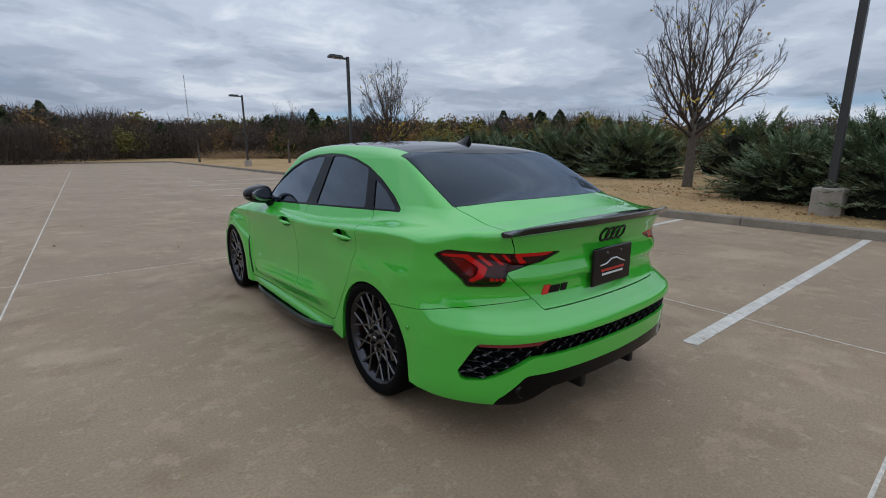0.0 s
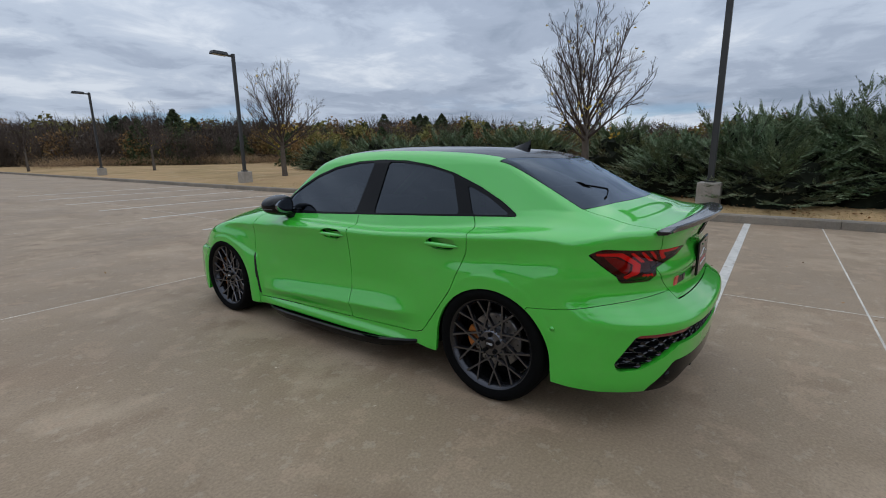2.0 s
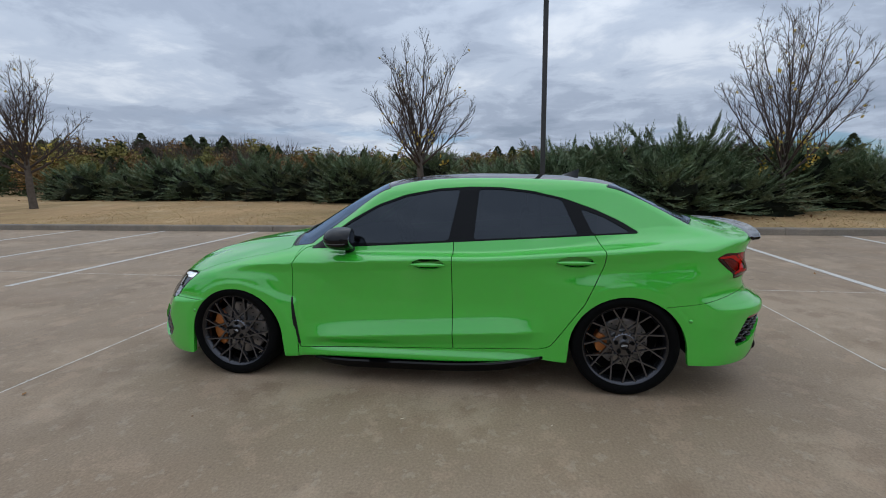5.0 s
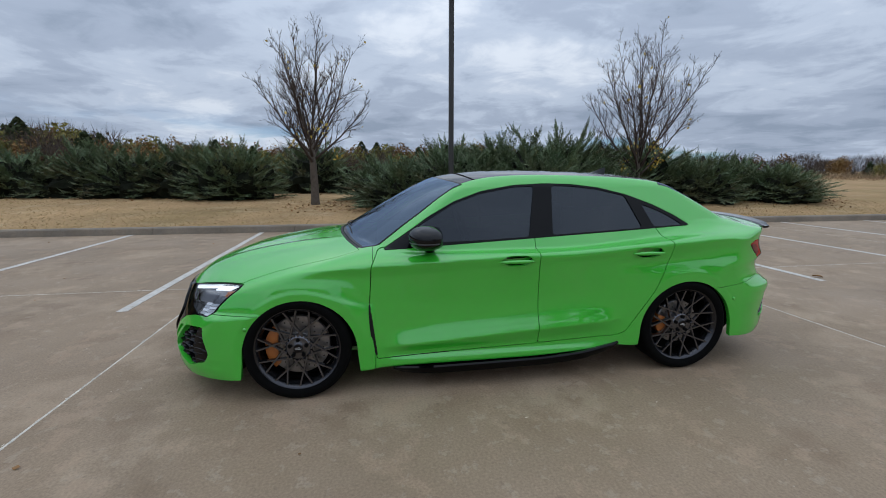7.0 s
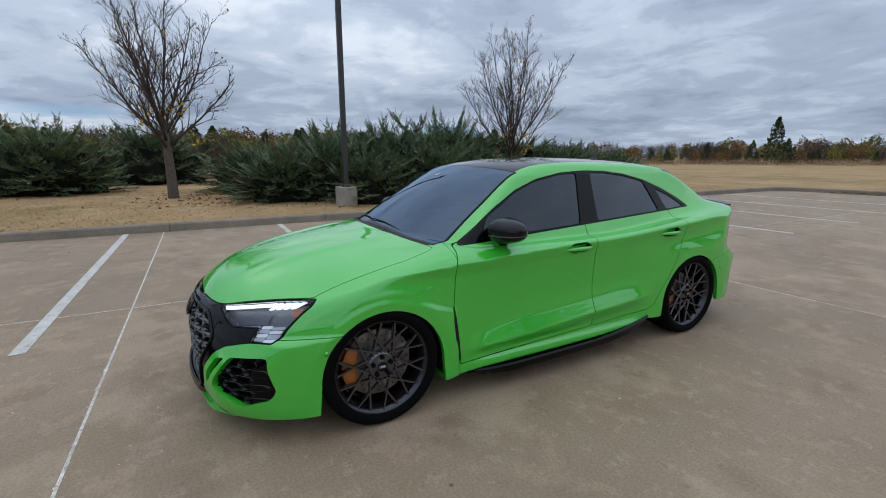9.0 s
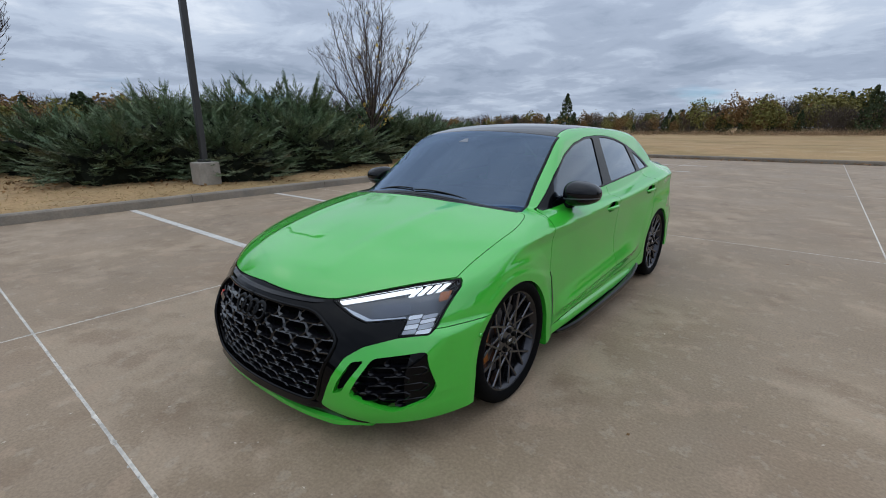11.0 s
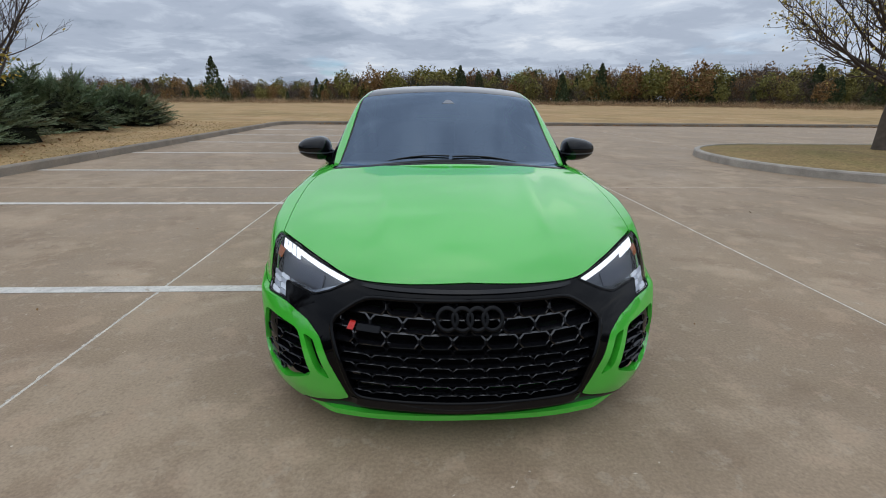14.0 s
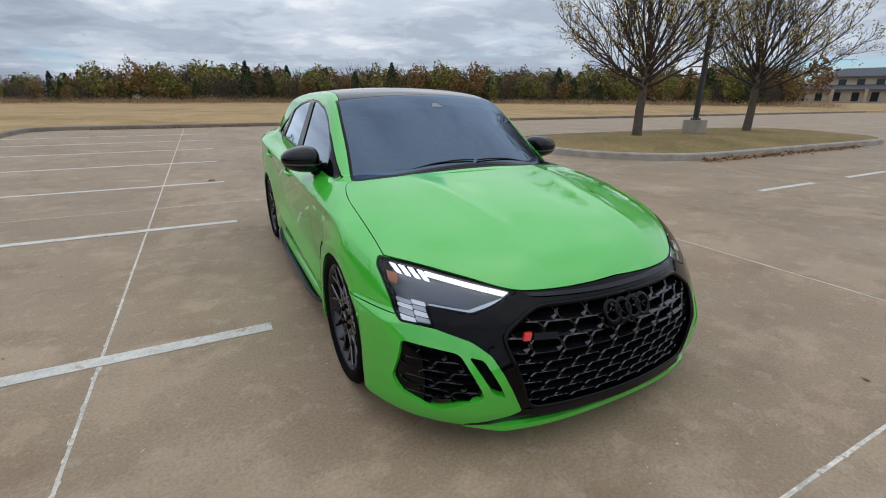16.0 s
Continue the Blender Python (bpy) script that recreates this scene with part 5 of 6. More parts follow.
def build_wheel(width, hub_x):
    """A wheel facing -x, its outer wall at x = 0."""
    r = TYRE_R
    w = width
    bm = bmesh.new()
    revolve(bm, [(0.016, 0.252), (0.003, 0.260), (-0.007, 0.282), (-0.006, 0.300), (0.002, 0.312), (0.014, 0.3205), (0.030, 0.3240), (0.05, r), (w - 0.05, r), (w - 0.045, 0.3235), (w - 0.02, 0.318), (w - 0.004, 0.30), (w, 0.28), (w - 0.015, 0.250)], 96)
    tyre = bm
    bm = bmesh.new()
    revolve(bm, [(w - 0.02, 0.238), (0.07, 0.236), (0.035, 0.243), (0.020, 0.246), (0.012, 0.2535), (0.008, 0.2575), (0.010, 0.2525), (0.016, 0.247), (0.03, 0.236), (0.06, 0.228), (w - 0.02, 0.228)], 96)
    rim = bm
    spokes = []
    for k in range(10):
        for sgn in (-1, 1):
            # each pair crosses at two thirds of the radius and meets its neighbours again near the hub
            a0 = radians(36 * k + 9)
            out_, across = Vector((0, math.cos(a0), math.sin(a0))), Vector((0, -math.sin(a0), math.cos(a0)))
            p0 = out_ * 0.066 - across * sgn * 0.0395 + Vector((0.032, 0, 0))
            p1 = out_ * 0.241 + across * sgn * 0.0385 + Vector((0.018, 0, 0))
            d = (p1 - p0).normalized()
            t = d.cross(Vector((1, 0, 0))).normalized()
            vs = []
            for u, hw, dep in ((0, 0.0078, 0.020), (0.5, 0.0064, 0.022), (1.0, 0.0072, 0.030)):
                c = p0.lerp(p1, u)
                c.x += 0.006 * math.sin(math.pi * u)
                vs += [c - t * hw * 0.7, c + t * hw * 0.7, c + t * hw + Vector((0.005, 0, 0)), c + t * hw + Vector((dep, 0, 0)), c - t * hw + Vector((dep, 0, 0)), c - t * hw + Vector((0.005, 0, 0))]
            fs = [(i * 6 + j, i * 6 + (j + 1) % 6, (i + 1) * 6 + (j + 1) % 6, (i + 1) * 6 + j) for i in range(2) for j in range(6)]
            spokes.append((vs, fs))
    return tyre, rim, spokes


M_BARREL = make("dark_alloy_barrel", (0.055, 0.055, 0.060), 0.22, metal=0.9)
WHEELS = {}


def wheel_at(x, y, side, width, kind):
    front = kind == "front"
    if kind not in WHEELS:
        tyre, rim, spokes = build_wheel(width, x)
        made = {}

        def keep(name, bm, mat_, smooth=True, angle=35):
            me = bpy.data.meshes.new(name)
            bmesh.ops.recalc_face_normals(bm, faces=bm.faces)
            bm.to_mesh(me)
            bm.free()
            if smooth:
                me.shade_smooth()
                me.set_sharp_from_angle(angle=radians(angle))
            me.materials.append(mat_)
            made.setdefault(name, []).append(me)

        keep("tyre", tyre, M_RUBBER)
        keep("rim", rim, M_BARREL)
        for v, f in spokes:
            bm = bmesh.new()
            vv = [bm.verts.new(p) for p in v]
            for q in f:
                bm.faces.new([vv[i] for i in q])
            keep("spoke", bm, M_RIM, False)
        bm = bmesh.new()
        revolve(bm, [(0.026, 0.001), (0.026, 0.026), (0.030, 0.032), (0.031, 0.068), (0.040, 0.079), (0.075, 0.081)], 40)
        keep("hub", bm, M_RIM)
        bm = bmesh.new()
        revolve(bm, [(0.0215, 0.001), (0.0215, 0.025), (0.024, 0.028), (0.03, 0.028)], 32)
        keep("centre_cap", bm, M_GLOSS)
        bm = bmesh.new()
        for i in range(4):
            q = []
            for a in range(16):
                c, s_ = math.cos(2 * math.pi * a / 16), math.sin(2 * math.pi * a / 16)
                q.append([bm.verts.new((0.0205, -0.0120 + 0.008 * i + r * c, r * s_)) for r in (0.0052, 0.0066)])
            for a in range(16):
                bm.faces.new((q[a][0], q[a][1], q[(a + 1) % 16][1], q[(a + 1) % 16][0]))
        keep("cap_emblem", bm, M_PALE, False)
        for k in range(5):
            a = radians(72 * k + 90)
            bm = bmesh.new()
            cyl(bm, 0.012, 0.012, 0.012, pose(0.027, 0.052 * math.cos(a), 0.052 * math.sin(a), 0, 90, 0), 14)
            keep("bolt", bm, M_DARK)
        rd = 0.187 if front else 0.155
        bm = bmesh.new()
        revolve(bm, [(0.095, 0.07), (0.095, rd - 0.004), (0.098, rd), (0.122, rd), (0.125, rd - 0.004), (0.125, 0.07)], 64)
        revolve(bm, [(0.075, 0.02), (0.072, 0.07), (0.078, 0.085), (0.095, 0.088)], 48)
        keep("brake_disc", bm, M_DISC)
        bm = bmesh.new()
        for i in range(36):
            a = 2 * math.pi * i / 36
            rr = rd - 0.02 - 0.022 * (i % 3)
            cyl(bm, 0.0045, 0.0045, 0.002, pose(0.0945, rr * math.cos(a), rr * math.sin(a), 0, 90, 0), 8)
        keep("disc_hole", bm, M_DARK, False)
        # caliper: a block bent along the disc
        rows = []
        span = 84 if front else 44
        for i in range(11):
            a = radians(180 - span / 2 + span * i / 10)
            e = math.sin(math.pi * (0.08 + 0.84 * i / 10)) ** 0.4
            ri, ro = rd - 0.058 * e, rd + 0.016 * e
            rows.append([(0.070, ri * math.cos(a), -ri * math.sin(a)), (0.064, (ri + ro) / 2 * math.cos(a), -(ri + ro) / 2 * math.sin(a)), (0.074, ro * math.cos(a), -ro * math.sin(a)), (0.15, ro * math.cos(a), -ro * math.sin(a)), (0.15, ri * math.cos(a), -ri * math.sin(a))])
        me = loft(rows)
        me.materials.append(M_CALIPER)
        made["caliper"] = [me]
        bm = bmesh.new()
        cyl(bm, 0.222, 0.222, 0.01, pose(0.16, 0, 0, 0, 90, 0), 48)
        keep("back_plate", bm, M_DARK, False)
        WHEELS[kind] = made
    w = part("wheel", WHEELS[kind]["rim"][0], None, car, "dark alloy wheel with crossing spokes", at=pose(x, y, TYRE_R, 0, 0, 0 if side < 0 else 180))
    for name, meshes in WHEELS[kind].items():
        if name == "rim":
            continue
        for me in meshes:
            at = None
            if name == "caliper":
                # ahead of the axle on both sides
                at = Matrix.Diagonal((1, -1, 1, 1)) if side < 0 else None
            part(name, me, None, w, {"tyre": "low profile black tyre", "caliper": "orange brake caliper", "brake_disc": "drilled grey brake disc"}.get(name, ""), at=at)


for s in (-1, 1):
    wheel_at(s * 0.922, AXLE_F, s, 0.262, "front")
    wheel_at(s * 0.886, AXLE_R, s, 0.245, "rear")

# ---- lamp posts ----


def lamp_post(height, base=0.46, base_h=0.55, pole=0.062, arm_turn=0.0, round_base=False):
    ob = thing("lamp_post", "tall dark bronze parking lot lamp on a concrete footing", "street lamp", "parking lot lamps")
    bm = bmesh.new()
    if round_base:
        cyl(bm, base * 0.62, base * 0.60, base_h, pose(0, 0, base_h / 2), 32)
    else:
        box(bm, (-base / 2, -base / 2, -0.15), (base / 2, base / 2, base_h), 0.03, None, 2)
    part("footing", bm, M_BASE, ob, "stained concrete footing")
    bm = bmesh.new()
    box(bm, (-0.11, -0.11, base_h), (0.11, 0.11, base_h + 0.055), 0.012)
    part("base_cover", bm, M_STEEL, ob)
    bm = bmesh.new()
    box(bm, (-pole, -pole, base_h + 0.03), (pole, pole, height), 0.012, None, 2)
    part("pole", bm, M_STEEL, ob)
    m = pose(0, 0, height, 0, 0, arm_turn)
    bm = bmesh.new()
    box(bm, (0.03, -0.035, -0.14), (0.32, 0.035, -0.05), 0.01, m)
    part("arm", bm, M_STEEL, ob)
    bm = bmesh.new()
    r = bmesh.ops.create_cube(bm, size=1, matrix=m @ pose(0.62, 0, -0.06) @ Matrix.Diagonal((0.70, 0.36, 0.14, 1)))
    for v in r["verts"]:
        loc = m.inverted() @ v.co
        if loc.z > -0.06:
            v.co = m @ Vector((0.62 + (loc.x - 0.62) * 0.86, loc.y * 0.8, loc.z))
    bmesh.ops.bevel(bm, geom=list(bm.edges), offset=0.02, segments=2, affect="EDGES")
    head = part("head", bm, M_STEEL, ob)
    bm = bmesh.new()
    box(bm, (0.36, -0.13, -0.136), (0.90, 0.13, -0.131), 0.0, m)
    part("lens", bm, M_SMOKE, head)
    return ob


first = lamp_post(6.0, arm_turn=180)
first.matrix_world = pose(8.62, 0.0, 0.12)
second = lamp_post(5.55, arm_turn=180)
second.matrix_world = pose(8.45, 18.35, 0.12)
copy_thing(second, pose(8.6, 36.8, 0.12))

# ---- island ----
ISL = dict(x0=-19.8, x1=-6.3, y0=-7.8, y1=-1.75)


def isl_loop(inset_by, n=10, r=2.8):
    pts = []
    for cx, cy, a0 in ((ISL["x1"] - r, ISL["y1"] - r, 0), (ISL["x0"] + r, ISL["y1"] - r, 90), (ISL["x0"] + r, ISL["y0"] + r, 180), (ISL["x1"] - r, ISL["y0"] + r, 270)):
        for i in range(n + 1):
            t = radians(a0 + 90 * i / n)
            pts.append((cx + (r - inset_by) * math.cos(t), cy + (r - inset_by) * math.sin(t)))
    return pts


island = thing("traffic_island", "grassed traffic island with a rounded concrete kerb", "island", kind="structure")
outer = isl_loop(0)
vs = []
cut = [(0.0, -0.05), (0.012, 0.13), (0.035, 0.155), (0.135, 0.16), (0.15, 0.14)]
for d, z in cut:
    vs += [(x, y, z) for x, y in isl_loop(d)]
k = len(outer)
fs = [(i * k + j, i * k + (j + 1) % k, (i + 1) * k + (j + 1) % k, (i + 1) * k + j) for i in range(len(cut) - 1) for j in range(k)]
part("kerb_ring", mesh_of("kerb_ring", vs, fs), M_BASE, island)
vs, fs = [], []
loops = [isl_loop(d) for d in (0.14, 0.5, 1.0, 1.7, 2.3)]
zs = (0.135, 0.17, 0.22, 0.27, 0.29)
for lp, z in zip(loops, zs):
    vs += [(x, y, z) for x, y in lp]
for i in range(len(loops) - 1):
    fs += [(i * k + j, i * k + (j + 1) % k, (i + 1) * k + (j + 1) % k, (i + 1) * k + j) for j in range(k)]
fs.append(tuple((len(loops) - 1) * k + j for j in range(k)))
M_TURF = make("brown_turf", (0.27, 0.18, 0.085), 0.95, vary=0.2, scale=0.8, fine=0.3, fine_scale=18, tint=(0.17, 0.15, 0.055), tint_scale=0.9, tint_amount=0.8, stains=(((0.13, 0.085, 0.05), 1.6, 0.52, 0.64, 0.5),), bump=0.5, bump_scale=30, spec=0.1)
part("turf", mesh_of("turf", vs, fs, True), M_TURF, island)
post = lamp_post(6.0, base=0.56, base_h=0.42, round_base=True)
post.matrix_world = pose(-12.6, -4.85, 0.27)

# ---- bare trees ----


def vase_tree(seed, height, clear, limbs_, reach, leaves=60, label="", leaf_size=0.1, trunk_r=0.11, lowest=56.0, leaf_mat=None):
    """A young tree whose long limbs leave a short trunk and sweep up, with fine side shoots along them."""
    rng = random.Random(seed)
    ob = thing("tree", label, "tree", "young trees round the lot")
    pts = [Vector((0, 0, -0.2)), Vector((0, 0, 0.1)), Vector((0.02, 0, clear * 0.5)), Vector((0.01, 0.02, clear)), Vector((0.0, 0.03, clear + 0.9))]
    tv, tf = tube(pts, [trunk_r * 1.45, trunk_r * 1.15, trunk_r, trunk_r * 0.86, trunk_r * 0.45], 12)
    part("trunk", mesh_of("trunk", tv, tf, True), M_BARK, ob)
    shoots, tips = [], []

    def shoot(p, d, ln, r, level):
        n = 6 - level - (level > 1)
        cur, way, row = p.copy(), d.copy(), [p.copy()]
        for _ in range(n):
            way = (way + Vector((rng.gauss(0, 0.09), rng.gauss(0, 0.09), 0.05 + rng.gauss(0, 0.05)))).normalized()
            cur = cur + way * ln / n
            row.append(cur.copy())
        shoots.append(tube(row, [max(r * (1 - 0.75 * k / n), 0.0028) for k in range(n + 1)], 4 if level < 2 else 3))
        tips.append((row[-1], way))
        if level < 3:
            for k in range(rng.randint(3, 5) if level == 1 else rng.randint(2, 4)):
                u = rng.uniform(0.25, 0.95)
                branch(row, u, ln * rng.uniform(0.30, 0.55), r * 0.55, level + 1)

    def branch(row, u, ln, r, level):
        n = len(row) - 1
        k = min(int(u * n), n - 1)
        q, way = row[k].lerp(row[k + 1], u * n - k), (row[k + 1] - row[k]).normalized()
        axis = way.cross(Vector((rng.gauss(0, 1), rng.gauss(0, 1), rng.gauss(0, 1)))).normalized()
        d = Matrix.Rotation(radians(rng.gauss(38, 8)), 3, axis) @ way
        shoot(q, (d + Vector((0, 0, 0.22))).normalized(), ln, max(r, 0.004), level)

    for i in range(limbs_):
        u = (i + 0.5) / limbs_
        t = radians(lowest * (1 - u) ** 0.8 + rng.gauss(0, 3))
        a = 2.4 * i + rng.uniform(-0.35, 0.35)
        start = clear * 0.92 + 0.85 * u
        full = 1 / math.sqrt((math.sin(t) / reach) ** 2 + (math.cos(t) / (height - start)) ** 2) * rng.uniform(0.82, 1.0)
        cur, row, n = Vector((0, 0.02, start)), [Vector((0, 0.02, start))], 9
        for k in range(n):
            tt = t * (1.18 - 0.42 * k / n)
            way = Vector((math.sin(tt) * math.cos(a), math.sin(tt) * math.sin(a), math.cos(tt))) + Vector((rng.gauss(0, 0.07), rng.gauss(0, 0.07), rng.gauss(0, 0.04)))
            a += rng.gauss(0, 0.06)
            cur = cur + way.normalized() * full / n
            row.append(cur.copy())
        r0 = trunk_r * rng.uniform(0.30, 0.44)
        lv, lf = tube(row, [max(r0 * (1 - 0.88 * (k / n) ** 0.8), 0.005) for k in range(n + 1)], 7)
        part("limb", mesh_of("limb", lv, lf, True), M_TWIG, ob)
        for k in range(15):
            w = 0.16 + 0.82 * (k + rng.random() * 0.8) / 15
            branch(row, w, full * 0.36 * (1.15 - 0.8 * w) * rng.uniform(0.7, 1.2), r0 * 0.42 * (1.1 - 0.7 * w), 1)
    v, f = merge(shoots)
    part("twig_growth", mesh_of("twig_growth", v, f), M_TWIG, ob)
    low = sorted(tips, key=lambda t: t[0].z)
    low = low[:max(6, len(low) // 4)]
    vs, fs = [], []
    hubs = [Vector((rng.uniform(0.35, 0.9) * math.cos(b), rng.uniform(0.35, 0.9) * math.sin(b), clear + rng.uniform(0.1, 1.3))) for b in (0.4, 1.7, 2.5, 3.3, 4.1, 5.2)]
    for i in range(leaves):
        q = rng.choice(hubs) + Vector((rng.gauss(0, 0.10), rng.gauss(0, 0.10), rng.gauss(-0.06, 0.12))) if i % 3 and leaf_mat is None else rng.choice(tips)[0] + Vector((rng.gauss(0, 0.06), rng.gauss(0, 0.06), rng.gauss(-0.05, 0.08)))
        a, b = Vector((rng.gauss(0, 1), rng.gauss(0, 1), rng.gauss(-0.8, 0.7))).normalized(), Vector((rng.gauss(0, 1), rng.gauss(0, 1), rng.gauss(0, 1)))
        b = (b - a * b.dot(a)).normalized()
        s = leaf_size * rng.uniform(0.6, 1.2)
        o = len(vs)
        vs += [q, q + a * s * 0.5 + b * s * 0.33, q + a * s, q + a * s * 0.5 - b * s * 0.33]
        fs.append((o, o + 1, o + 2, o + 3))
    tagged(part("leaf_growth", mesh_of("leaf_growth", vs, fs), leaf_mat or M_YELLOW, ob), "last yellow leaves", kind="stuff")
    return ob


t1 = vase_tree(14, 5.85, 1.45, 15, 2.5, leaves=100, leaf_size=0.13, lowest=54, label="bare young tree with a few last yellow leaves", trunk_r=0.125)
t1.matrix_world = pose(12.2, 4.05, 0.27)
t2 = vase_tree(23, 5.75, 0.9, 15, 2.8, leaves=150, leaf_size=0.12, label="slender bare young tree with upright branches", trunk_r=0.10, lowest=46)
t2.matrix_world = pose(10.6, -6.8, 0.24)
copy_thing(t1, pose(11.6, 19.9, 0.28, 0, 0, 140))
t4 = vase_tree(51, 5.4, 1.3, 8, 2.5, leaves=40, label="small bare tree with reddish twigs by the far kerb", trunk_r=0.10, lowest=58)
t4.matrix_world = pose(12.8, 39.0, 0.3, 0, 0, 70)
copy_thing(t4, pose(8.6, 56.0, 0.3, 0, 0, 200))
copy_thing(t4, pose(-1.5, 71.5, 0.3, 0, 0, 260))
copy_thing(t4, pose(-8.0, 73.0, 0.3, 0, 0, 20))
M_GOLD = make("pale_gold_leaf", (0.50, 0.38, 0.11), 0.75, island=0.35, tint=(0.26, 0.25, 0.07), tint_scale=0.9, tint_amount=0.6, spec=0.2)
t3 = vase_tree(37, 6.3, 1.4, 24, 3.3, leaves=6800, label="spreading tree thinly covered in small gold leaves", leaf_mat=M_GOLD, leaf_size=0.065, trunk_r=0.12, lowest=62)
t3.matrix_world = pose(-10.04, -4.89, 0.26)
copy_thing(t3, pose(-15.4, -4.8, 0.26, 0, 0, 130))
copy_thing(t4, pose(-44.5, -9.6, 0.1, 0, 0, 40))

# ---- junipers: low spreading shrubs of feathered sprays ----


def juniper(seed, width, depth, height, boughs=110):
    """Boughs sweeping outward in layers, each carrying flat feathery plumes of scale leaves."""
    rng = random.Random(seed)
    ob = thing("juniper", "wide spreading grey green juniper shrub", "shrub", "junipers behind the kerb")
    stems, vs, fs = [], [], []
    for i in range(boughs):
        a = 2.39996 * i + rng.uniform(-0.3, 0.3)
        el = math.asin(min(1.0, ((i + rng.random()) / boughs) ** 1.15))
        lump = 0.86 + 0.30 * noise.noise(Vector((math.cos(a) * 1.7 + seed, math.sin(a) * 1.7, el * 1.6))) + rng.uniform(-0.13, 0.15)
        tip = Vector((math.cos(a) * math.cos(el) * width * 0.5, math.sin(a) * math.cos(el) * depth * 0.5, 0.10 + height * 0.90 * math.sin(el))) * lump
        root = Vector((tip.x * 0.22, tip.y * 0.22, tip.z * 0.30))
        sag = Vector((0, 0, rng.uniform(-0.02, 0.16) * height))
        row = [root.lerp(tip, u) + sag * math.sin(math.pi * u) * (1 - u) for u in (0, 0.25, 0.5, 0.75, 1.0)]
        stems.append(tube(row, [0.016, 0.013, 0.010, 0.006, 0.002], 3))
        for j in range(15):
            u = 0.40 + 0.60 * (j + rng.random()) / 15
            k = min(int(u * 4), 3)
            p = row[k].lerp(row[k + 1], u * 4 - k)
            way = (row[k + 1] - row[k]).normalized()
            flat = way.cross(Vector((0, 0, 1)))
            flat = flat.normalized() if flat.length > 0.05 else Vector((1, 0, 0))
            s = 0.0 if j == 14 else (1 if j % 2 else -1) * rng.uniform(0.35, 0.95)
            d = (way + flat * s + Vector((0, 0, rng.gauss(0.02, 0.16)))).normalized()
            ln = rng.uniform(0.26, 0.44) * (1.25 - 0.45 * u) * (0.75 + 0.15 * height)
            side_ = d.cross(Vector((rng.gauss(0, 0.35), rng.gauss(0, 0.35), 1))).normalized()
            up_ = side_.cross(d).normalized()
            curl = rng.uniform(0.0, 0.22)
            for q in range(25):
                v = (q + rng.random()) / 25
                c = p + d * ln * v + up_ * ln * curl * v * v
                e = (1 if q % 2 else -1) * rng.uniform(0.35, 0.85)
                w = (d + side_ * e + up_ * (rng.gauss(0.0, 0.12) + curl * v)).normalized()
                lf = ln * rng.uniform(0.19, 0.34) * (1.15 - 0.85 * v)
                t = w.cross(up_ + Vector((rng.gauss(0, 0.4), rng.gauss(0, 0.4), rng.gauss(0, 0.4)))).normalized() * lf * 0.21
                o = len(vs)
                vs += [c - t * 0.6, c + w * lf * 0.45 + t, c + w * lf]
                fs.append((o, o + 1, o + 2))
    v, f = merge(stems)
    part("stem_growth", mesh_of("stem_growth", v, f), M_TWIG, ob)
    part("foliage", mesh_of("foliage", vs, fs), M_JUNIPER, ob)
    # a lumpy solid core whose near-black colour stands for shade between the sprays
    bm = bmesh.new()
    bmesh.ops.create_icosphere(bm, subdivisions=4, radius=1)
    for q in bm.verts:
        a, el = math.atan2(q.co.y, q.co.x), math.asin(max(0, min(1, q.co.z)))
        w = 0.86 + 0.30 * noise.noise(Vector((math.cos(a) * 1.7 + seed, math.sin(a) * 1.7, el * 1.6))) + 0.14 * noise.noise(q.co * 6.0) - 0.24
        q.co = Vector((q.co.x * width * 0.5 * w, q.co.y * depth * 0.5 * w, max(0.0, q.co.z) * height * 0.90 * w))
    part("inner_growth", bm, M_SHADE_CORE, ob)
    return ob


# the shade deep inside the junipers, put into the core's colour
M_SHADE_CORE = make("inner_growth", (0.012, 0.014, 0.008), 0.95, vary=0.4, scale=6, bump=1.0, bump_scale=14, spec=0.1)
kinds = [juniper(5, 3.7, 3.5, 1.70, 120), juniper(6, 4.1, 3.8, 2.0, 135), juniper(7, 3.6, 3.4, 1.40, 110), juniper(8, 3.9, 3.6, 1.85, 78)]
spots = [(0, 10.9, 1.2, 20, 1.0), (1, 11.2, -0.4, 75, 1.12), (2, 9.9, -1.1, 200, 1.12), (1, 11.8, -2.6, 130, 1.31), (0, 10.4, -3.6, 300, 1.23), (1, 12.2, -4.8, 10, 1.43), (2, 10.6, -5.6, 260, 1.12), (1, 12.6, -8.0, 60, 1.22),
         (0, 11.6, -9.8, 170, 1.13), (0, 12.6, -12.2, 330, 1.07), (2, 11.3, -13.0, 90, 1.07), (2, 12.8, -14.6, 20, 0.96), (0, 13.9, 1.5, 110, 1.1), (1, 14.2, -1.2, 210, 1.23), (1, 15.2, 7.4, 0, 1.18), (3, 16.6, 9.4, 80, 1.35),
         (3, 16.4, 11.6, 150, 1.2), (3, 17.6, 13.8, 240, 1.4), (3, 17.2, 16.2, 310, 1.2), (3, 18.0, 18.8, 40, 1.4), (3, 18.8, 21.6, 190, 1.2), (3, 18.8, 24.6, 100, 1.3), (3, 20.2, 5.0, 77, 1.5), (3, 19.8, 27.0, 20, 1.2)]
used = set()
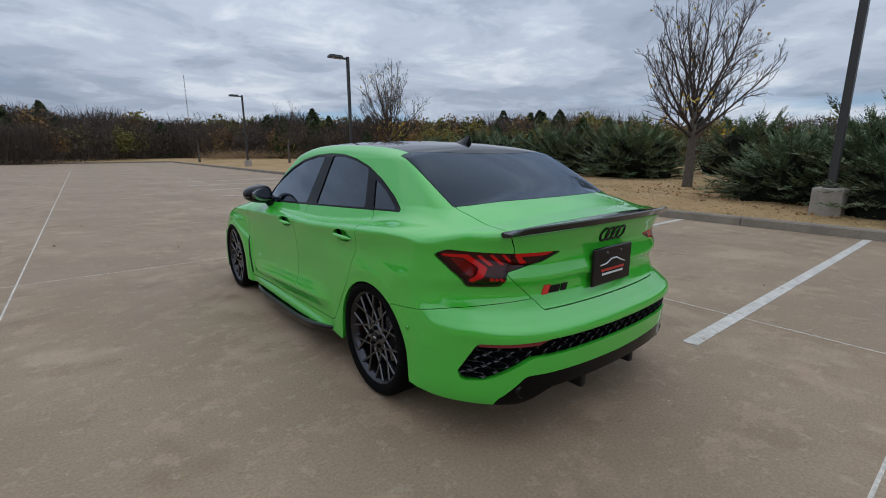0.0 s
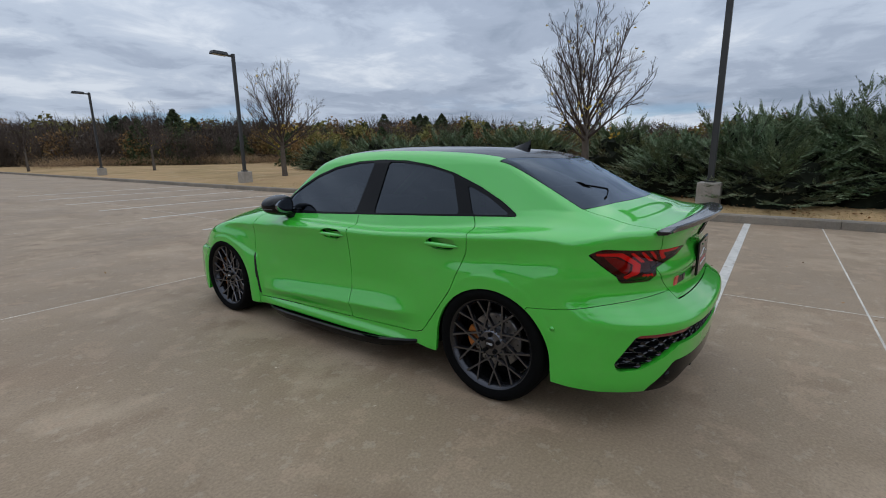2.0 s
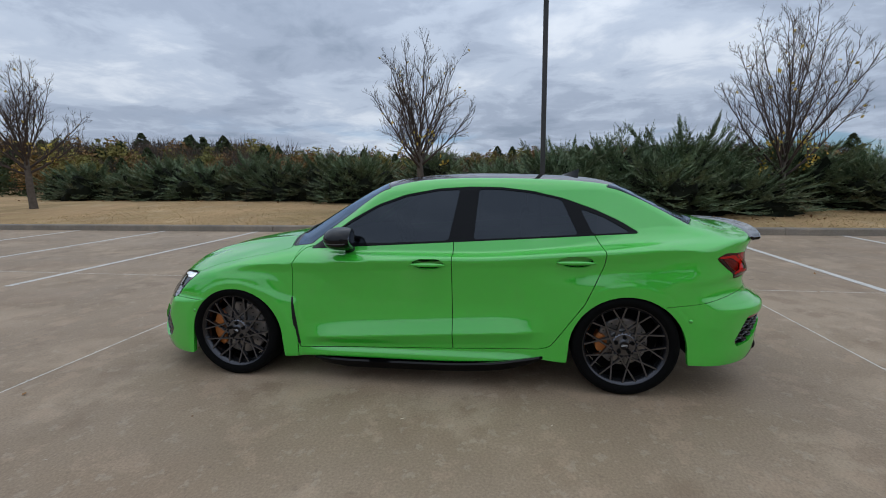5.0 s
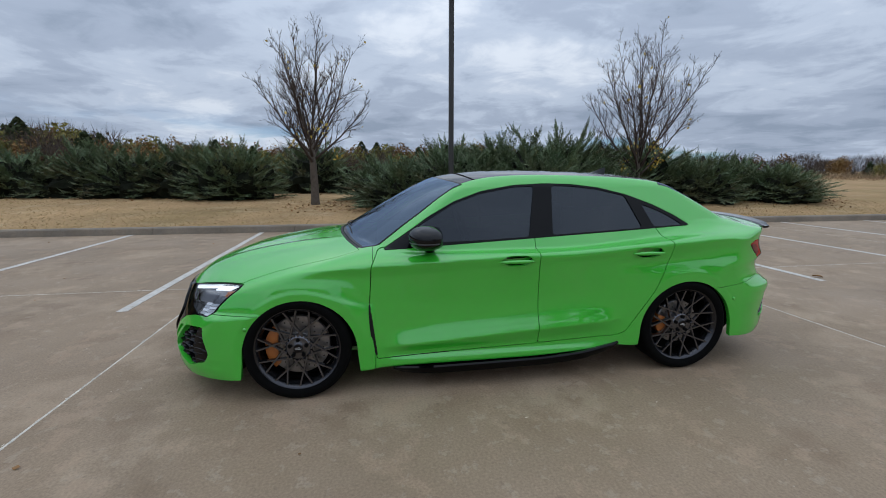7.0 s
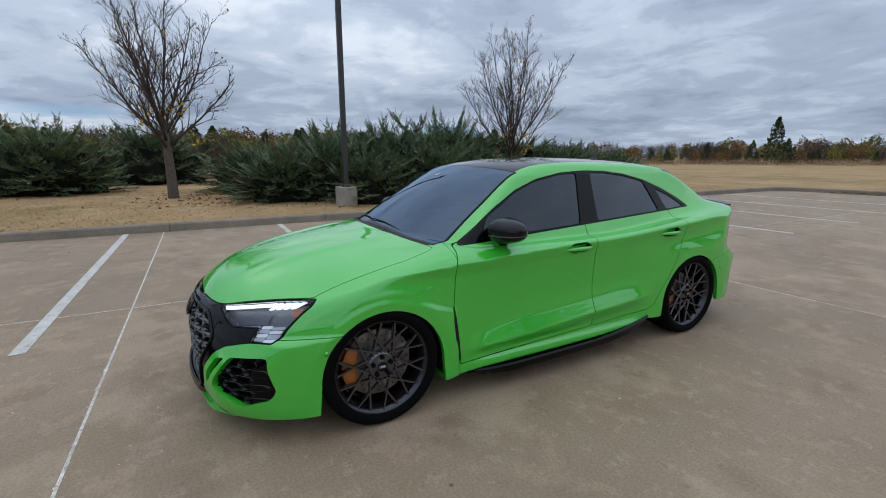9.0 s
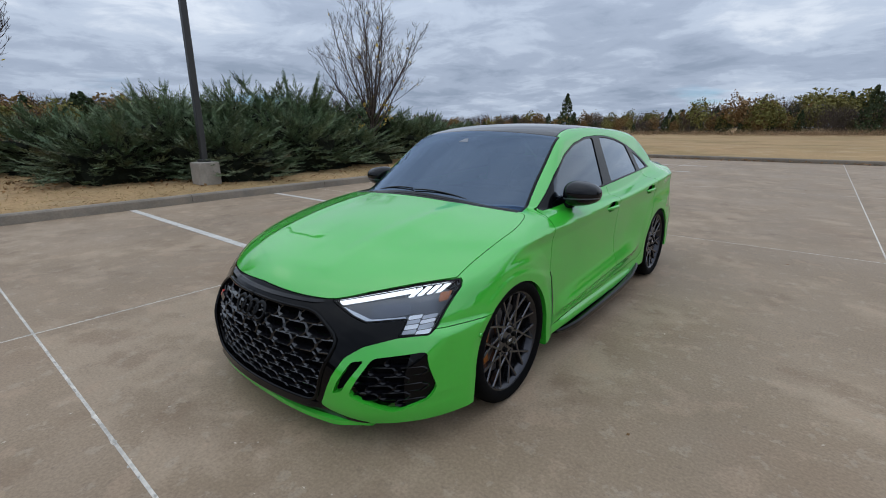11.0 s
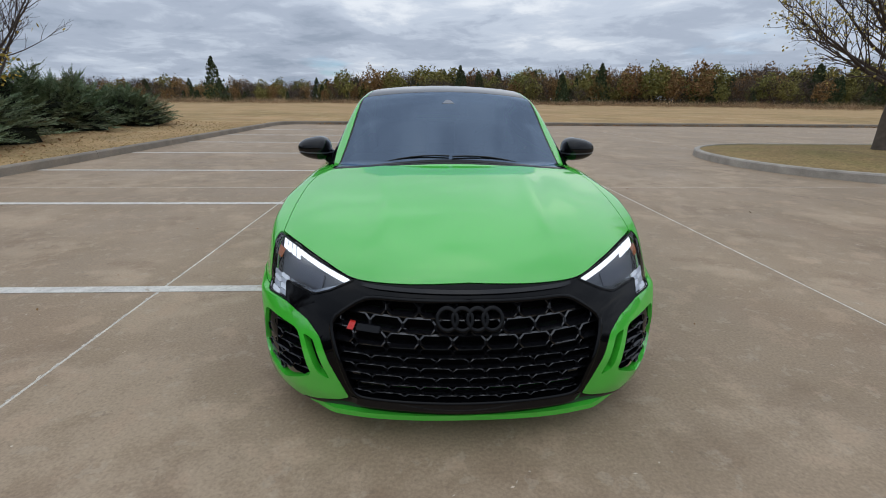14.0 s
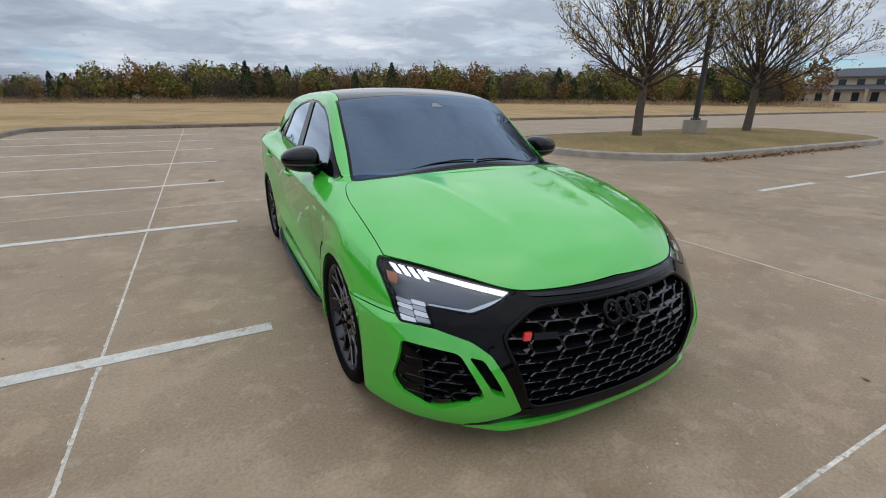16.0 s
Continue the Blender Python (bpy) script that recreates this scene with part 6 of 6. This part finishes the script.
for kind_, x, y, turn_, sc in spots:
    m = pose(x, y, rise(x, y) - 0.05, 0, 0, turn_) @ Matrix.Diagonal((sc, sc, sc, 1))
    if kind_ in used:
        c = copy_thing(kinds[kind_], m)
        c.scale = (sc, sc, sc)
    else:
        kinds[kind_].matrix_world = m
        used.add(kind_)

# ---- far woods ----


def leaf_cloud(rng, n, shape, size, hang=0.0):
    """Loose leaf clumps through a crown: positions from shape(rng), each a small leaf of three corners."""
    p = np.array([shape(rng) for _ in range(n)])
    a = rng.normal(size=(n, 3))
    a[:, 2] -= hang
    a /= np.linalg.norm(a, axis=1, keepdims=True)
    b = np.cross(a, rng.normal(size=(n, 3)))
    b /= np.linalg.norm(b, axis=1, keepdims=True)
    s = size * rng.uniform(0.5, 1.3, (n, 1))
    return np.stack([p - a * s * 0.5 - b * s * 0.2, p + b * s * 0.42, p + a * s * 0.5 - b * s * 0.2], 1)


def cedar(rng):
    z = rng.uniform(0.03, 1.0)
    r = (0.37 * (1 - z) ** 0.80 + 0.05 * (1 - z) * math.sin(17 * z)) * math.sqrt(rng.uniform(0.2, 1)) + 0.012
    t = rng.uniform(0, 6.283)
    return (r * math.cos(t) * (1 + 0.25 * math.sin(3 * t + 9 * z)), r * math.sin(t), z)


def round_crown(rng):
    while True:
        q = rng.uniform(-1, 1, 3)
        d = float(q @ q)
        if 0.12 < d < 1:
            break
    lump = 0.8 + 0.25 * math.sin(5 * q[0] + 3 * q[2]) * math.cos(4 * q[1])
    return (q[0] * 0.36 * lump, q[1] * 0.36 * lump, 0.56 + q[2] * 0.44 * lump)


def brush(rng):
    t, r, z = rng.uniform(0, 6.283), math.sqrt(rng.random()) * 0.45, rng.random() ** 0.8
    return (r * math.cos(t), r * math.sin(t), z * (1 - 0.7 * r))


def stuff(name, label, quads, material, category="woods"):
    corners = quads.shape[1]
    v = quads.reshape(-1, 3)
    f = np.arange(len(v)).reshape(-1, corners)
    me = bpy.data.meshes.new(name)
    me.vertices.add(len(v))
    me.vertices.foreach_set("co", v.ravel())
    me.loops.add(len(v))
    me.loops.foreach_set("vertex_index", f.ravel().astype(np.int32))
    me.polygons.add(len(f))
    me.polygons.foreach_set("loop_start", np.arange(0, len(v), corners, dtype=np.int32))
    me.update(calc_edges=True)
    me.materials.append(material)
    return thing(name, label, category, kind="stuff", data=me)


def twig_blades(rng, n, spread, size):
    """Bare upright stems and twigs as slim blades."""
    t, r = rng.uniform(0, 6.283, n), np.sqrt(rng.random(n)) * spread
    z = rng.random(n) ** 0.9 * 0.85
    p = np.stack([r * np.cos(t), r * np.sin(t), z * (1 - 0.3 * r)], 1)
    d = np.stack([np.cos(t) * r * 0.9 + rng.normal(0, 0.25, n), np.sin(t) * r * 0.9 + rng.normal(0, 0.25, n), np.ones(n)], 1)
    d /= np.linalg.norm(d, axis=1, keepdims=True)
    w = np.cross(d, rng.normal(size=(n, 3)))
    w /= np.linalg.norm(w, axis=1, keepdims=True)
    ln = size * rng.uniform(0.5, 1.4, (n, 1))
    w = w * 0.0036
    return np.stack([p - w, p + w, p + d * ln], 1)


WOODS = {
    "cedar": make("cedar_green", (0.045, 0.068, 0.032), 0.9, island=0.4, tint=(0.07, 0.075, 0.035), tint_scale=0.12, tint_amount=0.8, spec=0.1),
    "olive": make("olive_leaf", (0.165, 0.165, 0.052), 0.9, island=0.45, tint=(0.22, 0.18, 0.06), tint_scale=0.16, tint_amount=0.9, spec=0.1),
    "rust": make("rust_leaf", (0.185, 0.105, 0.05), 0.9, island=0.45, tint=(0.24, 0.155, 0.06), tint_scale=0.16, tint_amount=0.9, spec=0.1),
    "brown": make("brown_brush", (0.070, 0.055, 0.045), 0.9, island=0.35, tint=(0.11, 0.084, 0.066), tint_scale=0.2, tint_amount=0.9, spec=0.1),
    "straw": make("tall_straw", (0.34, 0.24, 0.14), 0.95, island=0.35, tint=(0.22, 0.14, 0.08), tint_scale=0.15, tint_amount=0.9, spec=0.1),
}
rng = np.random.default_rng(4)
bank = {k: [] for k in WOODS}
protos = {"cedar": [leaf_cloud(rng, 1300, cedar, 0.062, 0.4) for _ in range(3)], "olive": [leaf_cloud(rng, 1200, round_crown, 0.056) for _ in range(3)],
          "rust": [leaf_cloud(rng, 1100, round_crown, 0.052) for _ in range(3)], "brown": [np.concatenate([leaf_cloud(rng, 260, brush, 0.055), twig_blades(rng, 780, 0.42, 0.17)]) for _ in range(3)],
          "twigs": [twig_blades(rng, 1000, 0.36, 0.19) for _ in range(3)], "straw": [twig_blades(rng, 160, 0.5, 0.8) for _ in range(2)]}



def thinned(q):
    """Two leaves of three, each a little larger: the same cover at less cost."""
    q = q[np.arange(len(q)) % 3 > 0]
    c = q.mean(axis=1, keepdims=True)
    return c + (q - c) * 1.2


for k_ in ("cedar", "olive", "rust", "brown"):
    protos[k_] = [thinned(q) for q in protos[k_]]


def plant(kind_, az, dist, h, wide=1.0, ref=(0.0, 1.0)):
    x, y = ref[0] + dist * math.sin(radians(az)), ref[1] + dist * math.cos(radians(az))
    q = protos[kind_][rng.integers(len(protos[kind_]))]
    t = rng.uniform(0, 6.283)
    c, s = math.cos(t), math.sin(t)
    r = np.array([[c, -s, 0], [s, c, 0], [0, 0, 1]])
    m = (q @ r.T) * np.array([h * wide, h * wide, h]) + np.array([x, y, rise(x, y) - 0.1])
    bank["brown" if kind_ == "twigs" else kind_].append(m)


# along the north and east the wood is brown and close, to the south open with cedars
for az in np.arange(-14, 62, 0.6):
    near = 72 + 6 * math.sin(az * 0.21)
    for d, hs in ((0, 0.62), (9, 0.85), (20, 1.0)):
        kind_ = rng.choice(["brown", "twigs", "rust", "cedar", "olive"], p=[0.54, 0.20, 0.08, 0.10, 0.08])
        plant(kind_, az + rng.uniform(-0.5, 0.5), near + d + rng.uniform(-3, 3), rng.uniform(6.0, 9.2) * hs, 1.15)
for az in np.arange(34, 126, 0.8):
    near = 40 + 5 * math.sin(az * 0.17) + 0.10 * abs(az - 80)
    for d, hs in ((0, 0.62), (7, 0.85), (16, 1.0)):
        kind_ = rng.choice(["brown", "twigs", "rust", "cedar", "olive"], p=[0.14, 0.14, 0.30, 0.16, 0.26])
        plant(kind_, az + rng.uniform(-0.5, 0.5), near + d + rng.uniform(-2, 2), rng.uniform(3.4, 4.9) * hs * (1.30 if az < 58 else 1.05), 1.15)
for az in np.arange(126, 150, 0.8):
    for d, hs in ((0, 0.7), (14, 1.0)):
        kind_ = rng.choice(["brown", "twigs", "rust", "cedar", "olive"], p=[0.34, 0.3, 0.16, 0.08, 0.12])
        plant(kind_, az + rng.uniform(-0.5, 0.5), 82 + d + rng.uniform(-4, 4), rng.uniform(3.2, 4.8) * hs, 1.2)
for az in np.arange(148, 252, 0.55):
    if 245.5 < az:
        continue
    for d, hs in ((0, 0.66), (8, 0.9), (18, 1.0)):
        kind_ = rng.choice(["brown", "twigs", "rust", "cedar", "olive"], p=[0.14, 0.10, 0.20, 0.26, 0.30])
        hh = rng.uniform(3.4, 7.2) * hs * (0.62 + 0.38 * min(1.0, max(0.0, (az - 164) / 14))) * (1.0 if kind_ == "cedar" else 1.18)
        plant(kind_, az + rng.uniform(-0.3, 0.3), 84 + d + rng.uniform(-4, 4), hh, 0.85 if kind_ == "cedar" else 1.1)
for az, h, kind_ in ((155.5, 6.8, "cedar"), (170, 6.0, "olive"), (173.5, 6.6, "rust"), (176, 6.2, "olive"), (184.5, 6.4, "cedar"), (186.8, 5.6, "cedar"), (201.5, 6.6, "cedar"), (205, 7.2, "rust"), (207.5, 7.4, "olive"), (212, 7.4, "rust"), (197, 5.2, "cedar"), (247.4, 7.2, "rust"), (242.5, 6.6, "cedar"), (240.5, 6.0, "olive")):
    plant(kind_, az, 80, h, 0.8 if kind_ == "cedar" else 1.0)
for az in np.arange(264, 346, 1.6):
    for d in (0, 14):
        plant(rng.choice(["brown", "olive", "cedar"]), az, 95 + d + rng.uniform(-5, 5), rng.uniform(4, 7), 1.2)
# tall dry stems in front of the southern and eastern woods
for az in np.arange(130, 250, 0.35):
    plant("straw", az, rng.uniform(64, 80), rng.uniform(0.35, 0.80), 3.4)
for az in np.arange(10, 50, 0.5):
    plant("straw", az, rng.uniform(62, 70), rng.uniform(0.7, 1.2), 3.0)
LABELS = {"cedar": "dark green cedars along the far edge", "olive": "olive green trees in the far woods", "rust": "rust and orange autumn trees in the far woods", "brown": "bare brown brush and thicket in the far woods", "straw": "tall dry straw before the far woods"}
for k_, chunks in bank.items():
    stuff(k_ + "_woods" if k_ != "straw" else "tall_straw", LABELS[k_], np.concatenate(chunks), WOODS[k_])

# ---- far building, mast, litter ----
M_STONE = make("pale_stone_wall", (0.36, 0.30, 0.23), 0.9, vary=0.2, scale=1.2, fine=0.2, fine_scale=6)
M_STUCCO = make("tan_stucco", (0.42, 0.36, 0.28), 0.9, vary=0.1, scale=0.8)
M_ROOF = make("grey_shingle", (0.075, 0.075, 0.085), 0.85, vary=0.15, scale=2.0)
M_PANE = make("dark_office_glass", (0.02, 0.024, 0.03), 0.1)


def office(width, depth, storey):
    ob = thing("office_building", "two storey tan office with grey hipped roofs far behind the lot", "building")
    bm = bmesh.new()
    box(bm, (0, 0, 0), (width, depth, storey), 0.0)
    part("wall", bm, M_STONE, ob, "pale stone ground floor")
    bm = bmesh.new()
    box(bm, (width * 0.10, depth * 0.2, storey), (width * 0.92, depth * 0.9, storey * 1.9), 0.0)
    part("wall", bm, M_STUCCO, ob, "tan stucco upper floor")

    def hip(x0, x1, y0, y1, z, h, over):
        vs = [(x0 - over, y0 - over, z), (x1 + over, y0 - over, z), (x1 + over, y1 + over, z), (x0 - over, y1 + over, z), (x0 + (y1 - y0) * 0.45, (y0 + y1) / 2, z + h), (x1 - (y1 - y0) * 0.45, (y0 + y1) / 2, z + h),
              (x0 - over, y0 - over, z - 0.3), (x1 + over, y0 - over, z - 0.3), (x1 + over, y1 + over, z - 0.3), (x0 - over, y1 + over, z - 0.3)]
        fs = [(0, 1, 5, 4), (1, 2, 5), (2, 3, 4, 5), (3, 0, 4), (0, 6, 7, 1), (1, 7, 8, 2), (2, 8, 9, 3), (3, 9, 6, 0), (9, 8, 7, 6)]
        part("roof", mesh_of("roof", vs, fs), M_ROOF, ob)

    hip(0, width, 0, depth * 0.55, storey + 0.1, storey * 0.42, 0.8)
    hip(width * 0.10, width * 0.92, depth * 0.2, depth * 0.9, storey * 1.9 + 0.1, storey * 0.62, 0.9)
    for i in range(9):
        x = width * (i + 0.5) / 9
        bm = bmesh.new()
        box(bm, (x - 0.75, -0.06, 0.7), (x + 0.75, 0.02, storey - 0.7), 0.02)
        part("window", bm, M_PANE, ob)
        if 1 <= i <= 7:
            bm = bmesh.new()
            box(bm, (x - 0.8, depth * 0.2 - 0.06, storey * 1.28), (x + 0.8, depth * 0.2 + 0.02, storey * 1.72), 0.02)
            part("window", bm, M_PANE, ob)
    for i in range(5):
        x = width * (i + 0.5) / 5 - 1.6
        bm = bmesh.new()
        box(bm, (x - 0.35, -1.6, 0), (x + 0.35, -0.9, storey), 0.05)
        part("pillar", bm, M_STONE, ob)
    return ob


bld = office(34, 16, 3.6)
bld.matrix_world = pose(-146.9, -67.7, 0.1, 0, 0, 104)
mast = thing("radio_mast", "thin red and white lattice radio mast on the horizon", "mast")
for k in range(3):
    a = 2 * math.pi * k / 3
    v, f = tube([(0.9 * math.cos(a), 0.9 * math.sin(a), 0), (0.25 * math.cos(a), 0.25 * math.sin(a), 88)], [0.16, 0.10], 5)
    part("leg", mesh_of("leg", v, f), M_KERB, mast)
for z in range(2, 88, 4):
    r = 0.9 - 0.65 * z / 88
    v, f = tube([(r, 0, z), (-r * 0.5, r * 0.87, z + 1.5), (-r * 0.5, -r * 0.87, z + 3), (r, 0, z + 4)], [0.06] * 4, 4)
    part("brace", mesh_of("brace", v, f), M_KERB, mast)
mast.matrix_world = pose(620 * math.sin(radians(9.6)), 620 * math.cos(radians(9.6)), 0)

# fallen leaves along the shrubs and in the island's gutter
M_LITTER = make("fallen_leaf", (0.20, 0.095, 0.040), 0.85, island=0.5, tint=(0.33, 0.20, 0.09), tint_scale=1.5, tint_amount=0.8, spec=0.15)


def litter(name, label, spots_, size):
    lr = np.random.default_rng(8)
    n = len(spots_)
    p = np.array(spots_)
    a = lr.normal(size=(n, 3)) * np.array([1, 1, 0.35])
    a /= np.linalg.norm(a, axis=1, keepdims=True)
    b = np.cross(a, np.array([0, 0, 1.0]) + lr.normal(size=(n, 3)) * 0.35)
    b /= np.linalg.norm(b, axis=1, keepdims=True)
    s = size * lr.uniform(0.5, 1.3, (n, 1))
    stuff(name, label, np.stack([p - a * s * 0.5, p + b * s * 0.33, p + a * s * 0.5, p - b * s * 0.33], 1), M_LITTER, "leaves")


lr = random.Random(3)
spots_ = []
for _, x, y, _, sc in spots:
    for _ in range(170):
        a, r = lr.uniform(0, 6.283), sc * lr.gauss(1.75, 0.35)
        px, py = x + r * math.cos(a), y + r * math.sin(a)
        if px > KERB_X + 0.3:
            spots_.append((px, py, rise(px, py) + lr.uniform(0.01, 0.05)))
for _ in range(420):
    px, py = lr.gauss(11.6, 1.1), lr.gauss(3.4, 1.0)
    spots_.append((px, py, rise(px, py) + 0.02))
litter("fallen_leaves", "brown fallen leaves lying on dry grass", spots_, 0.085)
spots_ = [(lr.uniform(-15.5, -8.4), -1.72 + abs(lr.gauss(0, 0.12)), lr.uniform(0.01, 0.06)) for _ in range(800)]
litter("gutter_leaves", "brown leaves gathered along the island kerb", spots_, 0.08)
spots_ = [(lr.uniform(-34, 5.5), LOT_Y0 + 0.04 + abs(lr.gauss(0, 0.09)), lr.uniform(0.01, 0.07)) for _ in range(1500)]
litter("kerbside_leaves", "brown leaves drifted along the far kerb", spots_, 0.10)
# crumbs of leaf and bark on the open concrete
spots_ = [(lr.uniform(-5, 6.5), lr.uniform(-9, 9), 0.008) for _ in range(70)]
litter("scattered_leaves", "small dark leaf scraps lying on concrete", spots_, 0.035)

# pale grit on the open concrete, and a few fine cracks
M_GRIT = make("pale_grit", (0.46, 0.38, 0.29), 0.85, island=0.4)
gr = np.random.default_rng(21)
n = 650
p = np.stack([gr.uniform(-6, 5, n), np.concatenate([gr.uniform(-6, 8, n // 2), gr.uniform(3.6, 6.5, n - n // 2)]), np.full(n, 0.003)], 1)
t = gr.uniform(0, 6.283, n)
a = np.stack([np.cos(t), np.sin(t), np.zeros(n)], 1) * gr.uniform(0.004, 0.014, (n, 1))
b = np.stack([-np.sin(t), np.cos(t), np.zeros(n)], 1) * gr.uniform(0.002, 0.006, (n, 1))
stuff("scattered_grit", "pale grit and scuffs scattered over concrete", np.stack([p - a, p - b, p + a, p + b], 1), M_GRIT, "grit")
M_CRACK = make("crack_shadow", (0.075, 0.058, 0.043), 0.95)
for (xa, ya), (xb, yb) in (((2.74, -1.92), (2.46, -3.1)), ((-2.7, 6.1), (-0.9, 7.3)), ((3.1, 5.3), (4.9, 4.5)), ((-4.6, -1.9), (-5.9, -0.6))):
    rr = random.Random(int(xa * 100))
    vs, fs = [], []
    k = 24
    for i in range(k + 1):
        u = i / k
        x, y = xa + (xb - xa) * u + rr.gauss(0, 0.018), ya + (yb - ya) * u + rr.gauss(0, 0.018)
        w = 0.0022 * (0.4 + rr.random()) * math.sin(math.pi * (0.06 + 0.88 * u))
        vs += [(x - w, y - w, 0.0012), (x + w, y + w, 0.0012)]
    fs = [(2 * i, 2 * i + 1, 2 * i + 3, 2 * i + 2) for i in range(k)]
    ob = thing("pavement_crack", "fine dark crack in the concrete", "crack", kind="structure")
    part("crack_line", mesh_of("crack_line", vs, fs), M_CRACK, ob)

# frayed edges along the nearest joints, and one curled leaf
fr_ = np.random.default_rng(31)
lots = []
for axis, at_, lo_, hi_, n_, wide_ in (("y", 4.065, -2.6, 2.0, 120, 0.008), ("x", 2.04, -1.8, 6.5, 240, 0.0085), ("x", -2.69, -1.8, 7.0, 110, 0.006), ("y", 4.065, 2.1, 7.0, 70, 0.007), ("y", -1.904, -2.6, 6.8, 90, 0.006)):
    u = fr_.uniform(lo_, hi_, n_)
    v = at_ + fr_.normal(0, wide_ * 0.75, n_)
    c = np.stack([u, v] if axis == "y" else [v, u], 1)
    long_ = np.array([1.0, 0.0]) if axis == "y" else np.array([0.0, 1.0])
    short_ = long_[::-1]
    ln_, wd_ = fr_.uniform(0.006, 0.030, (n_, 1)), fr_.uniform(0.25, 0.9, (n_, 1)) * wide_
    quad = np.stack([c - long_ * ln_, c - short_ * wd_ + long_ * ln_ * fr_.uniform(-0.5, 0.5, (n_, 1)), c + long_ * ln_, c + short_ * wd_ + long_ * ln_ * fr_.uniform(-0.5, 0.5, (n_, 1))], 1)
    lots.append(np.concatenate([quad, fr_.uniform(0.0010, 0.0022, (n_, 1, 1)) * np.ones((1, 4, 1))], 2))
M_FRAY = make("frayed_joint", (0.54, 0.49, 0.415), 0.85, island=0.3, fine=0.2, fine_scale=60)
stuff("joint_crumbs", "pale crumbs and frayed filler along pavement joints", np.concatenate(lots), M_FRAY, "joint filler")
leaf_rows = []
for i in range(9):
    u = i / 8
    w = 0.030 * math.sin(math.pi * (0.06 + 0.88 * u))
    leaf_rows.append([(0.11 * u - 0.055, k * w, 0.004 + 0.016 * abs(k) + 0.012 * math.sin(3.0 * u)) for k in (-1, -0.5, 0, 0.5, 1)])
lv = [p_ for r_ in leaf_rows for p_ in r_]
lf_ = [(5 * i + j, 5 * i + j + 1, 5 * i + j + 6, 5 * i + j + 5) for i in range(8) for j in range(4)]
curled = thing("fallen_leaf", "curled rust brown leaf lying beside a stall line", "leaf", at=pose(1.36, -3.68, 0.002, 0, 0, 35))
part("blade", mesh_of("blade", lv, lf_, True), M_LITTER, curled)

# grass blades near the kerb
br = np.random.default_rng(12)
n = 26000
gxp = KERB_X + 0.2 + 7.5 * br.random(n) ** 1.4
gyp = br.uniform(-17, 16, n)
gz = np.array([rise(a, b) for a, b in zip(gxp, gyp)])
p = np.stack([gxp, gyp, gz], 1)
d = br.normal(size=(n, 3)) * np.array([0.8, 0.8, 0.25]) + np.array([0, 0, 0.30])
d /= np.linalg.norm(d, axis=1, keepdims=True)
w = np.cross(d, br.normal(size=(n, 3)))
w /= np.linalg.norm(w, axis=1, keepdims=True)
ln = br.uniform(0.03, 0.075, (n, 1))
stuff("grass_tufts", "short dry grass blades along the kerb", np.stack([p - w * 0.006, p + w * 0.006, p + d * ln + w * 0.002, p + d * ln - w * 0.002], 1), M_BLADE, "grass")
